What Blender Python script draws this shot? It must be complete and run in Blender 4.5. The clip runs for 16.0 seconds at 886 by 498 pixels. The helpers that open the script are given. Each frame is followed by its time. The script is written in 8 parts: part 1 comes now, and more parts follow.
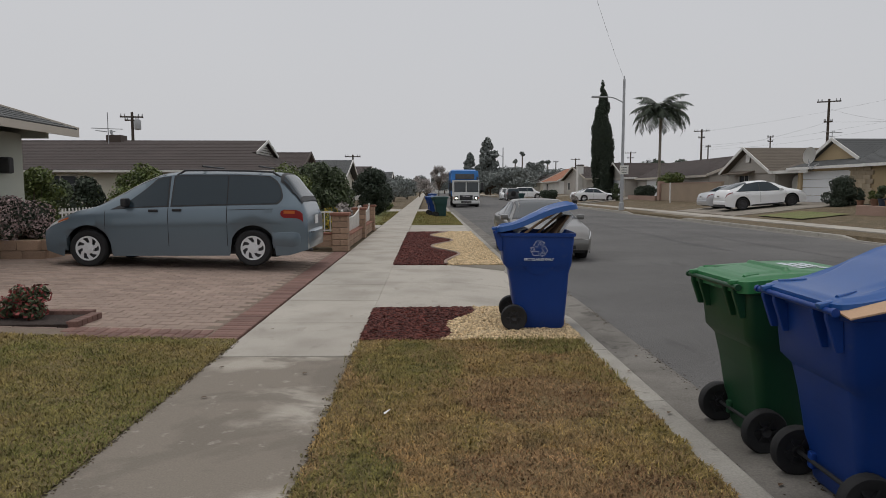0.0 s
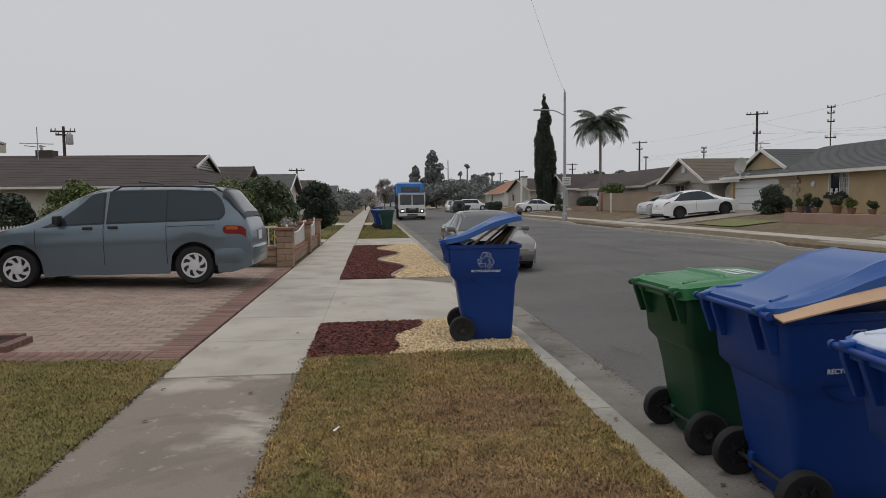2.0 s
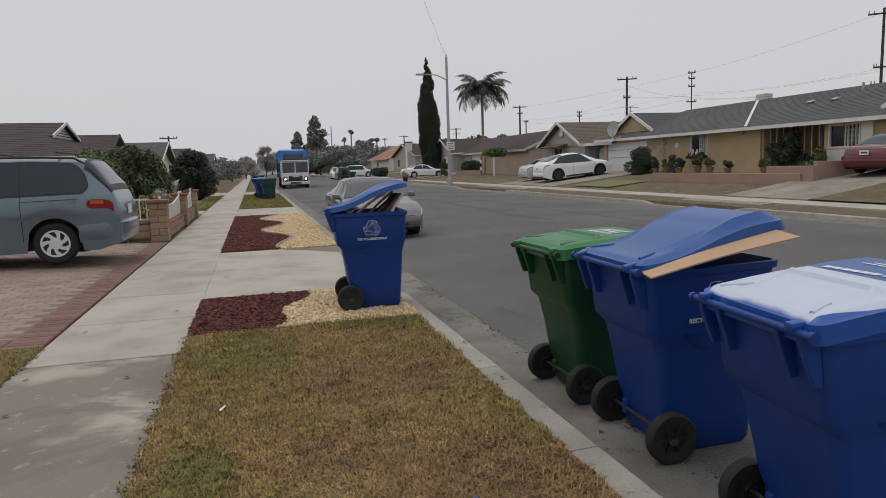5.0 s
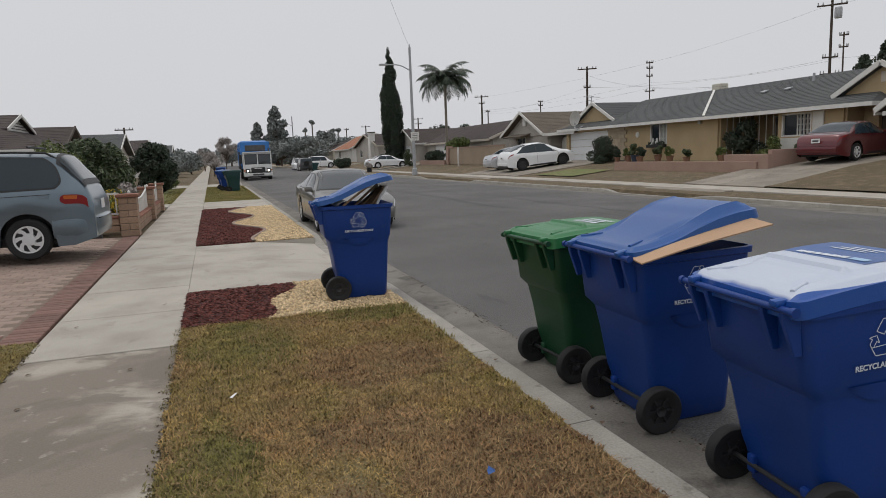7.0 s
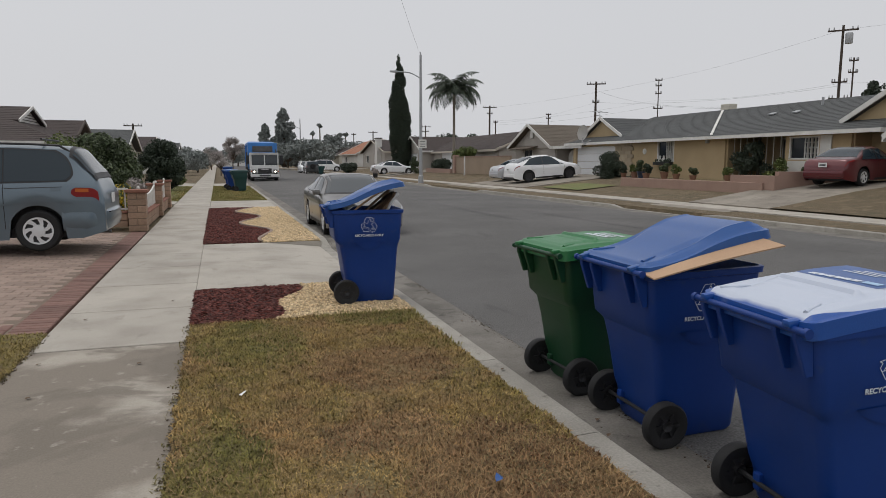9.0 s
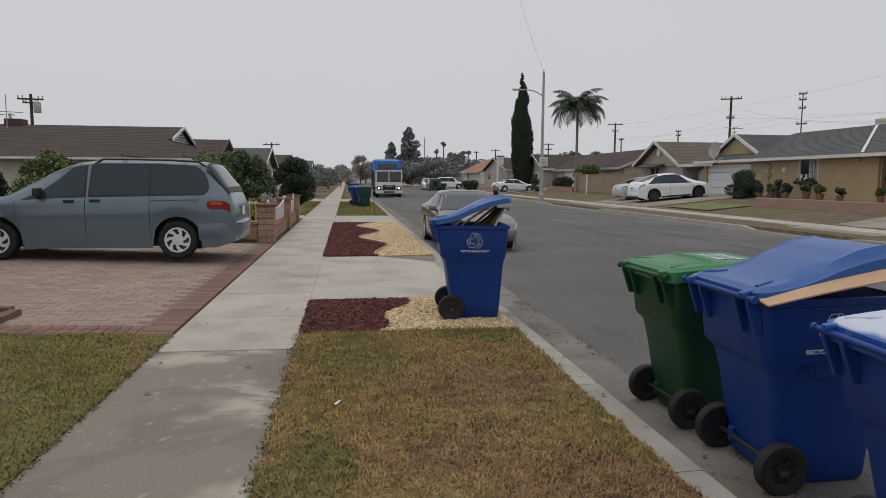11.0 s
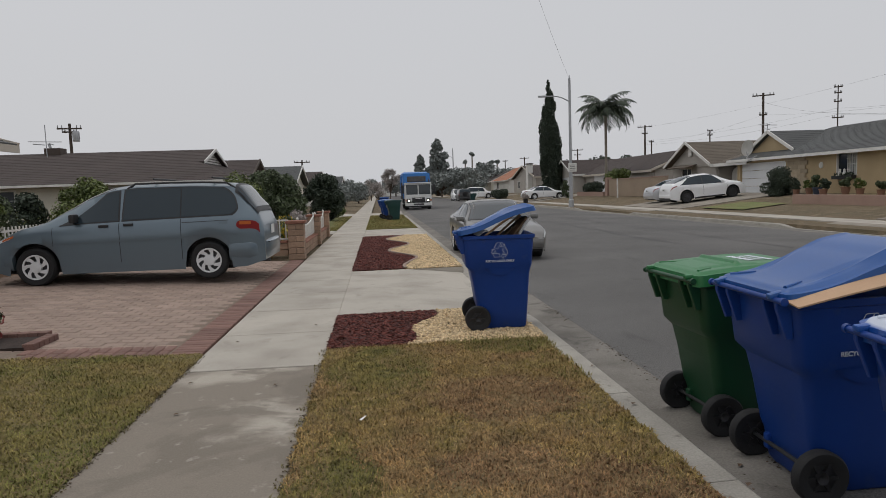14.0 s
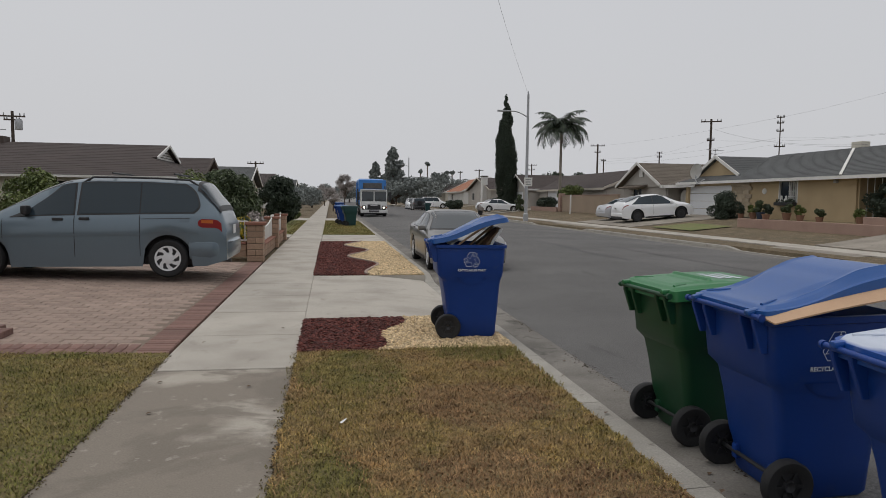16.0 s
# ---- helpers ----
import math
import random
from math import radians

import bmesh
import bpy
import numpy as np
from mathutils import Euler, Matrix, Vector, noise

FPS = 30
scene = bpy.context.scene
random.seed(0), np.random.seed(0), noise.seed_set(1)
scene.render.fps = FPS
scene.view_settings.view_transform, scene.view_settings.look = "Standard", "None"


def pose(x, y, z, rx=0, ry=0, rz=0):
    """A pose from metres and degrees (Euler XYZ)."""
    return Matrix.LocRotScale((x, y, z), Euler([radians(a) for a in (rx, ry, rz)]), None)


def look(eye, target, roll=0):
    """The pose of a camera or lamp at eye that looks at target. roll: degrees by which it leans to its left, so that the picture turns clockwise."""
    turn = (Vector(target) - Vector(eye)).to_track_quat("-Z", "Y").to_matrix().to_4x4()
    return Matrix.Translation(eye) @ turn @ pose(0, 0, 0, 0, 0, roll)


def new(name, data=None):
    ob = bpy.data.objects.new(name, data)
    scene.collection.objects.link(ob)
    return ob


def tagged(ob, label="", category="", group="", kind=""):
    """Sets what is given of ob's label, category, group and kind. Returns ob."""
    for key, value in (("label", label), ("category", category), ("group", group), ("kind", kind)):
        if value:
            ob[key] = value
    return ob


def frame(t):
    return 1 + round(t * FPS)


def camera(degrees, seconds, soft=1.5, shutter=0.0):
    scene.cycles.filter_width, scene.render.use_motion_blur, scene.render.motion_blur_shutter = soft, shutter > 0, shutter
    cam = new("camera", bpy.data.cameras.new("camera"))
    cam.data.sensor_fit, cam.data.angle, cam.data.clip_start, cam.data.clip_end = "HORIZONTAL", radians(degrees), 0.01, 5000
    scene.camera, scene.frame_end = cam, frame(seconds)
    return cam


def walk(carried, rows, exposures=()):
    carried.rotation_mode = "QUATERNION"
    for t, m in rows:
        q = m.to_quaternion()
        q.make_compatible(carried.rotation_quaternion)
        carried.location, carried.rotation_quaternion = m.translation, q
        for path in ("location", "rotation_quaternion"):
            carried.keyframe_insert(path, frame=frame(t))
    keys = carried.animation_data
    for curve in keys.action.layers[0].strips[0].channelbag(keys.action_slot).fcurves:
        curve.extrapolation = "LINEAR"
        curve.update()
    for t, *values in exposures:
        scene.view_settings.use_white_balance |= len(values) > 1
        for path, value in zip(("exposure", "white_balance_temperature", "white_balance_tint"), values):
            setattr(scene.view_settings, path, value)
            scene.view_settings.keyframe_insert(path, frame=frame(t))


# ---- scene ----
cam = camera(67.5, 16.0, 0.8)
PATH = [
    (0, (0.001, -0.009, 1.478), (0.0487, 1.9823, 1.2993), 0.01),
    (0.5, (0.004, 0.001, 1.485), (0.1714, 1.9867, 1.3119), -0.92),
    (1, (-0.001, 0.001, 1.489), (0.1624, 1.99, 1.3578), -0.36),
    (1.5, (-0.006, -0.006, 1.491), (0.1754, 1.9835, 1.387), -0.65),
    (2, (-0.003, -0.009, 1.482), (0.2049, 1.9747, 1.3401), -0.71),
    (2.5, (-0.007, -0.015, 1.485), (0.2101, 1.9658, 1.3121), -0.68),
    (3, (-0.003, -0.022, 1.477), (0.2068, 1.9597, 1.3045), -1.11),
    (3.5, (0.038, 0.003, 1.483), (0.3532, 1.9677, 1.2795), -2.98),
    (4, (0.047, 0.012, 1.478), (0.4213, 1.9667, 1.283), -2.46),
    (4.5, (0.046, 0.021, 1.482), (0.5055, 1.9549, 1.2594), -1.94),
    (7, (-0.272, -0.151, 1.536), (0.3664, 1.7226, 1.2513), -2.23),
    (7.5, (-0.293, -0.154, 1.535), (0.361, 1.7151, 1.2532), -1.95),
    (8, (-0.304, -0.148, 1.528), (0.3947, 1.7039, 1.2411), -0.90),
    (8.5, (-0.318, -0.149, 1.534), (0.3953, 1.6979, 1.2539), -0.50),
    (9, (-0.357, -0.17, 1.538), (0.2777, 1.7091, 1.2782), 0.12),
    (9.5, (-0.36, -0.187, 1.538), (0.1069, 1.7408, 1.2836), -0.40),
    (9.7, (-0.342, -0.194, 1.536), (0.0833, 1.7379, 1.242), -1.51),
    (11.8, (-0.151, -0.102, 1.513), (0.047, 1.8824, 1.3647), 0.95),
    (12, (-0.153, -0.113, 1.525), (0.0447, 1.8725, 1.3841), -0.12),
    (12.5, (-0.123, -0.102, 1.523), (0.1494, 1.8757, 1.4007), -1.42),
    (13, (-0.076, -0.102, 1.525), (0.1216, 1.8816, 1.36), -3.06),
    (13.5, (-0.08, -0.129, 1.526), (0.1479, 1.8498, 1.3466), -3.13),
    (14, (-0.101, -0.111, 1.521), (0.0873, 1.8723, 1.3453), -1.94),
    (14.5, (-0.191, -0.14, 1.513), (0.0871, 1.8304, 1.3157), -1.20),
    (15, (-0.28, -0.141, 1.505), (0.0657, 1.8131, 1.2565), -2.65),
    (15.5, (-0.342, -0.154, 1.518), (-0.0329, 1.8147, 1.3467), 0.49),
    (16, (-0.345, -0.151, 1.515), (-0.0097, 1.8155, 1.3654), 0.74),
]
walk(cam, [(t, look(eye, target, roll)) for t, eye, target, roll in PATH],
     [(0, -0.11), (3, -0.11), (4.5, -0.05), (7, 0.05), (9.5, 0.03), (12, -0.08), (16, -0.07)])

# ---- light: overcast morning ----
world = bpy.data.worlds.new("overcast_sky")
scene.world = world
world.use_nodes = True
wn, wl = world.node_tree.nodes, world.node_tree.links
wn.clear()
w_out = wn.new("ShaderNodeOutputWorld")
w_bg = wn.new("ShaderNodeBackground")
w_sky = wn.new("ShaderNodeTexSky")
w_sky.sky_type = "NISHITA"
w_sky.sun_disc = False
w_sky.sun_elevation, w_sky.sun_rotation = radians(67), radians(-40)
w_sky.dust_density, w_sky.air_density = 8.0, 1.5
w_scale = wn.new("ShaderNodeVectorMath")
w_scale.operation = "SCALE"
w_scale.inputs["Scale"].default_value = 0.07
w_mix = wn.new("ShaderNodeMixRGB")
w_mix.inputs["Fac"].default_value = 0.9
w_co = wn.new("ShaderNodeTexCoord")
w_sep = wn.new("ShaderNodeSeparateXYZ")
w_ramp = wn.new("ShaderNodeValToRGB")
w_ramp.color_ramp.elements[0].position, w_ramp.color_ramp.elements[0].color = 0.0, (0.655, 0.662, 0.69, 1)
w_ramp.color_ramp.elements[1].position, w_ramp.color_ramp.elements[1].color = 1.0, (1.0, 1.0, 1.02, 1)
w_mid = w_ramp.color_ramp.elements.new(0.38)
w_mid.color = (0.645, 0.652, 0.68, 1)
w_noise = wn.new("ShaderNodeTexNoise")
w_noise.inputs["Scale"].default_value = 1.6
w_noise.inputs["Detail"].default_value = 4
w_soft = wn.new("ShaderNodeMixRGB")
w_soft.blend_type = "SOFT_LIGHT"
w_soft.inputs["Fac"].default_value = 0.10
wl.new(w_co.outputs["Generated"], w_sep.inputs[0])
wl.new(w_co.outputs["Generated"], w_noise.inputs["Vector"])
wl.new(w_sep.outputs["Z"], w_ramp.inputs["Fac"])
wl.new(w_ramp.outputs["Color"], w_soft.inputs[1])
wl.new(w_noise.outputs["Fac"], w_soft.inputs[2])
wl.new(w_sky.outputs["Color"], w_scale.inputs[0])
wl.new(w_scale.outputs[0], w_mix.inputs[1])
wl.new(w_soft.outputs["Color"], w_mix.inputs[2])
wl.new(w_mix.outputs["Color"], w_bg.inputs["Color"])
w_bg.inputs["Strength"].default_value = 1.0
wl.new(w_bg.outputs[0], w_out.inputs["Surface"])
sun_data = bpy.data.lights.new("sun", "SUN")
sun_data.energy, sun_data.angle, sun_data.color = 0.55, radians(25), (1.0, 0.97, 0.93)
sun = new("sun", sun_data)
sun.matrix_world = look((-12, 22, 60), (0, 8, 0))


# ---- materials ----
def mat(name, col, rough=0.7, col2=None, scale=6.0, fine=60.0, bump=0.15, metal=0.0, spread=0.18, island=0.0,
        random_ob=0.0, coat=0.0, spec=0.5, mid=0.5, sharp=0.25, bump_scale=None, bump_dist=0.01):
    """Base colour varied at two scales, with fine relief. col2: the second colour of large stains."""
    m = bpy.data.materials.new(name)
    m.use_nodes = True
    nt = m.node_tree
    n, l = nt.nodes, nt.links
    b = n["Principled BSDF"]
    b.inputs["Roughness"].default_value = rough
    b.inputs["Metallic"].default_value = metal
    b.inputs["Coat Weight"].default_value = coat
    b.inputs["Coat Roughness"].default_value = 0.08
    b.inputs["Specular IOR Level"].default_value = spec
    co = n.new("ShaderNodeTexCoord")
    big = n.new("ShaderNodeTexNoise")
    big.inputs["Scale"].default_value, big.inputs["Detail"].default_value = scale, 5
    small = n.new("ShaderNodeTexNoise")
    small.inputs["Scale"].default_value, small.inputs["Detail"].default_value = fine, 3
    l.new(co.outputs["Object"], big.inputs["Vector"])
    l.new(co.outputs["Object"], small.inputs["Vector"])
    ramp = n.new("ShaderNodeMapRange")
    ramp.inputs["From Min"].default_value, ramp.inputs["From Max"].default_value = mid - sharp, mid + sharp
    l.new(big.outputs["Fac"], ramp.inputs["Value"])
    mix = n.new("ShaderNodeMixRGB")
    c2 = col2 or tuple(c * (1 - spread) for c in col)
    mix.inputs[1].default_value, mix.inputs[2].default_value = (*col, 1), (*c2, 1)
    l.new(ramp.outputs[0], mix.inputs[0])
    hsv = n.new("ShaderNodeHueSaturation")
    l.new(mix.outputs[0], hsv.inputs["Color"])
    mr = n.new("ShaderNodeMapRange")
    mr.inputs["From Min"].default_value, mr.inputs["From Max"].default_value = 0.3, 0.7
    mr.inputs["To Min"].default_value, mr.inputs["To Max"].default_value = 1 - spread, 1 + spread
    l.new(small.outputs["Fac"], mr.inputs["Value"])
    value = mr.outputs[0]
    if island or random_ob:
        src = n.new("ShaderNodeNewGeometry").outputs["Random Per Island"] if island else n.new("ShaderNodeObjectInfo").outputs["Random"]
        amount = island or random_ob
        m2 = n.new("ShaderNodeMapRange")
        m2.inputs["To Min"].default_value, m2.inputs["To Max"].default_value = 1 - amount, 1 + amount
        l.new(src, m2.inputs["Value"])
        mul = n.new("ShaderNodeMath")
        mul.operation = "MULTIPLY"
        l.new(value, mul.inputs[0])
        l.new(m2.outputs[0], mul.inputs[1])
        value = mul.outputs[0]
    l.new(value, hsv.inputs["Value"])
    l.new(hsv.outputs[0], b.inputs["Base Color"])
    if bump:
        src = small
        if bump_scale:
            src = n.new("ShaderNodeTexNoise")
            src.inputs["Scale"].default_value, src.inputs["Detail"].default_value = bump_scale, 4
            l.new(co.outputs["Object"], src.inputs["Vector"])
        bp = n.new("ShaderNodeBump")
        bp.inputs["Strength"].default_value, bp.inputs["Distance"].default_value = bump, bump_dist
        l.new(src.outputs["Fac"], bp.inputs["Height"])
        l.new(bp.outputs[0], b.inputs["Normal"])
    return m


def glass_mat(name, col, rough=0.04, alpha=1.0, spec=0.24):
    m = bpy.data.materials.new(name)
    m.use_nodes = True
    b = m.node_tree.nodes["Principled BSDF"]
    b.inputs["Base Color"].default_value = (*col, 1)
    b.inputs["Roughness"].default_value = rough
    b.inputs["Specular IOR Level"].default_value = spec
    b.inputs["Alpha"].default_value = alpha
    return m


def glow_mat(name, col, power):
    m = bpy.data.materials.new(name)
    m.use_nodes = True
    b = m.node_tree.nodes["Principled BSDF"]
    b.inputs["Base Color"].default_value = (0.8, 0.8, 0.8, 1)
    b.inputs["Emission Color"].default_value = (*col, 1)
    b.inputs["Emission Strength"].default_value = power
    return m


def add_patches(m, col, scale, mid, sharp, amount=1.0, detail=6, distort=0.0, shift=(0, 0, 0), stretch=(1, 1, 1)):
    """Lays a third colour over a material in patches of their own shape."""
    n, l = m.node_tree.nodes, m.node_tree.links
    hsv = next(q for q in n if q.bl_idname == "ShaderNodeHueSaturation")
    before = hsv.inputs["Color"].links[0].from_socket
    co, mp, tex, rng_, mix = n.new("ShaderNodeTexCoord"), n.new("ShaderNodeMapping"), n.new("ShaderNodeTexNoise"), n.new("ShaderNodeMapRange"), n.new("ShaderNodeMixRGB")
    mp.inputs["Location"].default_value, mp.inputs["Scale"].default_value = shift, stretch
    tex.inputs["Scale"].default_value, tex.inputs["Detail"].default_value, tex.inputs["Distortion"].default_value = scale, detail, distort
    tex.inputs["Roughness"].default_value = 0.6
    rng_.inputs["From Min"].default_value, rng_.inputs["From Max"].default_value, rng_.inputs["To Max"].default_value = mid - sharp, mid + sharp, amount
    mix.inputs[2].default_value = (*col, 1)
    l.new(co.outputs["Object"], mp.inputs["Vector"])
    l.new(mp.outputs[0], tex.inputs["Vector"])
    l.new(tex.outputs["Fac"], rng_.inputs["Value"])
    l.new(rng_.outputs[0], mix.inputs[0])
    l.new(before, mix.inputs[1])
    l.new(mix.outputs[0], hsv.inputs["Color"])
    return m


M_CONCRETE = mat("concrete", (0.405, 0.374, 0.325), 0.9, (0.318, 0.290, 0.249), 1.3, 90, 0.25, spread=0.10, random_ob=0.06, mid=0.55, sharp=0.12)
add_patches(M_CONCRETE, (0.24, 0.215, 0.18), 5.0, 0.66, 0.06, 0.6, stretch=(1, 0.5, 1))
M_WET = mat("stained_concrete", (0.37, 0.335, 0.282), 0.85, (0.205, 0.176, 0.142), 0.75, 90, 0.25, spread=0.10, mid=0.445, sharp=0.045)
add_patches(M_WET, (0.158, 0.135, 0.108), 1.1, 0.53, 0.03, 0.75, distort=0.5, shift=(3.1, 0.4, 0))
add_patches(M_WET, (0.41, 0.38, 0.33), 7.0, 0.66, 0.05, 0.55, shift=(1, 5, 0))
M_KERB = mat("kerb_concrete", (0.37, 0.35, 0.31), 0.92, (0.25, 0.235, 0.205), 2.5, 70, 0.4, spread=0.13, random_ob=0.08)
add_patches(M_KERB, (0.14, 0.125, 0.105), 9.0, 0.64, 0.04, 0.7)
M_GUTTER = mat("grimy_gutter_concrete", (0.198, 0.184, 0.162), 0.92, (0.128, 0.117, 0.102), 1.6, 70, 0.4, spread=0.16, mid=0.5, sharp=0.12)
add_patches(M_GUTTER, (0.075, 0.068, 0.058), 4.0, 0.60, 0.06, 0.8, distort=0.4)
M_ASPHALT = mat("asphalt", (0.118, 0.114, 0.110), 0.92, (0.086, 0.083, 0.080), 0.35, 75, 0.8, spread=0.40, mid=0.5, sharp=0.14, bump_dist=0.008)
add_patches(M_ASPHALT, (0.16, 0.152, 0.14), 130.0, 0.66, 0.05, 0.7, 2)
add_patches(M_ASPHALT, (0.06, 0.058, 0.056), 1.4, 0.66, 0.04, 0.55, distort=0.8, stretch=(1, 0.35, 1))
M_CONCRETE_OLD = mat("aged_driveway_concrete", (0.285, 0.255, 0.212), 0.92, (0.20, 0.176, 0.145), 0.9, 80, 0.3, spread=0.12, random_ob=0.06, mid=0.5, sharp=0.12)
add_patches(M_CONCRETE_OLD, (0.13, 0.115, 0.095), 3.0, 0.62, 0.05, 0.6, distort=0.5)
M_SOIL = mat("lawn_soil", (0.20, 0.14, 0.07), 1.0, (0.14, 0.115, 0.05), 2.0, 60, 0.6, spread=0.3)
M_DRY = mat("dry_lawn", (0.165, 0.122, 0.075), 1.0, (0.105, 0.086, 0.048), 0.55, 45, 0.9, spread=0.45, bump_dist=0.04)
add_patches(M_DRY, (0.22, 0.165, 0.105), 2.5, 0.58, 0.06, 0.7)
M_GREEN_LAWN = mat("green_lawn", (0.12, 0.165, 0.045), 1.0, (0.19, 0.165, 0.075), 1.2, 45, 0.7, spread=0.4, bump_dist=0.03)
M_BLADE_DEAD = mat("dead_grass_blades", (0.295, 0.185, 0.090), 0.95, (0.20, 0.115, 0.056), 2.2, 9, 0, spread=0.30, island=0.5, mid=0.5, sharp=0.10)
M_BLADE_FRESH = mat("fresh_grass_blades", (0.235, 0.188, 0.060), 0.9, (0.155, 0.140, 0.037), 2.0, 9, 0, spread=0.28, island=0.45, mid=0.5, sharp=0.10)
M_BLADE = mat("grass_blades", (0.335, 0.228, 0.084), 0.9, (0.225, 0.174, 0.052), 0.8, 9, 0, spread=0.30, island=0.48, mid=0.50, sharp=0.09)
add_patches(M_BLADE, (0.31, 0.190, 0.085), 1.2, 0.52, 0.05, 0.8, shift=(4, 1.2, 0))
add_patches(M_BLADE, (0.45, 0.33, 0.145), 11.0, 0.60, 0.06, 0.65, 3)
add_patches(M_BLADE, (0.13, 0.095, 0.042), 3.2, 0.62, 0.05, 0.6, 4, shift=(7, 2, 0))
M_BLADE_GREEN = mat("green_grass_blades", (0.265, 0.196, 0.070), 0.9, (0.160, 0.158, 0.040), 0.9, 9, 0, spread=0.25, island=0.42, mid=0.48, sharp=0.12)
add_patches(M_BLADE_GREEN, (0.31, 0.225, 0.10), 10.0, 0.61, 0.06, 0.6, 3)
M_THATCH = mat("straw_thatch", (0.34, 0.24, 0.115), 0.9, (0.24, 0.15, 0.068), 3, 20, 0, spread=0.2, island=0.35)
M_WEED = mat("dark_weed_blades", (0.15, 0.14, 0.05), 0.9, (0.20, 0.15, 0.07), 4, 20, 0, spread=0.25, island=0.4)
M_MULCH = mat("red_mulch", (0.135, 0.034, 0.024), 0.95, (0.07, 0.02, 0.016), 9, 70, 0.3, spread=0.3, island=0.65)
M_GRAVEL = mat("cream_gravel", (0.60, 0.47, 0.29), 0.85, (0.50, 0.36, 0.20), 5, 50, 0.2, spread=0.18, island=0.36)
M_LITTER = mat("leaf_crumbs", (0.10, 0.07, 0.045), 0.95, (0.06, 0.045, 0.03), 9, 70, 0.2, spread=0.3, island=0.5)
M_GRAVEL_BASE = mat("gravel_bed", (0.32, 0.24, 0.14), 0.95, None, 12, 60, 0.8, spread=0.4, bump_dist=0.02)
M_PAVER = mat("paver_stone", (0.32, 0.24, 0.195), 0.9, (0.25, 0.185, 0.15), 1.0, 60, 0.4, spread=0.12, random_ob=0.09)
M_PAVER_FAR = mat("paver_stone_far", (0.32, 0.24, 0.195), 0.9, (0.25, 0.185, 0.15), 1.0, 60, 0.4, spread=0.14, island=0.15)
M_PAVER_RED = mat("red_paver_brick", (0.215, 0.122, 0.098), 0.9, (0.16, 0.09, 0.075), 2, 60, 0.4, spread=0.16, random_ob=0.2)
M_SAND = mat("joint_sand", (0.20, 0.155, 0.12), 1.0, None, 8, 80, 0.3)
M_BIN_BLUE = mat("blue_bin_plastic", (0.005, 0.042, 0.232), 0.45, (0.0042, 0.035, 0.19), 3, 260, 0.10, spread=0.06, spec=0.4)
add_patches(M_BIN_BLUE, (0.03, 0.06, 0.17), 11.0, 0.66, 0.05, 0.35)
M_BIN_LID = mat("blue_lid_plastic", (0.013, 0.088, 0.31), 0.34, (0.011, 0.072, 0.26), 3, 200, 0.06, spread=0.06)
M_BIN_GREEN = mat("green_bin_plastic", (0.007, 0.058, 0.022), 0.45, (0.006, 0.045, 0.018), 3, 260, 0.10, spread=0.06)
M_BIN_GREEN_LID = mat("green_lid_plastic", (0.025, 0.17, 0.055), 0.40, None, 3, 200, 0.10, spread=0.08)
M_BIN_DARK = mat("dark_green_bin_plastic", (0.010, 0.05, 0.05), 0.45, None, 3, 200, 0.08, spread=0.08)
# Worn blue lid; the sky's white glare is painted across it by the mask below.
M_LID_GLARE = mat("blue_lid_with_painted_glare", (0.010, 0.075, 0.33), 0.36, None, 3, 200, 0.10, spread=0.07)
bn, bl = M_LID_GLARE.node_tree.nodes, M_LID_GLARE.node_tree.links
b_co, b_sep, b_noise, b_add = bn.new("ShaderNodeTexCoord"), bn.new("ShaderNodeSeparateXYZ"), bn.new("ShaderNodeTexNoise"), bn.new("ShaderNodeMath")
b_map, b_mix = bn.new("ShaderNodeMapRange"), bn.new("ShaderNodeMixRGB")
b_noise.inputs["Scale"].default_value, b_noise.inputs["Detail"].default_value = 4, 4
b_off, b_abs = bn.new("ShaderNodeMath"), bn.new("ShaderNodeMath")
b_off.inputs[1].default_value = 0.02
b_abs.operation = "ABSOLUTE"
b_yab, b_ysub, b_ymul = bn.new("ShaderNodeMath"), bn.new("ShaderNodeMath"), bn.new("ShaderNodeMath")
b_yab.operation, b_ysub.operation, b_ymul.operation = "ABSOLUTE", "SUBTRACT", "MULTIPLY"
b_ysub.inputs[1].default_value, b_ymul.inputs[1].default_value = 0.300, 8.0
b_ysub.use_clamp = True
b_sum = bn.new("ShaderNodeMath")
b_add.operation = "MULTIPLY_ADD"
b_add.inputs[1].default_value = 0.05
b_map.inputs["From Min"].default_value, b_map.inputs["From Max"].default_value = 0.428, 0.408
b_mix.inputs[2].default_value = (0.50, 0.55, 0.65, 1)
bl.new(b_co.outputs["Object"], b_sep.inputs[0])
bl.new(b_co.outputs["Object"], b_noise.inputs["Vector"])
bl.new(b_noise.outputs["Fac"], b_add.inputs[0])
bl.new(b_sep.outputs["X"], b_off.inputs[0])
bl.new(b_off.outputs[0], b_abs.inputs[0])
bl.new(b_sep.outputs["Y"], b_yab.inputs[0])
bl.new(b_yab.outputs[0], b_ysub.inputs[0])
bl.new(b_ysub.outputs[0], b_ymul.inputs[0])
bl.new(b_abs.outputs[0], b_sum.inputs[0])
bl.new(b_ymul.outputs[0], b_sum.inputs[1])
bl.new(b_sum.outputs[0], b_add.inputs[2])
bl.new(b_add.outputs[0], b_map.inputs["Value"])
bl.new(b_map.outputs[0], b_mix.inputs[0])
b_hsv = next(n for n in bn if n.bl_idname == "ShaderNodeHueSaturation")
bl.new(b_hsv.outputs[0], b_mix.inputs[1])
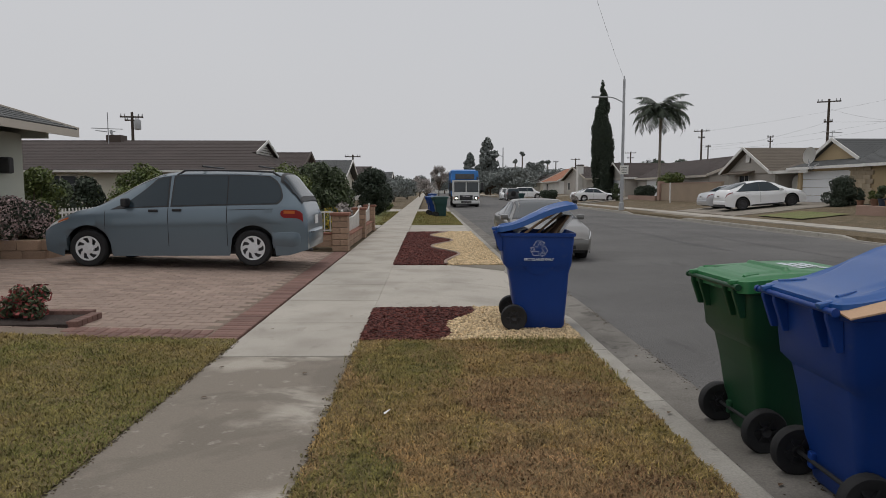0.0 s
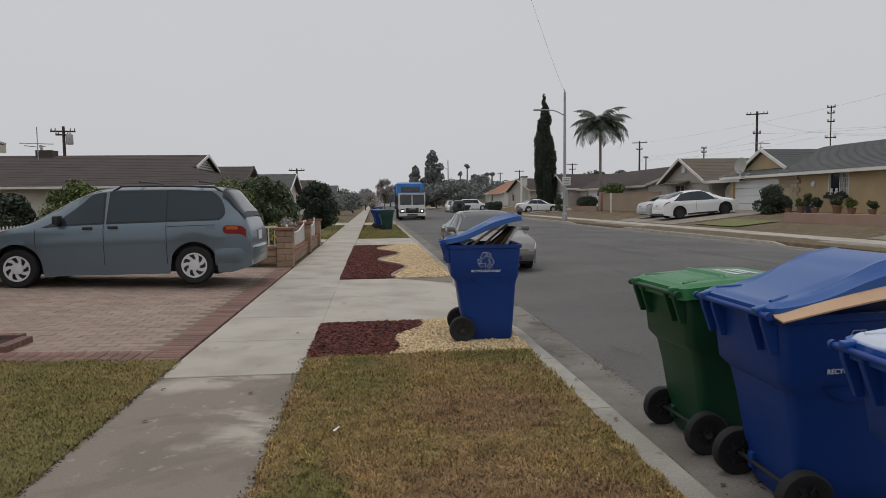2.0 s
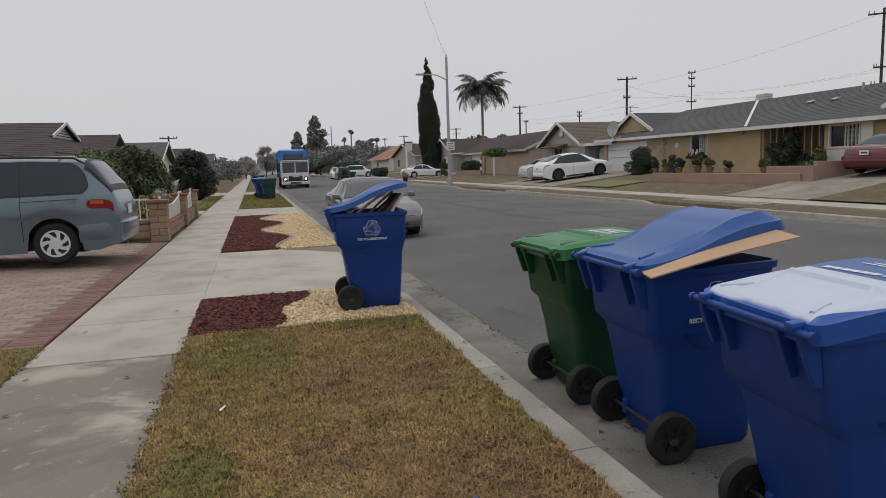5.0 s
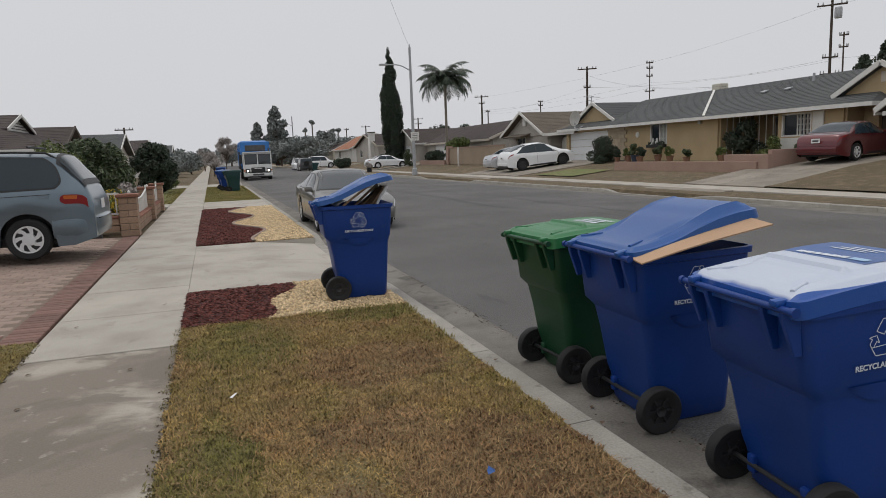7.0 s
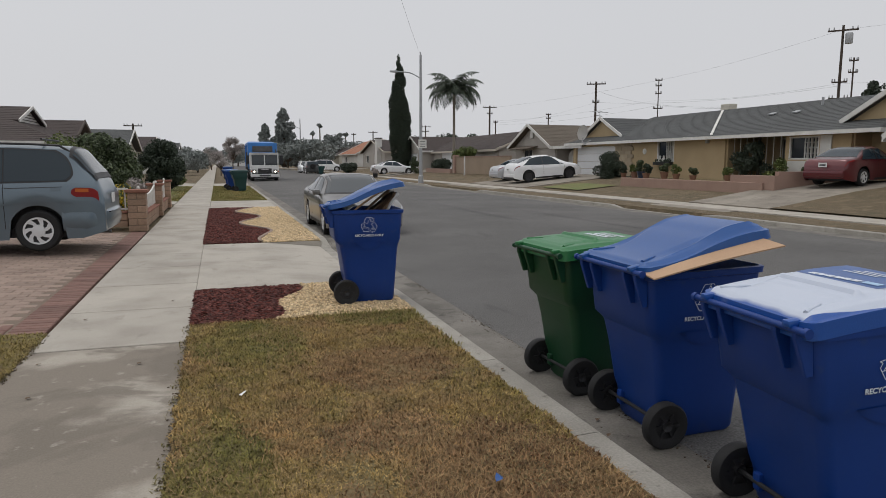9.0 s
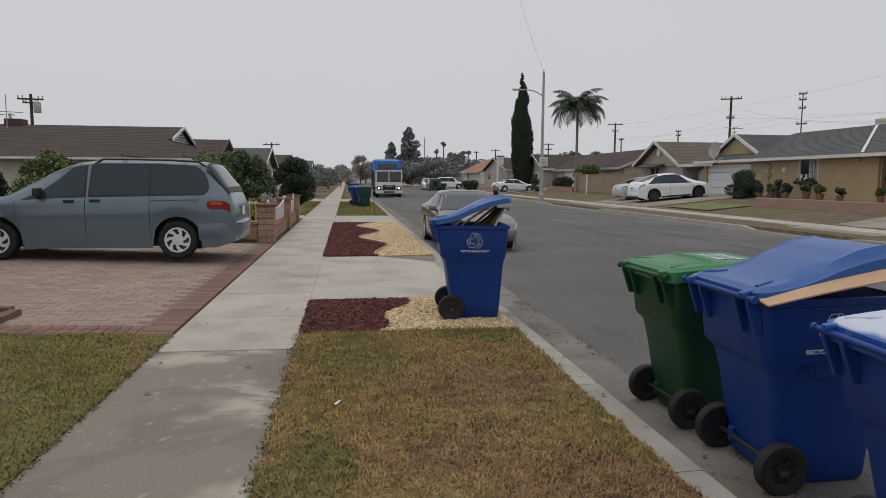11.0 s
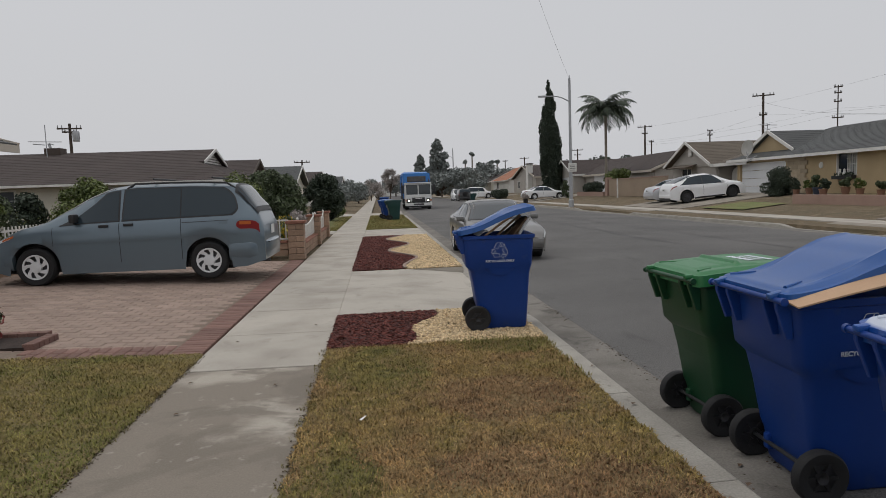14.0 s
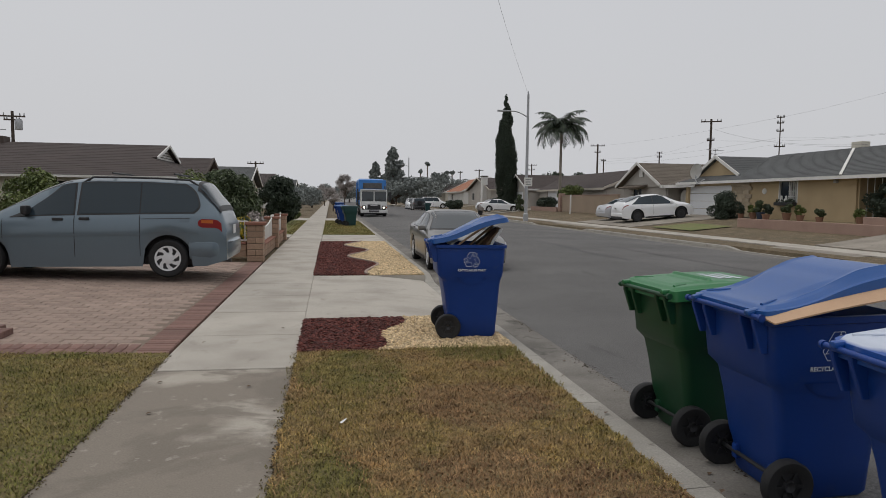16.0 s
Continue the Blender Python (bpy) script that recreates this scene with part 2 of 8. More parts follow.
bl.new(b_mix.outputs[0], bn["Principled BSDF"].inputs["Base Color"])
M_PALE_BLUE = mat("pale_blue_print", (0.35, 0.52, 0.72), 0.5, None, 30, 200, 0, spread=0.1)
M_PRINT = mat("white_print", (0.66, 0.70, 0.76), 0.6, None, 30, 200, 0, spread=0.12)
M_RUBBER = mat("black_rubber", (0.013, 0.013, 0.014), 0.75, None, 20, 150, 0.2, spread=0.2)
M_BLACK = mat("black_plastic", (0.018, 0.018, 0.02), 0.55, None, 20, 150, 0.1, spread=0.15)
M_CARD = mat("brown_cardboard", (0.50, 0.33, 0.21), 0.85, (0.44, 0.285, 0.175), 4, 120, 0.1, spread=0.06)
M_CARD_DARK = mat("dark_cardboard", (0.12, 0.075, 0.045), 0.85, None, 4, 120, 0.1, spread=0.1)
M_PAPER = mat("white_paper", (0.75, 0.75, 0.76), 0.8, None, 8, 120, 0.05, spread=0.04)
M_VAN = mat("slate_blue_car_paint", (0.128, 0.170, 0.203), 0.28, None, 1.2, 400, 0.0, metal=0.35, spread=0.04, coat=0.45)
M_SEDAN = mat("grey_beige_car_paint", (0.150, 0.145, 0.137), 0.30, None, 1.2, 400, 0.0, metal=0.4, spread=0.05, coat=0.5)
M_WHITE_CAR = mat("white_car_paint", (0.78, 0.79, 0.80), 0.3, None, 1.2, 400, 0.0, spread=0.03, coat=0.8)
M_SILVER = mat("silver_car_paint", (0.50, 0.51, 0.53), 0.3, None, 1.2, 400, 0.0, metal=0.5, spread=0.04, coat=0.7)
M_RED_CAR = mat("dark_red_car_paint", (0.105, 0.008, 0.013), 0.3, None, 1.2, 400, 0.0, metal=0.3, spread=0.06, coat=0.8)
M_DARK_CAR = mat("black_car_paint", (0.02, 0.021, 0.022), 0.35, None, 1.2, 400, 0.0, spread=0.06, coat=0.7)
M_GLASS = glass_mat("tinted_car_glass", (0.024, 0.037, 0.047), spec=0.36)
M_GLASS_CLEAR = glass_mat("windshield_glass", (0.045, 0.054, 0.060), spec=0.6)
M_WINDOW = glass_mat("house_window_glass", (0.025, 0.03, 0.035), 0.06)
M_LENS = glass_mat("headlight_lens", (0.55, 0.57, 0.58), 0.12)
M_TAIL = glass_mat("red_light_lens", (0.20, 0.012, 0.012), 0.3)
M_AMBER = glass_mat("amber_light_lens", (0.42, 0.10, 0.02), 0.3)
M_RIM = mat("silver_wheel_cover", (0.66, 0.67, 0.68), 0.4, None, 10, 100, 0, metal=0.1, spread=0.06)
M_RIM_DARK = mat("dark_wheel_cover", (0.06, 0.06, 0.065), 0.4, None, 10, 100, 0, metal=0.5, spread=0.06)
M_CHROME = mat("chrome", (0.7, 0.7, 0.7), 0.2, None, 10, 100, 0, metal=1.0, spread=0.05)
M_PLATE = mat("plate_white", (0.7, 0.7, 0.7), 0.5, None, 10, 100, 0, spread=0.05)
M_BEAM = glow_mat("lit_headlight", (1.0, 0.95, 0.8), 3.0)
M_TRUCK_BLUE = mat("blue_truck_paint", (0.035, 0.19, 0.52), 0.45, (0.03, 0.15, 0.42), 1.5, 80, 0.05, spread=0.08)
M_TRUCK_WHITE = mat("white_truck_paint", (0.72, 0.73, 0.73), 0.45, (0.6, 0.6, 0.58), 2, 80, 0.05, spread=0.05)
M_STEEL = mat("dark_steel", (0.10, 0.10, 0.105), 0.6, (0.06, 0.055, 0.05), 5, 80, 0.1, metal=0.3, spread=0.15)
M_GALV = mat("galvanised_steel", (0.42, 0.43, 0.44), 0.55, (0.34, 0.35, 0.36), 3, 60, 0.05, metal=0.3, spread=0.08)
M_POLE = mat("weathered_pole_wood", (0.085, 0.065, 0.05), 0.95, (0.06, 0.048, 0.04), 2, 30, 0.5, spread=0.2)
M_STUCCO_TAN = mat("tan_stucco", (0.47, 0.36, 0.215), 0.95, (0.40, 0.305, 0.18), 0.8, 60, 0.4, spread=0.08)
M_STUCCO_GREY = mat("grey_stucco", (0.43, 0.40, 0.36), 0.95, (0.37, 0.345, 0.31), 0.8, 60, 0.4, spread=0.07)
M_STUCCO_CREAM = mat("cream_stucco", (0.60, 0.57, 0.49), 0.95, (0.52, 0.49, 0.42), 0.8, 60, 0.4, spread=0.07)
M_STUCCO_PALE = mat("pale_green_stucco", (0.50, 0.52, 0.45), 0.95, (0.43, 0.45, 0.39), 0.8, 60, 0.4, spread=0.07)
M_STUCCO_PINK = mat("pale_pink_stucco", (0.56, 0.475, 0.425), 0.95, (0.49, 0.41, 0.365), 0.8, 60, 0.4, spread=0.07)
M_STUCCO_WHITE = mat("white_stucco", (0.70, 0.69, 0.66), 0.95, (0.6, 0.59, 0.56), 0.8, 60, 0.4, spread=0.06)
M_BLOCK = mat("slumpstone_block", (0.37, 0.25, 0.175), 0.95, (0.29, 0.195, 0.135), 2.5, 40, 0.6, spread=0.14, random_ob=0.14)
M_CAP = mat("red_brick_cap", (0.30, 0.14, 0.095), 0.9, (0.23, 0.105, 0.075), 4, 50, 0.4, spread=0.14, random_ob=0.12)
M_PLANTER = mat("pink_planter_wall", (0.36, 0.245, 0.195), 0.95, (0.30, 0.20, 0.16), 1.5, 40, 0.5, spread=0.1)
M_ROOF_BROWN = mat("brown_shingle", (0.066, 0.051, 0.047), 0.95, (0.048, 0.037, 0.034), 0.8, 30, 0.6, spread=0.2, island=0.25)
M_ROOF_GREY = mat("grey_shingle", (0.088, 0.092, 0.092), 0.95, (0.064, 0.066, 0.067), 0.5, 30, 0.6, spread=0.2, island=0.25)
M_ROOF_TAN = mat("tan_shingle", (0.13, 0.108, 0.085), 0.95, (0.10, 0.082, 0.064), 0.8, 30, 0.6, spread=0.2, island=0.22)
M_ROOF_RED = mat("terracotta_tile", (0.36, 0.16, 0.09), 0.9, (0.28, 0.12, 0.07), 1.5, 20, 0.6, spread=0.2, island=0.2)
M_TRIM = mat("white_trim_paint", (0.72, 0.71, 0.68), 0.6, (0.6, 0.59, 0.55), 2, 50, 0.1, spread=0.05)
M_TRIM_TAN = mat("beige_trim_paint", (0.52, 0.47, 0.40), 0.6, None, 2, 50, 0.1, spread=0.06)
M_DARK_TRIM = mat("dark_brown_trim", (0.07, 0.05, 0.04), 0.7, None, 2, 50, 0.1, spread=0.1)
M_GARAGE = mat("white_garage_door", (0.74, 0.75, 0.76), 0.5, None, 1.5, 40, 0.05, spread=0.03)
M_BARK = mat("bark", (0.12, 0.085, 0.06), 0.95, (0.08, 0.06, 0.045), 6, 30, 0.8, spread=0.25)
M_PALM_BARK = mat("palm_trunk", (0.27, 0.24, 0.20), 0.95, (0.19, 0.165, 0.135), 3, 25, 0.6, spread=0.18)
M_LEAF = mat("shrub_leaves", (0.078, 0.102, 0.045), 0.6, (0.046, 0.066, 0.030), 2, 20, 0, spread=0.25, island=0.45)
M_LEAF_DARK = mat("dark_leaves", (0.042, 0.058, 0.036), 0.7, (0.029, 0.043, 0.027), 1, 20, 0, spread=0.25, island=0.4)
M_LEAF_LIGHT = mat("light_leaves", (0.13, 0.15, 0.035), 0.6, (0.075, 0.11, 0.03), 2.5, 20, 0, spread=0.25, island=0.4)
# Far foliage: distance haze is painted in by a paler, greyer leaf colour.
M_LEAF_HAZE = mat("haze_paled_leaves", (0.225, 0.245, 0.232), 0.9, (0.185, 0.203, 0.193), 0.6, 20, 0, spread=0.1, island=0.14)
# Twig colour is lightened to stand in for haze over the far trees.
M_BARE = mat("bare_twigs_haze_paled", (0.36, 0.325, 0.305), 0.95, None, 3, 20, 0, spread=0.2, island=0.3)
M_FLOWER = mat("yellow_flowers", (0.62, 0.45, 0.03), 0.7, None, 8, 30, 0, spread=0.2, island=0.3)
M_FLOWER_PINK = mat("dusty_pink_flowers", (0.52, 0.41, 0.39), 0.8, (0.38, 0.27, 0.26), 8, 30, 0, spread=0.2, island=0.4)
M_FLOWER_RED = mat("red_flowers", (0.24, 0.05, 0.045), 0.7, None, 8, 30, 0, spread=0.2, island=0.4)
M_STONE = mat("pale_ledge_stone", (0.44, 0.365, 0.265), 0.95, (0.36, 0.29, 0.20), 3, 40, 0.5, spread=0.12, random_ob=0.15)
M_BOUNDARY = mat("dull_tan_stucco", (0.33, 0.255, 0.185), 0.95, (0.27, 0.21, 0.155), 0.8, 50, 0.5, spread=0.1)
M_TERRACOTTA = mat("terracotta_pot", (0.25, 0.135, 0.09), 0.9, None, 6, 60, 0.2, spread=0.12)
M_POT_BLUE = mat("dark_glazed_pot", (0.04, 0.055, 0.09), 0.3, None, 6, 60, 0.05, spread=0.12)
M_WIRE = mat("cable_black", (0.03, 0.03, 0.032), 0.7, None, 5, 40, 0, spread=0.1)


# ---- building helpers ----
def box(bm, cx, cy, cz, sx, sy, sz, bevel=0.0, rot=None):
    """A box by its centre and sizes, added to bm."""
    m = Matrix.Translation((cx, cy, cz)) @ (rot or Matrix()) @ Matrix.Diagonal((sx, sy, sz, 1))
    vs = bmesh.ops.create_cube(bm, size=1, matrix=m)["verts"]
    if bevel:
        es = {e for v in vs for e in v.link_edges}
        bmesh.ops.bevel(bm, geom=list(es), offset=bevel, segments=2, affect="EDGES", profile=0.6)
    return bm


def bx(*a, **k):
    return box(bmesh.new(), *a, **k)


def rod(bm, p, q, r, r2=None, seg=8):
    """A round bar from p to q."""
    p, q = Vector(p), Vector(q)
    d = q - p
    m = Matrix.Translation((p + q) / 2) @ d.to_track_quat("Z", "Y").to_matrix().to_4x4()
    bmesh.ops.create_cone(bm, cap_ends=True, segments=seg, radius1=r, radius2=r if r2 is None else r2, depth=d.length, matrix=m)
    return bm


def lathe(bm, profile, seg=24, axis="z", m=Matrix()):
    """Turns (radius, height) pairs round an axis."""
    rings = []
    for r, h in profile:
        ring = []
        for i in range(seg):
            a = 2 * math.pi * i / seg
            c, s = r * math.cos(a), r * math.sin(a)
            p = {"z": (c, s, h), "y": (c, h, s), "x": (h, c, s)}[axis]
            ring.append(bm.verts.new(m @ Vector(p)))
        rings.append(ring)
    for a, b in zip(rings, rings[1:]):
        for i in range(seg):
            j = (i + 1) % seg
            bm.faces.new((a[i], a[j], b[j], b[i]))
    return bm


def mesh_of(name, bm, material, smooth=False):
    bmesh.ops.recalc_face_normals(bm, faces=bm.faces)
    me = bpy.data.meshes.new(name)
    bm.to_mesh(me)
    bm.free()
    me.materials.append(material)
    if smooth:
        me.polygons.foreach_set("use_smooth", [True] * len(me.polygons))
        me.set_sharp_from_angle(angle=radians(38))
    return me


def raw(name, verts, faces, material, smooth=False):
    me = bpy.data.meshes.new(name)
    me.from_pydata([tuple(v) for v in verts], [], [tuple(f) for f in faces])
    me.update()
    me.materials.append(material)
    if smooth:
        me.polygons.foreach_set("use_smooth", [True] * len(me.polygons))
        me.set_sharp_from_angle(angle=radians(38))
    return me


def part(name, bm, material, parent, label="", smooth=False):
    """Links a bmesh (or a ready mesh) as one mesh object under a thing or a part."""
    me = bm if isinstance(bm, bpy.types.Mesh) else mesh_of(name, bm, material, smooth)
    ob = new(name, me)
    ob.parent = parent
    if label:
        ob["label"] = label
    return ob


def thing(name, label, category, group="", m=Matrix(), kind=""):
    ob = new(name)
    ob.empty_display_size = 0.1
    ob.matrix_basis = m
    return tagged(ob, label, category, group, kind)


def structure(name, bm, material, label="", smooth=False):
    me = bm if isinstance(bm, bpy.types.Mesh) else mesh_of(name, bm, material, smooth)
    return tagged(new(name, me), label, "", "", "structure")


def grid_patch(name, xs, ys, zf, material, skirt=0.0):
    """A sheet over the given x and y lines at height zf(x, y)."""
    xs, ys = list(xs), list(ys)
    vs = [(x, y, zf(x, y)) for y in ys for x in xs]
    n = len(xs)
    fs = [(j * n + i, j * n + i + 1, (j + 1) * n + i + 1, (j + 1) * n + i) for j in range(len(ys) - 1) for i in range(n - 1)]
    return raw(name, vs, fs, material)


def steps(a, b, n):
    return [a + (b - a) * i / n for i in range(n + 1)]


# ---- ground levels ----
KERB_IN, KERB_OUT, PAN = 1.50, 1.70, 2.18
FAR_PAN, FAR_KERB, FAR_KERB_IN = 12.9, 13.5, 13.67


def road_z(x):
    u = (x - (PAN + FAR_PAN) / 2) / ((FAR_PAN - PAN) / 2)
    return -0.03 - 0.085 * min(1.0, u * u)


def lot_z(x, y=0):
    """Ground height of both rows of lots, without the road."""
    if x < -1.85:
        return min(0.16, (-1.85 - x) * 0.03)
    if x < FAR_KERB_IN:
        return 0.0
    return 0.03 + min(0.67, max(0.0, x - 16.0) * 0.10)


def blend(a, b, t):
    t = max(0.0, min(1.0, t))
    return a + (b - a) * t


xs = [-500, -120, -40, -12, -7.2, -1.9, -1.85, -0.66, 1.5, 1.55, 1.9, 7, 12.6, 13.6, 13.7, 16.0, 19, 22.7, 28, 60, 150, 500]
GROUND_Z = lambda x, y: (-0.42 if 1.52 < x < 13.65 else (-0.25 if -0.7 < x < 1.6 else lot_z(x) - 0.03))
structure("ground", grid_patch("ground", xs, [-200, -30, 0, 10, 30, 60, 120, 250, 600], GROUND_Z, M_DRY), M_DRY, "dry brown and green lawn ground of the suburb")

# ---- road, gutters, kerbs ----
rx = steps(PAN, FAR_PAN, 14)
structure("road", grid_patch("road", rx, [-60, -20, 0, 5, 10, 20, 40, 80, 150, 400], lambda x, y: road_z(x), M_ASPHALT), M_ASPHALT, "worn dark grey asphalt street")
bm = bmesh.new()
for (x0, y0, x1, y1, w) in ((7.4, 16, 7.55, 60, 0.03), (5.2, 22, 5.4, 48, 0.02), (9.3, 12, 9.2, 40, 0.02)):
    n = 40
    rnd = random.Random(int(x0 * 10))
    pts = []
    for i in range(n + 1):
        t = i / n
        pts.append((blend(x0, x1, t) + rnd.uniform(-0.12, 0.12), blend(y0, y1, t)))
    for (ax, ay), (bx_, by) in zip(pts, pts[1:]):
        bm.faces.new([bm.verts.new((px, py, road_z(px) + 0.004)) for px, py in ((ax - w, ay), (ax + w, ay), (bx_ + w, by), (bx_ - w, by))])
part("crack_seal", bm, M_BLACK, bpy.data.objects["road"], "dark crack filler lines")


def pan_sheet(name, xa, xb, za, zb, label):
    ob = structure(name, grid_patch(name, [xa, xb], [-60, 0, 10, 30, 80, 400], lambda x, y: za if x == xa else zb, M_GUTTER), M_GUTTER, label)
    return ob


pan_sheet("gutter_near", KERB_OUT - 0.03, PAN, -0.135, road_z(PAN) - 0.001, "pale concrete gutter beside the kerb")
pan_sheet("gutter_far", FAR_PAN, FAR_KERB + 0.03, road_z(FAR_PAN) - 0.001, -0.12, "pale concrete gutter beside the far kerb")


def apron_drop(y, spans):
    """How far the kerb is lowered at y: 1 inside a driveway."""
    d = 0.0
    for a, b in spans:
        if a - 0.7 < y < b + 0.7:
            d = max(d, min(1.0, (y - a + 0.7) / 0.7, (b + 0.7 - y) / 0.7))
    return d


NEAR_DRIVES = [(8.4, 12.7), (44.6, 49.5), (63, 68), (86, 91)]
FAR_DRIVES = [(16.7, 20.6), (35.2, 43.6), (67.5, 72.5), (100, 105)]


def kerb_run(name, inner, outer, spans, label):
    root = thing(name, label, "kerb", kind="structure")
    y = -9.0
    out = 1 if outer > inner else -1
    while y < 110:
        step = 1.5 if y < 40 else 6.0
        vs, fs, k = [], [], 4
        for i in range(k + 1):
            yy = y + 0.004 + (step - 0.008) * i / k
            d = apron_drop(yy, spans)
            top = 0.0 - 0.115 * d
            w = 0.035
            for px, pz in ((inner, -0.3), (inner, top - 0.004), (outer - out * 0.035, top), (outer - out * 0.008, top - 0.02), (outer + out * w * 0.6, -0.16), (outer + out * w * 0.6, -0.3)):
                vs.append((px, yy, pz))
        for i in range(k):
            for j in range(5):
                a = i * 6 + j
                fs.append((a, a + 1, a + 7, a + 6))
        fs += [tuple(range(6)), tuple(range(k * 6, k * 6 + 6))]
        part("kerb_stone", raw("kerb_stone", vs, fs, M_KERB), M_KERB, root)
        y += step
    vs = [(inner, 110, -0.3), (inner, 110, 0), (outer, 110, 0), (outer, 110, -0.3), (inner, 400, -0.3), (inner, 400, 0), (outer, 400, 0), (outer, 400, -0.3)]
    part("far_kerb_stretch", raw("far_kerb_stretch", vs, [(0, 1, 5, 4), (1, 2, 6, 5), (2, 3, 7, 6)], M_KERB), M_KERB, root)


kerb_run("kerb_near", KERB_IN, KERB_OUT, NEAR_DRIVES, "chipped pale concrete kerb along the near lawn")
kerb_run("kerb_far", FAR_KERB_IN, FAR_KERB, FAR_DRIVES, "pale concrete kerb of the far side")


# ---- near pavement, in slabs ----
def slab_mesh(name, x0, x1, y0, y1, z0, z1, thick, material, bevel=0.006):
    """A paving slab whose top runs from z0 at x0 to z1 at x1."""
    b = bevel
    vs = []
    for (xa, xb, ya, yb, dz) in ((x0, x1, y0, y1, -thick), (x0, x1, y0, y1, -b), (x0 + b, x1 - b, y0 + b, y1 - b, 0)):
        vs += [(xa, ya, z0 + dz), (xb, ya, z1 + dz), (xb, yb, z1 + dz), (xa, yb, z0 + dz)]
    fs = [(8, 9, 10, 11)]
    for k in (0, 4):
        for i in range(4):
            j = (i + 1) % 4
            fs.append((k + i, k + j, k + 4 + j, k + 4 + i))
    return raw(name, vs, fs, material)


walk_near = thing("pavement_near", "worn pale concrete pavement in slabs with dark joints", "pavement", kind="structure")
y = 5.80 - 1.49 * 9
while y < 62:
    stained = -1 < y < 5.7
    ln = 2.98 if 2.7 < y < 2.9 or -0.3 < y < 0 else 1.49
    part("slab", slab_mesh("slab", -1.86, -0.66, y + (0.022 if abs(y - 5.8) < 0.1 else 0.009), y + ln - 0.011, 0.003, 0.0, 0.1, M_WET if stained else M_CONCRETE), None, walk_near)
    y += ln
part("far_slabs", slab_mesh("far_slabs", -1.86, -0.66, y, 400, 0, 0, 0.1, M_CONCRETE), None, walk_near)
bm = bmesh.new()
box(bm, -1.26, 25, -0.085, 1.18, 90, 0.1)
part("joint_filler", bm, M_BLACK, walk_near)


def drive_sheet(name, xs_, y0, y1, zf, label, cuts=(), material=None):
    """A concrete driveway in slabs across its length, following zf."""
    root = thing(name, label, "driveway", kind="structure")
    ys_ = [y0, *cuts, y1]
    for xa, xb in zip(xs_, xs_[1:]):
        for ya, yb in zip(ys_, ys_[1:]):
            vs = []
            n = 4
            for dz in (-0.1, 0):
                for i in range(n + 1):
                    x = blend(xa + 0.004, xb - 0.004, i / n)
                    vs += [(x, ya + 0.004, zf(x) + dz), (x, yb - 0.004, zf(x) + dz)]
            fs = []
            o = 2 * (n + 1)
            for i in range(n):
                a = 2 * i
                fs += [(o + a, o + a + 2, o + a + 3, o + a + 1), (a, a + 2, o + a + 2, o + a), (a + 1, o + a + 1, o + a + 3, a + 3)]
            fs += [(0, o, o + 1, 1), (2 * n, 2 * n + 1, o + 2 * n + 1, o + 2 * n)]
            part("slab", raw("slab", vs, fs, material or M_CONCRETE), None, root)
    return root


apron_near = lambda x: blend(0.004, -0.112, (x - 0.5) / (KERB_IN - 0.5))
drive_sheet("driveway_apron", [-0.661, KERB_IN - 0.004], 8.22, 12.86, apron_near, "smooth pale concrete driveway apron to the kerb", (10.5,))
drive_sheet("parkway_path", [-0.65, KERB_IN - 0.004], 23.15, 27.4, lambda x: 0.003, "pale concrete path across the parkway strip")
drive_sheet("driveway_apron_far", [-0.65, KERB_IN - 0.004], 44.5, 49.6, apron_near, "pale concrete driveway apron")
drive_sheet("neighbour_drive", [-7.0, -3.5, -1.87], 44.5, 49.6, lambda x: lot_z(x) + 0.01, "pale concrete driveway of the next house", (47,))
drive_sheet("neighbour_path", [-3.2, -1.87], 25.6, 27.4, lambda x: lot_z(x) + 0.01, "pale concrete path to the next house")
for name, (a, b), x_end in (("driveway_red_car", (16.7, 20.6), 25.4), ("driveway_white_car", (35.2, 43.6), 26.5), ("driveway_third", (67.5, 72.5), 24), ("driveway_fourth", (100, 105), 22)):
    drive_sheet(name, [FAR_KERB_IN + 0.005, 15.2], a, b, lambda x: blend(-0.10, 0.035, (x - 13.5) / 1.6), "pale concrete driveway apron of the far side", (), M_CONCRETE_OLD)
    drive_sheet(name + "_upper", [16.45, 20, x_end], a, b, (lambda x: lot_z(x) + 0.01 + 0.13 * blend(0, 1, (x - 17) / 3)) if a < 18 else (lambda x: lot_z(x) + 0.01), "pale concrete driveway of the far side", ((a + b) / 2,), M_CONCRETE_OLD)
walk_far = thing("pavement_far", "pale concrete pavement of the far side", "pavement", kind="structure")
y = -6.0
while y < 70:
    part("slab", slab_mesh("slab", 15.21, 16.44, y + 0.006, y + 1.99, 0.04, 0.045, 0.1, M_CONCRETE), None, walk_far)
    y += 2.0
part("far_slabs", slab_mesh("far_slabs", 15.21, 16.44, y, 400, 0.04, 0.045, 0.1, M_CONCRETE), None, walk_far)

for name, yy in (("apron_edge_near", 8.215), ("apron_edge_far", 12.865)):
    structure(name, bx(0.44, yy, -0.12, 2.17, 0.014, 0.245), M_CONCRETE, "pale concrete edge of the driveway apron")

# ---- lawns: soil sheets with blades ----
rng = np.random.default_rng(7)


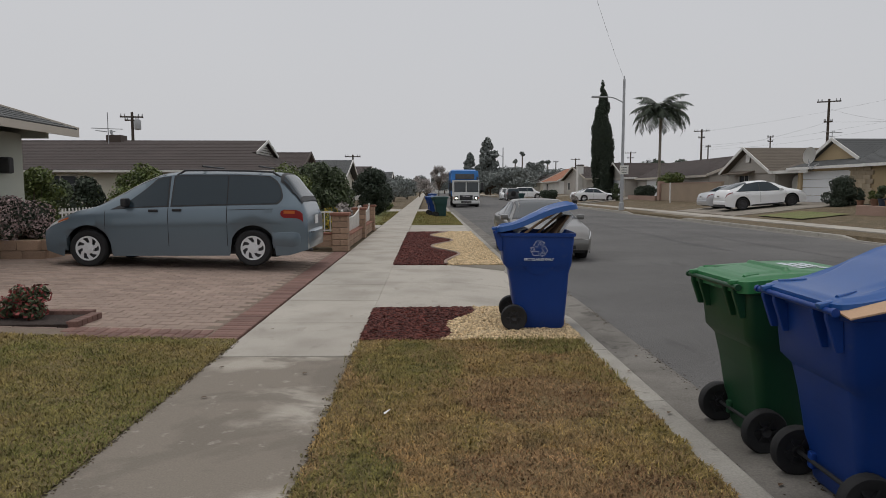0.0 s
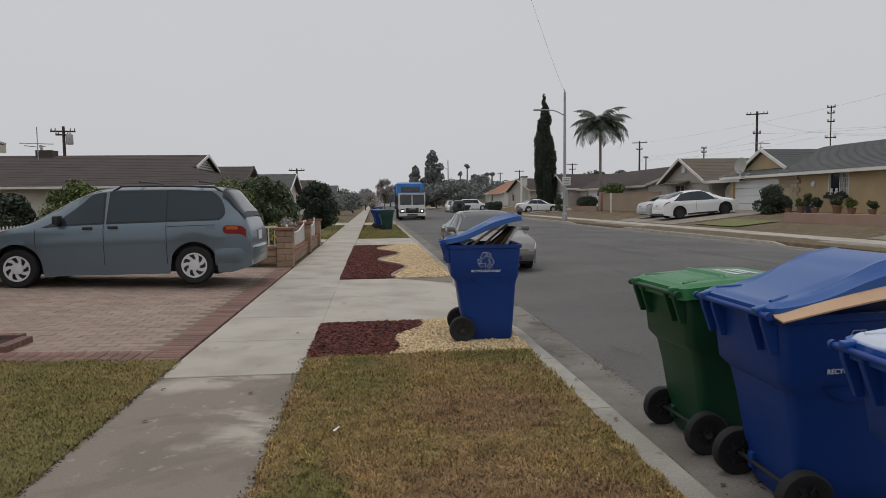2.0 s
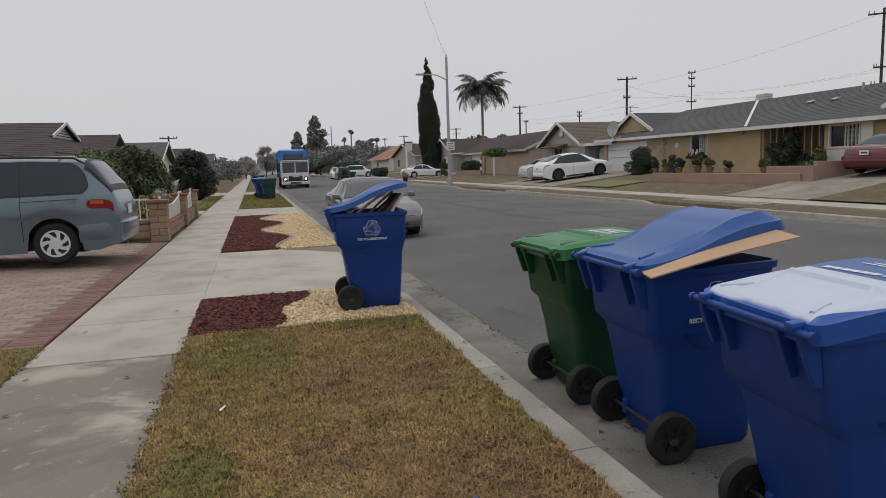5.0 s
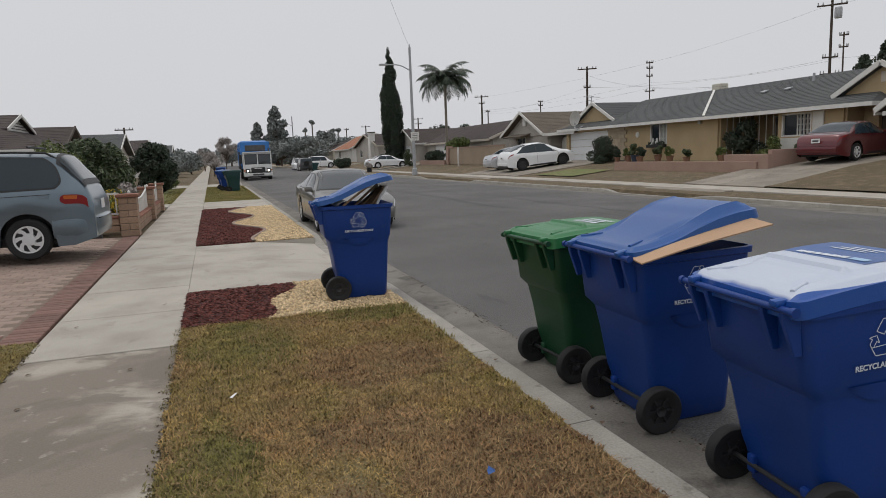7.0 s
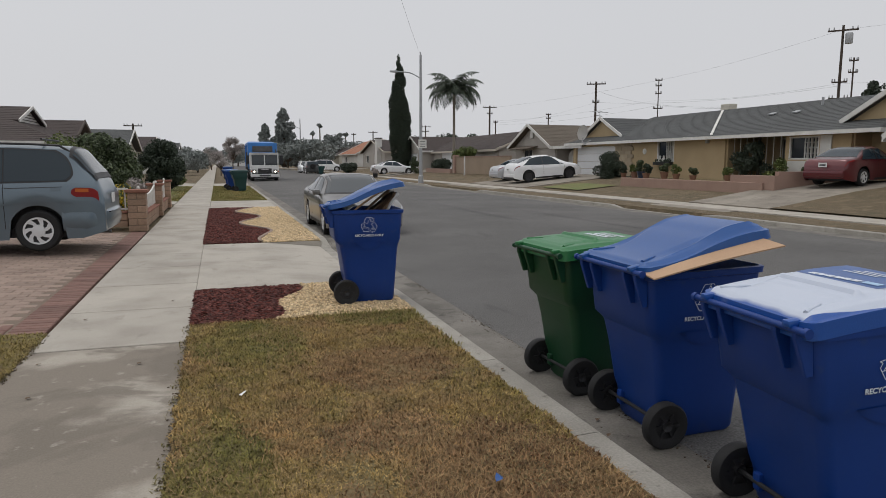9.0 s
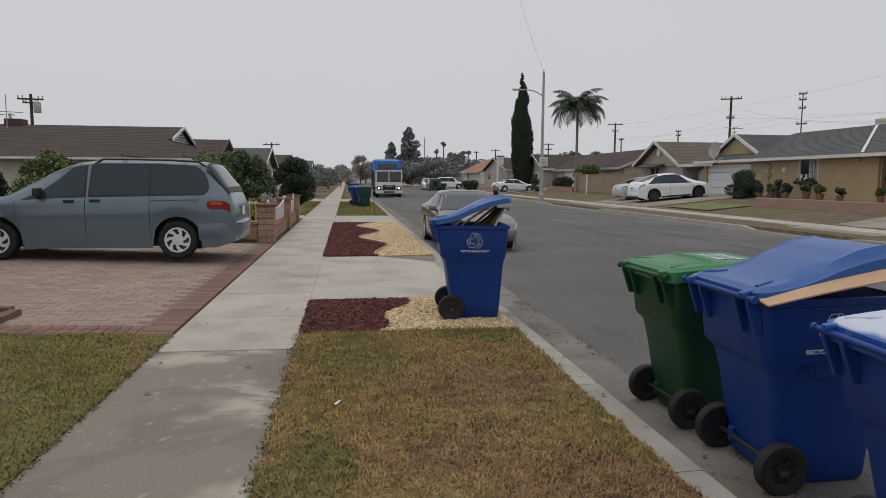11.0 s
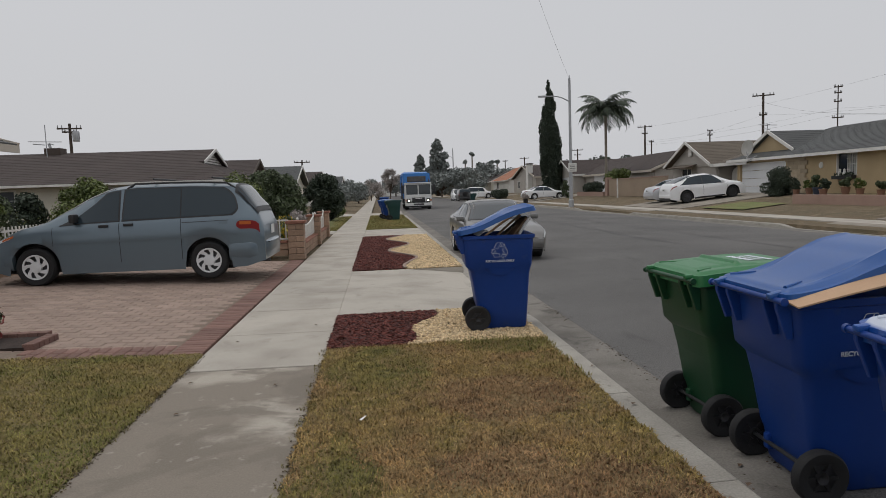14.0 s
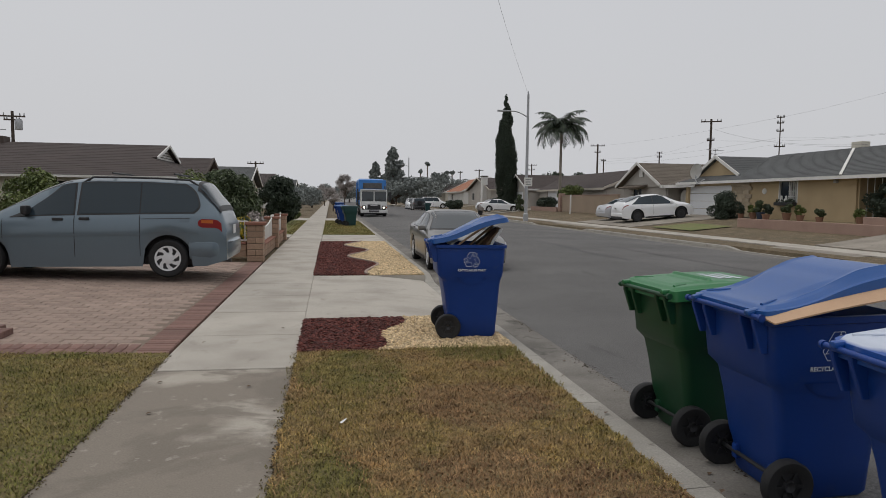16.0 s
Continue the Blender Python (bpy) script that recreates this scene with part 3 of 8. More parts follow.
def blades(name, regions, per_m2, length, material, label, zf, lean=0.97, width=0.0042, keep=None):
    """Short bent blades over rectangles (x0, x1, y0, y1); one object of kind stuff."""
    P, L = [], []
    for x0, x1, y0, y1 in regions:
        n = int((x1 - x0) * (y1 - y0) * per_m2)
        P.append(np.c_[rng.uniform(x0, x1, n), rng.uniform(y0, y1, n)])
    p = np.concatenate(P)
    if keep:
        p = p[np.array([keep(x, y) for x, y in p])]
    n = len(p)
    clump = np.array([noise.noise(Vector((x * 3.1, y * 3.1, 0.3))) for x, y in p])
    ln = length * rng.uniform(0.5, 1.25, n) * (1 + 0.55 * clump)
    az, tilt = rng.uniform(0, 2 * np.pi, n), rng.uniform(0.15, lean, n) * np.pi / 2
    z = np.array([zf(x, y) for x, y in p])
    root = np.c_[p, z]
    d = np.c_[np.cos(az) * np.sin(tilt), np.sin(az) * np.sin(tilt), np.cos(tilt)]
    side = np.c_[-np.sin(az), np.cos(az), np.zeros(n)] * (width * rng.uniform(0.6, 1.3, n))[:, None]
    midp = root + d * (ln * 0.55)[:, None]
    tip = root + d * ln[:, None] + np.c_[np.cos(az), np.sin(az), -0.3 * np.ones(n)] * (ln * 0.3)[:, None]
    v = np.stack([root - side, root + side, midp + side * 0.8, midp - side * 0.8, tip], 1).reshape(-1, 3)
    me = bpy.data.meshes.new(name)
    k = np.arange(n)[:, None] * 5
    loops = np.concatenate([k + [0, 1, 2, 3], k + [3, 2, 4]], 1).ravel()
    me.vertices.add(len(v))
    me.vertices.foreach_set("co", v.ravel())
    me.loops.add(len(loops))
    me.loops.foreach_set("vertex_index", loops)
    starts = (np.arange(n)[:, None] * 7 + [0, 4]).ravel()
    me.polygons.add(2 * n)
    me.polygons.foreach_set("loop_start", starts)
    me.update(calc_edges=True)
    me.validate()
    me.materials.append(material)
    return tagged(new(name, me), label, "grass", "", "stuff")


def soft_sheet(name, x0, x1, y0, y1, zf, material, label, n=12):
    me = grid_patch(name, steps(x0, x1, n), steps(y0, y1, n), lambda x, y: zf(x, y) + 0.012 * noise.noise(Vector((x * 2, y * 2, 0))), material)
    return structure(name, me, material, label)


flat = lambda x, y: 0.004
left_z = lambda x, y: lot_z(x) + 0.004
soft_sheet("lawn_parkway", -0.655, KERB_IN - 0.003, -5, 6.3, flat, M_SOIL, "patchy dry parkway lawn, brown and green")
soft_sheet("lawn_left", -9, -1.865, -5, 6.45, left_z, M_SOIL, "patchy front lawn beside the pavement")
soft_sheet("lawn_parkway_far", -0.655, KERB_IN - 0.003, 27.42, 44.4, flat, M_GREEN_LAWN, "mown parkway lawn beyond the gravel bed", 16)
soft_sheet("lawn_left_far", -4.2, -1.865, 27.5, 44.3, left_z, M_GREEN_LAWN, "front lawn of the next house", 16)
soft_sheet("lawn_far_white_house", 17.0, 19.3, 29.7, 33.8, lambda x, y: lot_z(x) + 0.02, M_GREEN_LAWN, "small green lawn by the planter wall", 12)
# ragged lawn borders, grown over the concrete in tufts
rag = lambda y, k: 0.03 * noise.noise(Vector((y * 5, k, 0))) + 0.02 * noise.noise(Vector((y * 17, k, 1)))
parkway_in = lambda x, y: -0.665 + rag(y, 2) < x < 1.50 + rag(y, 5) and y < 6.40 + rag(x, 9)
left_in = lambda x, y: x < -1.855 + rag(y, 12) and y < 6.47 + rag(x, 15)
wob = lambda x, y, k: 0.55 * noise.noise(Vector((x * 2.6, y * 2.6, k))) + 0.4 * noise.noise(Vector((x * 9, y * 9, k))) + 0.75 * noise.noise(Vector((x * 71, y * 71, k)))
spot = lambda x, y, cx, cy, ax, ay, k: ((x - cx) / ax) ** 2 + ((y - cy) / ay) ** 2 + wob(x, y, k) < 1


def lawn_zone(x, y):
    """0: straw and olive, 1: dead brown patches, 2: greener patches."""
    if spot(x, y, 1.05, 2.35, 0.62, 0.95, 1) or spot(x, y, 0.55, 3.35, 0.35, 0.28, 2) or spot(x, y, 0.75, 4.6, 0.55, 0.55, 3) or spot(x, y, 0.2, 2.2, 0.3, 0.5, 4):
        return 1
    if spot(x, y, -0.15, 5.55, 0.42, 0.75, 5) or spot(x, y, -0.42, 3.0, 0.26, 0.9, 6) or spot(x, y, 1.1, 6.1, 0.5, 0.3, 7):
        return 2
    return 0


area = [(-0.74, 1.58, 1.2, 6.48)]
blades("parkway_grass", area, 15000, 0.027, M_BLADE, "short dry straw and olive parkway grass", flat, 0.98, 0.0034, lambda x, y: parkway_in(x, y) and lawn_zone(x, y) == 0)
blades("dead_grass", area, 14000, 0.024, M_BLADE_DEAD, "dead brown patches in the parkway grass", flat, 0.99, 0.0034, lambda x, y: parkway_in(x, y) and lawn_zone(x, y) == 1)
blades("green_grass", area, 15000, 0.028, M_BLADE_FRESH, "greener patches in the parkway grass", flat, 0.97, 0.0034, lambda x, y: parkway_in(x, y) and lawn_zone(x, y) == 2)
blades("parkway_thatch", [(-0.64, 1.47, 1.2, 6.38)], 1500, 0.045, M_THATCH, "pale matted straw lying in the parkway grass", lambda x, y: 0.012, 0.995, 0.0024, lambda x, y: noise.noise(Vector((x * 2.2, y * 2.2, 4))) > -0.12)
blades("left_lawn_grass", [(-5.2, -1.78, 2.2, 6.55)], 9000, 0.030, M_BLADE_GREEN, "short green and straw front lawn grass", left_z, 0.97, 0.0036, left_in)
blades("edge_grass", [(1.25, 1.62, 4.9, 6.45), (0.5, 1.5, 6.25, 6.5)], 3200, 0.045, M_BLADE_GREEN, "longer green grass along the lawn edge", flat, 0.8, 0.0036, lambda x, y: x < 1.53 + 2 * rag(y, 5))
blades("edge_weeds", [(-0.72, -0.60, 1.6, 6.4), (-1.92, -1.82, 2.2, 6.5)], 1500, 0.030, M_WEED, "dark low weeds along the pavement edge", flat, 0.9, 0.0038, lambda x, y: noise.noise(Vector((y * 3, x, 8))) > -0.05)
drive_z = lambda x, y: lot_z(x) + 0.016 + 0.13 * blend(0, 1, (x - 17) / 3)
soft_sheet("lawn_far_south", 16.46, 23.0, 4.0, 16.69, drive_z, M_DRY, "dry brown front lawn beside the far driveway", 16)
blades("far_parkway_grass", [(-0.65, 1.5, 27.4, 44.4), (-4.2, -1.87, 27.5, 44.3)], 900, 0.045, M_BLADE_GREEN, "mown grass beyond the gravel bed", flat, 0.85, 0.008)

# ---- mulch and gravel beds ----


def pebbles(name, xy, size, material, label, zf, flat_f=0.7, stretch=1.0, category="gravel"):
    """Irregular stones or chips; one object of kind stuff."""
    n = len(xy)
    base = np.array([(1, 0, 0), (0.2, 1, 0.1), (-1, 0.1, 0), (-0.1, -1, 0), (0.1, 0, 1), (0, 0.1, -1)], float)
    faces = np.array([(0, 1, 4), (1, 2, 4), (2, 3, 4), (3, 0, 4), (1, 0, 5), (2, 1, 5), (3, 2, 5), (0, 3, 5)])
    s = size * rng.uniform(0.6, 1.35, n)
    v = base[None] * rng.uniform(0.75, 1.25, (n, 6, 1)) * np.stack([s * stretch, s, s * flat_f], 1)[:, None]
    a, t = rng.uniform(0, 2 * np.pi, n), rng.normal(0, 0.4, n)
    ca, sa, ct, st = np.cos(a)[:, None], np.sin(a)[:, None], np.cos(t)[:, None], np.sin(t)[:, None]
    x, y_, z = v[..., 0], v[..., 1], v[..., 2]
    y_, z = y_ * ct - z * st, y_ * st + z * ct
    x, y_ = x * ca - y_ * sa, x * sa + y_ * ca
    zz = np.array([zf(px, py) for px, py in xy])
    z = z + zz[:, None] + rng.uniform(0, size * 0.6, n)[:, None]
    v = np.stack([x + xy[:, :1], y_ + xy[:, 1:], z], -1).reshape(-1, 3)
    f = (np.arange(n)[:, None, None] * 6 + faces[None]).reshape(-1, 3)
    me = bpy.data.meshes.new(name)
    me.vertices.add(len(v))
    me.vertices.foreach_set("co", v.ravel())
    me.loops.add(f.size)
    me.loops.foreach_set("vertex_index", f.ravel())
    me.polygons.add(len(f))
    me.polygons.foreach_set("loop_start", np.arange(len(f)) * 3)
    me.update(calc_edges=True)
    me.materials.append(material)
    return tagged(new(name, me), label, category, "", "stuff")


def split_bed(x0, x1, y0, y1, n, edge):
    p = np.c_[rng.uniform(x0, x1, n), rng.uniform(y0, y1, n)]
    left = p[:, 0] < edge(p[:, 1])
    return p[left], p[~left]


bed1 = lambda y: 0.10 + 0.26 * (y - 6.4) + 0.08 * np.sin(y * 5)
wave = lambda y: 0.42 - 0.30 * np.cos((y - 12.9) * 2 * np.pi / 4.1) + 0.12 * np.maximum(0, 14.3 - y) * 1.6
soft_sheet("bed_near", -0.655, KERB_IN - 0.003, 6.31, 8.21, lambda x, y: -0.006, M_GRAVEL_BASE, "bed of mulch and gravel before the driveway apron")
soft_sheet("bed_far", -0.655, KERB_IN - 0.003, 12.87, 23.13, lambda x, y: -0.006, M_GRAVEL_BASE, "bed of mulch and gravel beyond the driveway apron", 16)
m1, g1 = split_bed(-0.66, 1.54, 6.38, 8.2, 9500, bed1)
m2, g2 = split_bed(-0.66, 1.52, 12.9, 23.1, 26000, wave)
pebbles("mulch_near", m1, 0.019, M_MULCH, "dark red wood mulch chips", flat, 0.35, 1.7, "mulch")
pebbles("gravel_near", g1, 0.021, M_GRAVEL, "cream and tan pebble gravel", flat)
pebbles("mulch_far", m2, 0.024, M_MULCH, "dark red wood mulch chips in a wavy bed", flat, 0.35, 1.6, "mulch")
pebbles("gravel_far", g2, 0.026, M_GRAVEL, "cream pebble gravel in a wavy bed", flat)
vs, fs = [], []
ny = 90
for i in range(ny + 1):
    yy = 12.9 + 10.2 * i / ny
    for dx, dz in ((-0.03, 0), (-0.03, 0.045), (0.03, 0.045), (0.03, 0)):
        vs.append((float(wave(np.array(yy))) + dx, yy, dz))
for i in range(ny):
    for j in range(3):
        a = 4 * i + j
        fs.append((a, a + 1, a + 5, a + 4))
structure("bed_edging", raw("bed_edging", vs, fs, M_PAVER_FAR), M_PAVER_FAR, "wavy pinkish edging strip between mulch and gravel")

# dirt and leaf crumbs along the gutter
gl = np.c_[np.concatenate([rng.normal(PAN + 0.02, 0.05, 2200), rng.normal(KERB_OUT + 0.08, 0.04, 250), rng.uniform(KERB_OUT + 0.05, PAN, 120)]), np.concatenate([rng.uniform(1.5, 15, 2200), rng.uniform(1.5, 15, 250), rng.uniform(1.5, 15, 120)])]
keep = np.array([noise.noise(Vector((y_ * 0.9, 3.0, x_))) + rng.uniform(-0.2, 0.5) > 0.05 for x_, y_ in gl])
pebbles("gutter_litter", gl[keep], 0.007, M_LITTER, "brown leaf crumbs and grit along the gutter", lambda x, y: (-0.118 if x > PAN - 0.1 else -0.13), 0.3, 1.6, "litter")
ed = np.c_[np.concatenate([rng.normal(-0.66, 0.02, 700), rng.normal(-1.86, 0.02, 700)]), rng.uniform(2.0, 6.4, 1400)]
pebbles("pavement_edge_dirt", ed, 0.006, M_LITTER, "crumbs of soil along the pavement edge", flat, 0.4, 1.4, "dirt")


# ---- wheeled bins ----
def recycle_mark(bm, s):
    """Three folded outlined arrows chasing one another in the xz plane, s across, drawn at y = 0."""
    leg = ((-0.33, 0.20), (-0.17, 0.48), (0.07, 0.48), (-0.12, 0.10), (-0.33, 0.20))
    head = ((0.07, 0.48), (0.17, 0.48), (0.235, 0.37), (0.32, 0.42), (0.25, 0.23), (0.04, 0.25), (0.125, 0.30), (0.05, 0.42))
    for k in range(3):
        turn = Matrix.Rotation(radians(120 * k), 4, "Y")
        for run in (leg, head):
            pts = [turn @ Vector((x, 0, z)) * s * 1.12 for x, z in run]
            for p, q in zip(pts, pts[1:]):
                d = (q - p).normalized()
                nrm = Vector((-d.z, 0, d.x)) * 0.012 * s
                bm.faces.new([bm.verts.new(v) for v in (p - nrm, q - nrm, q + nrm, p + nrm)])
    return bm


def lettering(name, words, size, m, parent, material):
    cu = bpy.data.curves.new(name, "FONT")
    cu.body, cu.size, cu.align_x, cu.extrude = words, size, "CENTER", 0.0008
    cu.offset = size * 0.02
    cu.materials.append(material)
    ob = new(name, cu)
    ob.parent = parent
    ob.matrix_basis = m
    return ob


def bin_ring(z, xa, xb, hw, r=0.05, n=4):
    """A rounded rectangle at height z."""
    pts = []
    for cx, cy, a0 in ((xb - r, hw - r, 0), (xa + r, hw - r, 90), (xa + r, -hw + r, 180), (xb - r, -hw + r, 270)):
        for i in range(n + 1):
            a = radians(a0 + 90 * i / n)
            pts.append((cx + r * math.cos(a), cy + r * math.sin(a), z))
    return pts


def loft(bm, rings, cap0=False, cap1=False):
    vv = [[bm.verts.new(p) for p in r] for r in rings]
    n = len(vv[0])
    for a, b in zip(vv, vv[1:]):
        for i in range(n):
            bm.faces.new((a[i], a[(i + 1) % n], b[(i + 1) % n], b[i]))
    if cap0:
        bm.faces.new(vv[0][::-1])
    if cap1:
        bm.faces.new(vv[-1])
    return bm


def ease(a, b, t):
    t = max(0.0, min(1.0, (t - a) / (b - a)))
    return t * t * (3 - 2 * t)


LID_L, LID_W = 0.86, 0.355


def lid_top(x, y_, opened):
    """Height of the lid's top: flange, stepped shoulder, crowned panel that widens forwards, ribs."""
    side, front, back = LID_W - abs(y_), LID_L - x, x
    z = 0.030 + 0.020 * ease(0.022, 0.050, min(side, front + 0.01)) * ease(0.0, 0.05, back)
    pw = 0.20 + 0.10 * ease(0.15, 0.6, x)
    inside = ease(-0.03, 0.035, pw - abs(y_)) * ease(0.04, 0.10, front)
    if opened:
        z += 0.017 * inside * ease(0.10, 0.42, x) + 0.010 * inside * ease(0.5, 0.62, x)
        z += 0.010 * math.exp(-((side - 0.075) / 0.012) ** 2) * ease(0.10, 0.3, x)
        t = x / LID_L
        z += -0.022 * math.sin(2 * math.pi * t) * (1 if t < 0.5 else 0.7) + 0.006 * math.sin(math.pi * t)
    else:
        z += 0.012 * inside * ease(0.05, 0.12, x) + 0.018 * math.sin(math.pi * x / LID_L)
        z -= 0.006 * ease(0.0, 0.012, 0.27 - x) * ease(0.0, 0.012, x - 0.09) * ease(0.0, 0.012, 0.24 - abs(y_))
        z += 0.017 * math.exp(-((x - 0.345) / 0.016) ** 4) * ease(0.0, 0.03, 0.25 - abs(y_))
        z -= 0.006 * ease(0.0, 0.012, x - 0.46) * ease(0.0, 0.012, 0.27 - abs(y_)) * ease(0.0, 0.02, front - 0.10)
    return z


def lid_place(open_deg, twist=0.0):
    return Matrix.Translation((-0.43, 0, 1.035)) @ Matrix.Rotation(radians(-open_deg), 4, "Y") @ Matrix.Rotation(radians(twist), 4, "X")


def bin_lid(parent, material, open_deg, twist=0.0):
    """The lid, hinged at the back; open_deg lifts its front."""
    m = lid_place(open_deg, twist)
    opened = open_deg > 8
    bm = bmesh.new()
    nx, ny = (64, 48) if parent.location.y < 9 else (22, 14)
    top, low, hem = {}, {}, {}
    for i in range(nx + 1):
        x = LID_L * i / nx
        end = min(x, LID_L - x)
        half = LID_W - (0.055 - math.sqrt(max(0, 0.055**2 - (0.055 - end) ** 2)) if end < 0.055 else 0)
        for j in range(ny + 1):
            y_ = half * (2 * j / ny - 1)
            z = lid_top(x, y_ / half * LID_W, opened)
            top[i, j] = bm.verts.new((x, y_, z))
            low[i, j] = bm.verts.new((x, y_, z - 0.014))
            if i in (0, nx) or j in (0, ny):
                hem[i, j] = bm.verts.new((x + 0.006 * (2 * i / nx - 1), y_ * 1.012, z - (0.052 if opened else 0.070)))
    for i in range(nx):
        for j in range(ny):
            bm.faces.new((top[i, j], top[i + 1, j], top[i + 1, j + 1], top[i, j + 1]))
            bm.faces.new((low[i, j], low[i, j + 1], low[i + 1, j + 1], low[i + 1, j]))
    rim = [(i, 0) for i in range(nx)] + [(nx, j) for j in range(ny)] + [(i, ny) for i in range(nx, 0, -1)] + [(0, j) for j in range(ny, 0, -1)]
    for a, b in zip(rim, rim[1:] + rim[:1]):
        bm.faces.new((top[a], top[b], hem[b], hem[a]))
        bm.faces.new((hem[a], hem[b], low[b], low[a]))
    bm.transform(m)
    lid = part("lid", bm, material, parent, "moulded lid with a stepped rim and crowned panel", smooth=True)
    # hinge straps that wrap the handle bar, and cross ribs beside them
    for sgn in (-1, 1):
        bm = bx(0.005, sgn * 0.27, 0.022, 0.10, 0.045, 0.030, bevel=0.012)
        bm.transform(m)
        part("hinge_strap", bm, material, lid, smooth=True)
        bm = rod(bmesh.new(), (0.05, sgn * 0.27, lid_top(0.05, 0.27, opened)), (0.17, sgn * 0.21, lid_top(0.17, 0.21, opened)), 0.010, 0.006, 8)
        bm.transform(m)
        part("lid_rib", bm, material, lid, smooth=True)
    return lid


def wheeled_bin(label, m, body_mat, lid_mat, open_deg=0.0, mark=True, words="RECYCLABLES ONLY", twist=0.0, group="wheeled bins", width=1.0):
    """Back with axle and wheels towards -x, front towards +x, lettered side towards -y."""
    root = thing("wheeled_bin", label, "wheelie bin", group, m)
    prof = [(0.015, -0.20, 0.27, 0.235), (0.04, -0.215, 0.285, 0.25), (0.20, -0.235, 0.295, 0.262), (0.26, -0.255, 0.30, 0.266), (0.60, -0.30, 0.32, 0.295), (0.645, -0.315, 0.33, 0.305),
            (0.70, -0.365, 0.345, 0.325), (0.90, -0.385, 0.36, 0.335), (0.985, -0.39, 0.365, 0.34), (0.99, -0.405, 0.38, 0.355), (1.025, -0.408, 0.383, 0.357), (1.028, -0.39, 0.365, 0.34)]
    outer = [bin_ring(z, a, b, w * width, 0.055) for z, a, b, w in prof]
    inner = [bin_ring(0.95, -0.375, 0.35, 0.325 * width, 0.05), bin_ring(0.05, -0.2, 0.27, 0.235 * width, 0.05)]
    bm = bmesh.new()
    loft(bm, outer + inner, cap0=True, cap1=True)
    body = part("body", bm, body_mat, root, smooth=True)
    # grip recess bulge, hinge lugs, handle bar, axle
    for yy in (-0.30, -0.18, 0.18, 0.30):
        bm = bmesh.new()
        loft(bm, [bin_ring(0.84, -0.41, -0.375, 0.012, 0.004, 1), bin_ring(1.0, -0.46, -0.38, 0.014, 0.005, 1), bin_ring(1.045, -0.46, -0.40, 0.014, 0.005, 1)], True, True)
        bmesh.ops.translate(bm, vec=(0, yy * width, 0), verts=bm.verts)
        part("hinge_lug", bm, body_mat, body, smooth=True)
    bm = rod(bmesh.new(), (-0.452, -0.36 * width, 1.035), (-0.452, 0.36 * width, 1.035), 0.0145, seg=12)
    part("handle_bar", bm, body_mat, root, smooth=True)
    for s in (-1, 1):
        part("bar_end_cap", rod(bmesh.new(), (-0.452, s * 0.35 * width, 1.035), (-0.452, s * 0.372 * width, 1.035), 0.020, seg=12), body_mat, root, smooth=True)
    bm = rod(bmesh.new(), (-0.25, -0.30, 0.137), (-0.25, 0.30, 0.137), 0.012)
    part("axle", bm, M_BLACK, root)
    for s in (-1, 1):
        part("axle_bracket", bx(-0.222, s * 0.17 * width, 0.14, 0.07, 0.05, 0.09, bevel=0.012), body_mat, root)
    for s in (-1, 1):
        yc = s * (0.262 * width + 0.05)
        bm = lathe(bmesh.new(), [(0.07, -0.02), (0.105, -0.034), (0.128, -0.034), (0.137, -0.022), (0.137, 0.022), (0.128, 0.034), (0.105, 0.034), (0.07, 0.02)], 28, "y", Matrix.Translation((-0.25, yc, 0.137)))
        tyre = part("wheel", bm, M_RUBBER, root, smooth=True)
        bm = bmesh.new()
        lathe(bm, [(0.001, -0.015), (0.03, -0.03), (0.035, -0.012), (0.08, -0.012), (0.08, 0.012), (0.035, 0.012), (0.03, 0.03), (0.001, 0.015)], 20, "y", Matrix.Translation((-0.25, yc, 0.137)))
        part("hub", bm, M_BLACK, tyre, smooth=True)
        for k in range(6):
            part("spoke", bx(-0.25 + 0.07 * math.cos(k * math.pi / 3), yc, 0.137 + 0.07 * math.sin(k * math.pi / 3), 0.07, 0.05, 0.014, rot=Matrix.Rotation(-k * math.pi / 3, 4, "Y")), M_BLACK, tyre)
    # side relief: pressed shelf under the shoulder
    for s in (-1, 1):
        bm = bmesh.new()
        up_ = [bm.verts.new((-0.17 + 0.34 * i / 12, s * 0.322 * width, 0.675)) for i in range(13)]
        dn_ = [bm.verts.new((-0.17 + 0.34 * i / 12, s * 0.3065 * width, 0.668 - 0.075 * (1 - ((i - 6) / 6) ** 2))) for i in range(13)]
        for i in range(12):
            bm.faces.new((up_[i], up_[i + 1], dn_[i + 1], dn_[i]))
        part("side_swage", bm, body_mat, body, smooth=True)
    bin_lid(root, lid_mat, open_deg, twist)
    lean = math.atan2(0.335 * width - 0.325 * width, 0.2)
    if mark:
        face = Matrix.Translation((0.0, -0.3345 * width - 0.004, 0.862)) @ Matrix.Rotation(lean, 4, "X")
        bm = recycle_mark(bmesh.new(), 0.155)
        bm.transform(face)
        part("printed_mark", bm, M_PRINT, body, "white outlined recycling arrows")
    if words:
        tm = Matrix.Translation((0.0, -0.329 * width - 0.005, 0.742)) @ Matrix.Rotation(radians(90) + lean, 4, "X")
        lettering("lettering", words, 0.033, tm, body, M_PRINT)
    return root


GUT = -0.128


def tipped(m, deg):
    """Tips a bin back about its wheels, as on the slope of the gutter."""
    return m @ Matrix.Translation((-0.25, 0, 0)) @ Matrix.Rotation(radians(-deg), 4, "Y") @ Matrix.Translation((0.25, 0, 0))


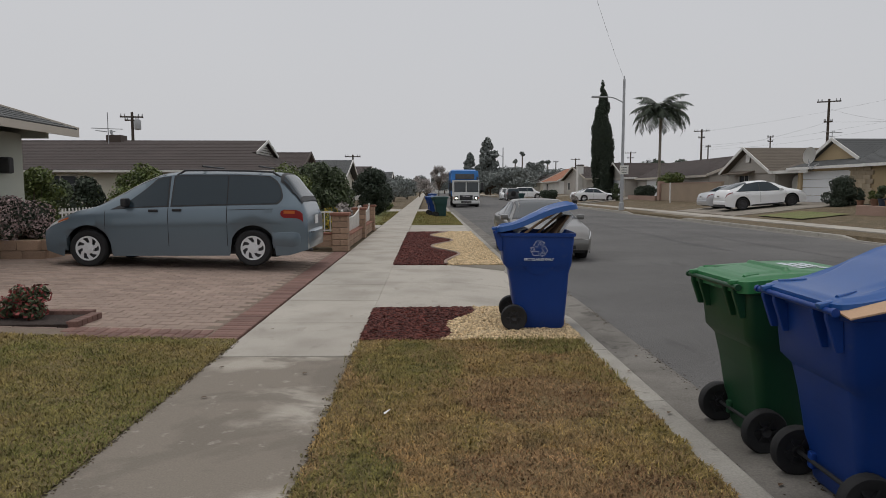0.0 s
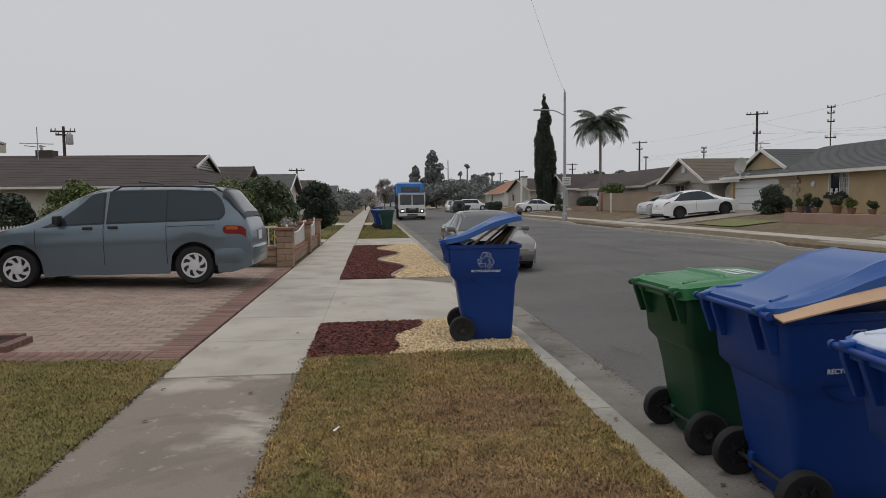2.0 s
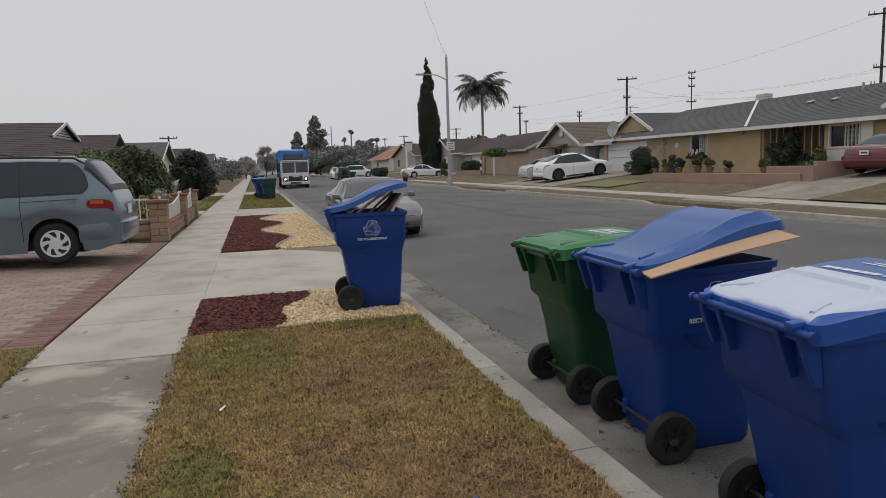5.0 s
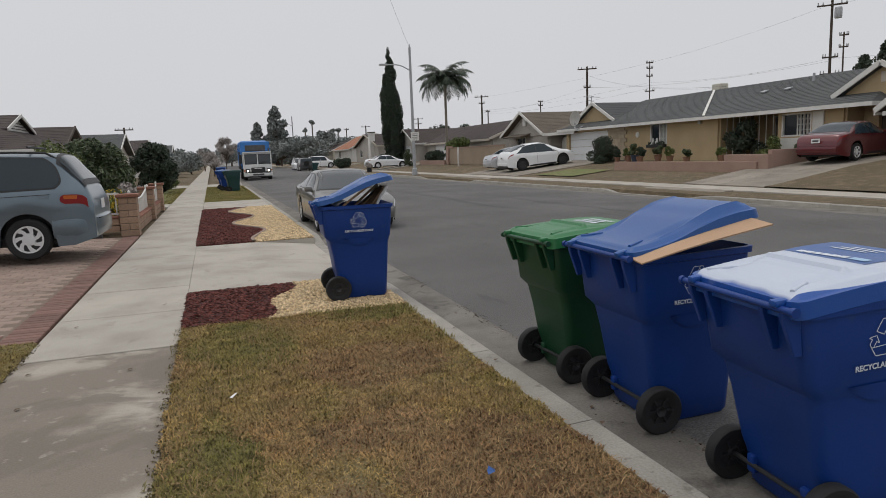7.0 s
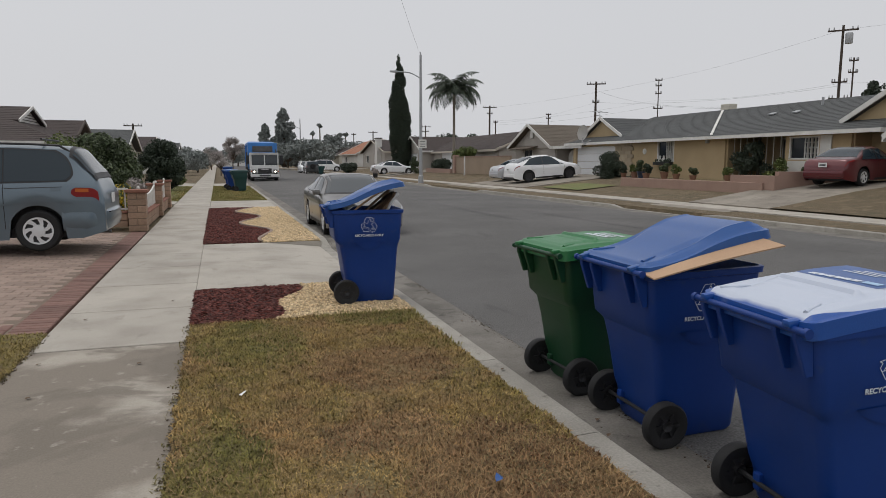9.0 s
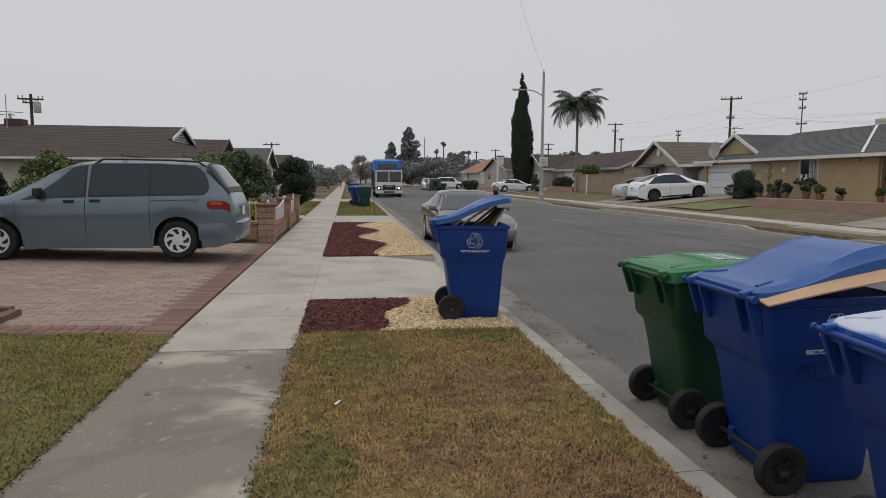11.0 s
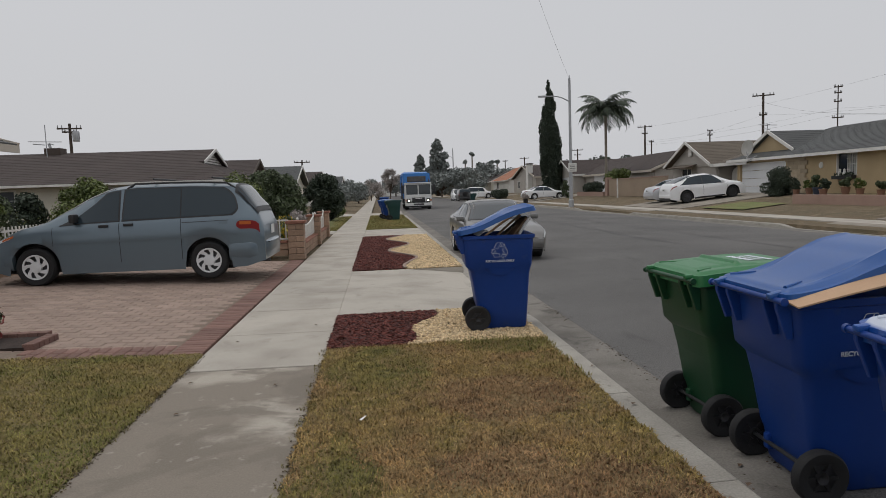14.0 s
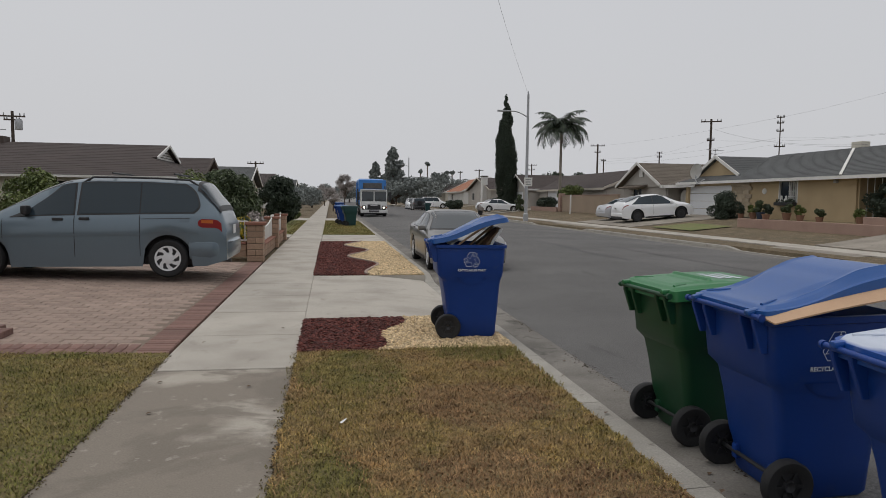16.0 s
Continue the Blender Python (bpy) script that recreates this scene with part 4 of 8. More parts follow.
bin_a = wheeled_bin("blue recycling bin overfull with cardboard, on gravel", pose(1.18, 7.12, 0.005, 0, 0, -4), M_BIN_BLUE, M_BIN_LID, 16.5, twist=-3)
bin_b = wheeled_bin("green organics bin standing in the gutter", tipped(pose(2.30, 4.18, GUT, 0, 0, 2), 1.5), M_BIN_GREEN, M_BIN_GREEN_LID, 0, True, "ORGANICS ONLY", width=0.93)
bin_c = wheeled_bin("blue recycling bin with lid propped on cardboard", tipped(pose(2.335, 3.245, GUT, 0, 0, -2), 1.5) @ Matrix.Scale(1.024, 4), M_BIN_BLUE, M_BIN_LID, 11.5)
bin_d = wheeled_bin("blue recycling bin with worn lid print and painted white sky glare", tipped(pose(2.29, 2.02, GUT, 0, 0, -6), 3.4), M_BIN_BLUE, M_LID_GLARE, 2.0)
# worn print on the two closed lids
def lid_bar(owner, x, y_, sx, sy, material, label, open_deg=0.0):
    """A thin printed bar that follows the closed lid's top, centred at (x, y_)."""
    bm = bmesh.new()
    g = {}
    lift = 0.0045 if material is not M_BIN_LID else 0.002
    for i in range(7):
        for j in range(7):
            px, py = x + sx * (i / 6 - 0.5), y_ + sy * (j / 6 - 0.5)
            g[i, j] = bm.verts.new(lid_place(open_deg) @ Vector((px, py, lid_top(px, py, False) + lift)))
    for i in range(6):
        for j in range(6):
            bm.faces.new((g[i, j], g[i + 1, j], g[i + 1, j + 1], g[i, j + 1]))
    part("lid_lettering_bar", bm, material, owner, label, smooth=True)


for k, (x, ln) in enumerate(((0.50, 0.30), (0.57, 0.26), (0.64, 0.30))):
    for q in range(4):
        lid_bar(bin_b, x, (q - 1.5) * ln / 4, 0.05, ln / 4 - 0.02, M_PRINT, "white lettering too worn to read")
lid_bar(bin_d, 0.645, 0.045, 0.35, 0.46, M_BIN_LID, "blue field of the worn label", 2.0)
for q in range(6):
    lid_bar(bin_d, 0.505 + 0.004 * q, 0.20 - 0.045 * q, 0.034, 0.040, M_PRINT, "white lettering too worn to read", 2.0)
lid_bar(bin_d, 0.530, -0.105, 0.040, 0.09, M_PALE_BLUE, "pale blue patch of the worn label", 2.0)
for q in range(3):
    lid_bar(bin_d, 0.66 + 0.030 * q, 0.09 - 0.03 * q, 0.013, 0.20, M_PRINT, "white lettering too worn to read", 2.0)


# ---- cardboard in and on the bins ----
def sheet_of_card(label, m, sx, sy, t, material, bend=0.0):
    bm = bmesh.new()
    n = 6
    for i in range(n):
        x0, x1 = -sx / 2 + sx * i / n, -sx / 2 + sx * (i + 1) / n
        z0, z1 = bend * math.sin(math.pi * i / n), bend * math.sin(math.pi * (i + 1) / n)
        v = [bm.verts.new(p) for p in ((x0, -sy / 2, z0), (x1, -sy / 2, z1), (x1, sy / 2, z1), (x0, sy / 2, z0), (x0, -sy / 2, z0 + t), (x1, -sy / 2, z1 + t), (x1, sy / 2, z1 + t), (x0, sy / 2, z0 + t))]
        for f in ((0, 3, 2, 1), (4, 5, 6, 7), (0, 1, 5, 4), (2, 3, 7, 6), *(((3, 0, 4, 7),) if i == 0 else ()), *(((1, 2, 6, 5),) if i == n - 1 else ())):
            bm.faces.new([v[k] for k in f])
    bmesh.ops.remove_doubles(bm, verts=bm.verts, dist=1e-5)
    ob = new("cardboard_sheet", mesh_of("cardboard_sheet", bm, material))
    ob.matrix_basis = m
    return tagged(ob, label, "cardboard", "cardboard waste")


sheet_of_card("flat brown cardboard sheet jutting from the bin", pose(2.255, 2.93, 1.012, 6, -12, -8), 0.80, 0.38, 0.008, M_CARD, 0.01)
for i, (x, yy, z, ang, mt, ln) in enumerate(((1.16, 6.93, 1.09, -36, M_CARD, 0.50), (1.26, 6.99, 1.07, -42, M_CARD_DARK, 0.46), (1.34, 7.07, 1.06, -38, M_CARD_DARK, 0.44), (1.36, 6.98, 1.04, -52, M_CARD_DARK, 0.34), (1.42, 7.15, 1.05, -58, M_CARD, 0.32))):
    sheet_of_card("folded brown cardboard sticking out of the open bin", pose(x, yy, z, 4 * i - 8, ang, 5 * i - 8), ln, 0.10 + 0.02 * i, 0.018, mt, 0.012)
sheet_of_card("crumpled white paper under the bin lid", pose(1.0, 6.95, 1.045, 10, -12, 20), 0.16, 0.12, 0.006, M_PAPER, 0.03)
sheet_of_card("white carton showing above the bin rim", pose(1.47, 7.2, 1.08, 0, -55, 10), 0.26, 0.3, 0.03, M_PAPER, 0.01)


# ---- cars ----
def smooth_profile(pts, xs_, k=3):
    v = np.interp(xs_, [p[0] for p in pts], [p[1] for p in pts])
    for _ in range(k):
        v = np.convolve(np.r_[v[0], v, v[-1]], [0.25, 0.5, 0.25], "valid")
    return v


def car_wheel(parent, x, y_, r, w, rim_mat, spokes=7, swirl=0.35):
    s = 1 if y_ > 0 else -1
    m = Matrix.Translation((x, y_, r))
    bm = lathe(bmesh.new(), [(r * 0.62, -w * 0.42), (r * 0.70, -w / 2), (r * 0.92, -w / 2), (r, -w * 0.33), (r, w * 0.33), (r * 0.92, w / 2), (r * 0.70, w / 2), (r * 0.62, w * 0.42)], 32, "y", m)
    wheel = part("wheel", bm, M_RUBBER, parent, smooth=True)
    bm = lathe(bmesh.new(), [(r * 0.655, s * w * 0.47), (r * 0.60, s * w * 0.40), (r * 0.56, s * w * 0.22), (r * 0.01, s * w * 0.20)], 32, "y", m)
    part("rim_well", bm, M_RIM_DARK, wheel, smooth=True)
    bm = bmesh.new()
    lathe(bm, [(r * 0.665, s * w * 0.44), (r * 0.66, s * w * 0.50), (r * 0.58, s * w * 0.49), (r * 0.575, s * w * 0.40)], 32, "y", m)
    lathe(bm, [(r * 0.31, s * w * 0.30), (r * 0.29, s * w * 0.47), (r * 0.12, s * w * 0.50), (r * 0.005, s * w * 0.50)], 24, "y", m)
    for k in range(spokes):
        a = 2 * math.pi * k / spokes
        pts = []
        for rr, da, hw in ((0.20, 0, 0.20), (0.40, swirl * 0.5, 0.17), (0.60, swirl, 0.16)):
            for sg in (-1, 1):
                aa = a + da + sg * hw * (1.5 if rr < 0.3 else 1.35)
                pts.append(bm.verts.new(m @ Vector((r * rr * math.cos(aa), s * w * 0.46, r * rr * math.sin(aa)))))
        bm.faces.new((pts[0], pts[1], pts[3], pts[2]))
        bm.faces.new((pts[2], pts[3], pts[5], pts[4]))
    part("rim", bm, rim_mat, wheel, smooth=True)


def car(name, label, m, paint, L, W, top, shoulder, axles, wheel_r, cabin, rim_mat, roofw=0.72, sides=(), tail="car", glass=None, front_light=(0.12, 0.62), plate=True,
        group="", spokes=7, swirl=0.35, rails=False, clear=0.19, taper=0.16, squash=1.0):
    """A car along x, front towards -x, centre of its track at the origin. top, shoulder: side profiles as (x, z). cabin: x of windscreen foot and head, rear glass head and foot."""
    root = thing(name, label, "car" if tail != "van" else "minivan", group, m)
    glass = glass or M_GLASS
    xs_ = np.linspace(0, L, int(L / 0.045))
    zt, zs = smooth_profile(top, xs_), smooth_profile(shoulder, xs_)
    zt = np.maximum(zt, zs + 0.012)
    ends = np.minimum(xs_, L - xs_)
    xo = xs_ * squash
    plan = W / 2 * (1 - taper * np.clip(1 - ends / 0.55, 0, 1) ** 2.2)
    arch_r = wheel_r + 0.075
    zb = np.full(len(xs_), clear)
    zb = zb + 0.10 * np.clip(1 - ends / 0.35, 0, 1)
    for ax in axles:
        dx = xo - ax
        zb = np.maximum(zb, np.where(abs(dx) < arch_r, wheel_r + np.sqrt(np.maximum(arch_r**2 - dx**2, 0)), 0))

    def section(i):
        h = zt[i] - zs[i]
        up = min(1.0, max(0.0, (h - 0.06) / 0.30))
        wr = blend(plan[i] * 0.90, W / 2 * roofw, up)
        ws = plan[i]
        z0, z2 = zb[i], zs[i]
        mid = max(z0 + 0.01, clear + 0.67 * (z2 - clear))
        p = [(ws * 0.97, z0), (ws, mid), (ws * 0.99, blend(mid, z2, 0.75)), (ws * 0.955, z2)]
        edge_z = zt[i] - blend(0.02, 0.07, up)
        p += [(blend(ws * 0.955, wr, 0.5), blend(z2, edge_z, 0.5) + 0.012 * up), (wr, edge_z), (wr * 0.86, zt[i] - 0.022 * up), (wr * 0.5, zt[i] - 0.004), (0, zt[i])]
        return p

    secs = [section(i) for i in range(len(xs_))]
    np_ = len(secs[0])

    def at(x, v, s, off):
        """The surface at length x, ring position v, side s, pushed out by off."""
        u = x / L * (len(xs_) - 1)
        i = min(int(u), len(xs_) - 2)
        k = min(int(v), np_ - 2)
        fu, fv = u - i, v - k
        a = [[Vector((xo[i + d], secs[i + d][k + e][0], secs[i + d][k + e][1])) for e in (0, 1)] for d in (0, 1)]
        p = (a[0][0] * (1 - fu) + a[1][0] * fu) * (1 - fv) + (a[0][1] * (1 - fu) + a[1][1] * fu) * fv
        nrm = (a[1][0] + a[1][1] - a[0][0] - a[0][1]).cross(a[0][1] + a[1][1] - a[0][0] - a[1][0])
        if nrm.length > 1e-9:
            nrm.normalize()
            if nrm.y + nrm.z * 0.5 < 0:
                nrm = -nrm
            p = p + nrm * off
        return Vector((p.x, p.y * s, p.z))

    bm = bmesh.new()
    rows_ = []
    for i, sec in enumerate(secs):
        ring = [bm.verts.new((xo[i], y_, z)) for y_, z in sec] + [bm.verts.new((xo[i], -y_, z)) for y_, z in sec[-2::-1]]
        rows_.append(ring)
    for a, b in zip(rows_, rows_[1:]):
        for k in range(len(a) - 1):
            bm.faces.new((a[k], a[k + 1], b[k + 1], b[k]))
    bm.faces.new(rows_[0])
    bm.faces.new(rows_[-1])
    body = part("body", bm, paint, root, smooth=True)
    # dark underbody with wheel wells
    bm = bmesh.new()
    box(bm, L * squash / 2, 0, clear + 0.09, L * squash - 0.5, W - 0.36, 0.14)
    for ax in axles:
        for s in (-1, 1):
            lathe(bm, [(arch_r + 0.02, s * (W / 2 - 0.30)), (arch_r + 0.01, s * (W / 2 - 0.05))], 28, "y", Matrix.Translation((ax, 0, wheel_r)))
            lathe(bm, [(arch_r + 0.02, s * (W / 2 - 0.30)), (0.01, s * (W / 2 - 0.30))], 28, "y", Matrix.Translation((ax, 0, wheel_r)))
    bm.verts.ensure_lookup_table()
    bmesh.ops.delete(bm, geom=[v for v in bm.verts if v.co.z < clear - 0.02 and abs(v.co.y) > W / 2 - 0.31], context="VERTS")
    part("underbody", bm, M_BLACK, root)

    def patch(pname, x0, x1, v0, v1, s, off, material, owner, skew0=(0, 0), skew1=(0, 0), nx=10, nv=5, lab="", rnd=(0, 0)):
        """A panel on the surface; the skews slant its ends (bottom, top)."""
        bm = bmesh.new()
        g = {}
        for i in range(nx + 1):
            for j in range(nv + 1):
                t = j / nv
                xa = x0 + blend(skew0[0], skew0[1], t) + rnd[0] * abs(2 * t - 1) ** 3
                xb = x1 + blend(skew1[0], skew1[1], t) - rnd[1] * abs(2 * t - 1) ** 3
                g[i, j] = bm.verts.new(at(blend(xa, xb, i / nx), blend(v0, v1, t), s, off))
        for i in range(nx):
            for j in range(nv):
                bm.faces.new((g[i, j], g[i + 1, j], g[i + 1, j + 1], g[i, j + 1]))
        return part(pname, bm, material, owner, lab, smooth=True)

    foot, head_x, rear_head, rear_foot = cabin
    # windscreen and rear glass, both halves in one pane
    for pname, xa, xb in (("windscreen", foot + 0.03, head_x - 0.02), ("rear_window", rear_head + 0.02, rear_foot - 0.03)):
        bm = bmesh.new()
        g = {}
        for i in range(9):
            for j in range(-6, 7):
                v = 8 - abs(j) / 6 * (2.6 if pname == "windscreen" else 3.2 if tail == "van" else 2.95)
                g[i, j] = bm.verts.new(at(blend(xa, xb, i / 8), v, -1 if j < 0 else 1, 0.022 if tail == "van" and pname == "rear_window" else 0.005))
        for i in range(8):
            for j in range(-6, 6):
                bm.faces.new((g[i, j], g[i + 1, j], g[i + 1, j + 1], g[i, j + 1]))
        part(pname, bm, M_GLASS_CLEAR if pname == "windscreen" else glass, root, "", smooth=True)
    for pname, xa, xb in (("windscreen_seal", foot - 0.02, head_x + 0.03), ("rear_window_seal", rear_head - 0.03, rear_foot + 0.02)):
        bm = bmesh.new()
        g = {}
        for i in range(9):
            for j in range(-6, 7):
                v = 8 - abs(j) / 6 * (2.85 if pname == "windscreen_seal" else 3.4 if tail == "van" else 3.15)
                g[i, j] = bm.verts.new(at(blend(xa, xb, i / 8), v, -1 if j < 0 else 1, 0.019 if tail == "van" and pname == "rear_window_seal" else 0.0025))
        for i in range(8):
            for j in range(-6, 6):
                bm.faces.new((g[i, j], g[i + 1, j], g[i + 1, j + 1], g[i, j + 1]))
        part(pname, bm, M_BLACK, root, "", smooth=True)
    for s in (-1, 1):
        for xa, xb, sk0, sk1, *rn in sides:
            patch("window_seal", xa - 0.03, xb + 0.03, 3.04, 4.95, s, 0.003, M_BLACK, root, sk0, sk1, 12, 12, rnd=rn[0] if rn else (0, 0))
            patch("side_window", xa, xb, 3.12, 4.88, s, 0.006, glass, root, sk0, sk1, 12, 12, rnd=rn[0] if rn else (0, 0))
        for ax in axles:
            car_wheel(root, ax, s * (W / 2 - 0.115), wheel_r, 0.205, rim_mat, spokes, swirl)
    return root, at, patch, zs


M_SEAM = mat("dark_seam", (0.02, 0.022, 0.025), 0.7, None, 10, 100, 0, spread=0.05)


def seams(patch, root, xs_list, v0=0.3, v1=3.0, skew=None, sides=(-1, 1)):
    for s in sides:
        for x in xs_list:
            patch("door_seam", x - 0.006, x + 0.006, v0, v1, s, 0.003, M_SEAM, root, nx=1, nv=8)


def put_box(root, pname, c, size, material, bevel=0.0, lab=""):
    return part(pname, bx(*c, *size, bevel=bevel), material, root, lab, smooth=bool(bevel))


# minivan: front towards the garage, side towards the pavement walker
VAN_Z = 0.125
van_top = [(0, 0.62), (0.10, 0.78), (0.55, 0.98), (0.95, 1.06), (1.70, 1.48), (2.15, 1.65), (2.6, 1.70), (3.6, 1.70), (4.30, 1.67), (4.46, 1.64), (4.77, 1.22), (4.86, 1.12), (4.91, 1.0), (4.93, 0.72)]
van_sh = [(0, 0.60), (0.10, 0.74), (0.55, 0.90), (0.95, 0.98), (1.7, 1.02), (3, 1.05), (4.4, 1.08), (4.77, 1.07), (4.86, 1.03), (4.91, 0.95), (4.93, 0.68)]
van, at, patch, _ = car("minivan", "slate blue minivan parked on the brick driveway", pose(-6.70, 12.62, VAN_Z, 0, 0, 0), M_VAN, 4.93, 1.86, van_top, van_sh, (0.76, 3.63), 0.325,
                        (1.0, 2.2, 4.44, 4.80), M_RIM, 0.74,
                        [(1.42, 2.28, (-0.12, 0.68), (0.03, 0.03)), (2.40, 3.42, (0, 0.03), (0, 0)), (3.44, 4.44, (0, 0), (0.06, -0.10), (0, 0.16))], "van", spokes=7, swirl=0.5, taper=0.09, squash=0.93)
seams(patch, van, (2.33, 3.43))
for s in (-1, 1):
    patch("mirror_sail", 1.30, 1.52, 3.05, 3.75, s, 0.010, M_BLACK, van, (-0.05, 0.22), (0, 0.10), 3, 3)
for s in (-1, 1):
    patch("door_seam", 1.15, 1.16, 0.6, 2.9, s, 0.003, M_SEAM, van, nx=1, nv=6)
    patch("slide_rail", 3.45, 4.30, 2.02, 2.16, s, 0.004, M_BLACK, van, nx=8, nv=1)
    patch("fuel_door", 4.12, 4.28, 1.75, 2.0, s, 0.004, M_VAN, van, nx=2, nv=2)
    patch("side_moulding", 0.45, 4.45, 0.92, 0.98, s, 0.012, M_VAN, van, nx=20, nv=1)
    for x in (2.06, 2.50):
        p = at(x, 2.25, s, 0.018)
        put_box(van, "door_handle", p, (0.16, 0.035, 0.045), M_BLACK, 0.012)
    p = at(1.56, 3.42, s, 0.09)
    mirror = put_box(van, "wing_mirror", p, (0.10, 0.20, 0.15), M_BLACK, 0.035)
    patch("tail_light", 4.44, 4.85, 1.32, 1.98, s, 0.016, M_TAIL, van, (0, 0), (0, -0.01), 8, 8, "red tail light", (0.07, 0.0))
    patch("turn_signal", 4.50, 4.70, 1.66, 1.92, s, 0.020, M_AMBER, van, nx=4, nv=2, lab="amber turn signal")
    patch("headlight", 0.06, 0.42, 2.2, 3.0, s, 0.008, M_LENS, van, nx=5, nv=3)
    patch("front_signal", 0.28, 0.48, 2.3, 2.9, s, 0.011, M_AMBER, van, nx=3, nv=2)
    bm = bmesh.new()
    pts = [at(x, 5.35, s, 0.05) for x in (2.45, 2.6, 3.2, 3.8, 4.25, 4.40)]
    pts[0].z -= 0.07
    pts[-1].z -= 0.07
    for a, b in zip(pts, pts[1:]):
        rod(bm, a, b, 0.018, seg=6)
    part("roof_rail", bm, M_BLACK, van, smooth=True)
for x in (2.7, 3.7):
    bm = rod(bmesh.new(), (x, -0.62, 1.765), (x, 0.62, 1.765), 0.016, seg=6)
    part("roof_bar", bm, M_BLACK, van)


def bumper_band(half_path, profile):
    """A wrap-round bumper: half_path (x, y) from the side to the middle, profile (outward, z) from top to bottom."""
    path = [Vector((x, y, 0)) for x, y in half_path]
    path += [Vector((p.x, -p.y, 0)) for p in path[-2::-1]]
    bm = bmesh.new()
    rings = []
    for k, p in enumerate(path):
        d = path[min(k + 1, len(path) - 1)] - path[max(k - 1, 0)]
        out = Vector((d.y, -d.x, 0)).normalized()
        if out.dot(p - Vector((2.3, 0, 0))) < 0:
            out = -out
        rings.append([bm.verts.new(p + out * o + Vector((0, 0, z))) for o, z in profile])
    for a, b in zip(rings, rings[1:]):
        for k in range(len(a) - 1):
            bm.faces.new((a[k], a[k + 1], b[k + 1], b[k]))
    for r in (rings[0], rings[-1]):
        bm.faces.new(r)
    return bm


BAND = ((-0.09, 0.635), (-0.015, 0.625), (0.012, 0.60), (0.022, 0.50), (0.016, 0.40), (-0.02, 0.32), (-0.09, 0.30))
part("rear_bumper", bumper_band(((3.98, 0.905), (4.15, 0.915), (4.32, 0.905), (4.44, 0.865), (4.54, 0.78), (4.61, 0.62), (4.645, 0.40), (4.655, 0.0)), BAND), M_VAN, van, smooth=True)
part("front_bumper", bumper_band(((0.40, 0.90), (0.28, 0.89), (0.16, 0.84), (0.06, 0.72), (0.0, 0.5), (-0.03, 0.25), (-0.04, 0.0)), tuple((o, z - 0.03) for o, z in BAND)), M_VAN, van, smooth=True)
part("exhaust_tip", rod(bmesh.new(), (4.30, -0.55, 0.27), (4.62, -0.55, 0.26), 0.03), M_STEEL, van)
put_box(van, "number_plate", (4.60, 0, 0.80), (0.012, 0.31, 0.16), M_PLATE)
put_box(van, "rear_wiper", (4.39, -0.2, 1.26), (0.03, 0.45, 0.025), M_BLACK)
put_box(van, "step_bumper_pad", (4.615, 0, 0.592), (0.06, 1.3, 0.012), M_BLACK)


def sedan_details(root, at, patch, L, W, shoulder_v=3.0, seam_x=(), handles=(), tail=(0.86, 1.0), paint=None, lit=None, z_plate=0.75, mirror_x=1.55, z_grille=0.58):
    """Lights, mirrors, seams, handles, grille, plates."""
    seams(patch, root, seam_x)
    for s in (-1, 1):
        patch("headlight", 0.05, 0.46, 2.15, 2.95, s, 0.010, M_LENS, root, nx=6, nv=3)
        patch("tail_light", L - 0.40, L - 0.03, 2.2, 2.95, s, 0.010, M_TAIL, root, nx=6, nv=3)
        p = at(mirror_x, 3.2, s, 0.10)
        put_box(root, "wing_mirror", p, (0.12, 0.18, 0.12), paint, 0.035)
        for x in handles:
            put_box(root, "door_handle", at(x, 2.5, s, 0.012), (0.17, 0.03, 0.03), paint, 0.01)
        patch("sill_trim", 1.45, L - 1.65, 0.02, 0.18, s, 0.004, M_BLACK, root, nx=14, nv=1)
    part("front_bumper", bx(0.03, 0, 0.42, 0.16, W * 0.84, 0.22, bevel=0.06), paint, root, smooth=True)
    part("rear_bumper", bx(L - 0.03, 0, 0.46, 0.16, W * 0.84, 0.24, bevel=0.06), paint, root, smooth=True)
    part("grille", bx(-0.045, 0, z_grille, 0.03, W * 0.34, 0.09, bevel=0.01), M_BLACK, root)
    part("air_intake", bx(-0.055, 0, 0.36, 0.02, W * 0.5, 0.08, bevel=0.01), M_BLACK, root)
    part("number_plate", bx(L + 0.056, 0, z_plate, 0.012, 0.31, 0.16), M_PLATE, root)
    part("plate_bar", bx(L + 0.064, 0, z_plate, 0.004, 0.22, 0.05), M_SEAM, root)


SEDAN_TOP = [(0, 0.52), (0.08, 0.66), (0.5, 0.82), (1.25, 0.93), (1.95, 1.33), (2.35, 1.43), (3.0, 1.43), (3.45, 1.36), (4.05, 1.06), (4.55, 1.02), (4.70, 0.94), (4.77, 0.62)]
SEDAN_SH = [(0, 0.50), (0.08, 0.62), (0.5, 0.76), (1.25, 0.88), (2.4, 0.93), (3.6, 0.96), (4.3, 0.98), (4.70, 0.90), (4.77, 0.60)]
SEDAN_SIDES = [(1.72, 2.62, (-0.22, 0.42), (0, 0)), (2.70, 3.62, (0, 0), (0.12, -0.28))]


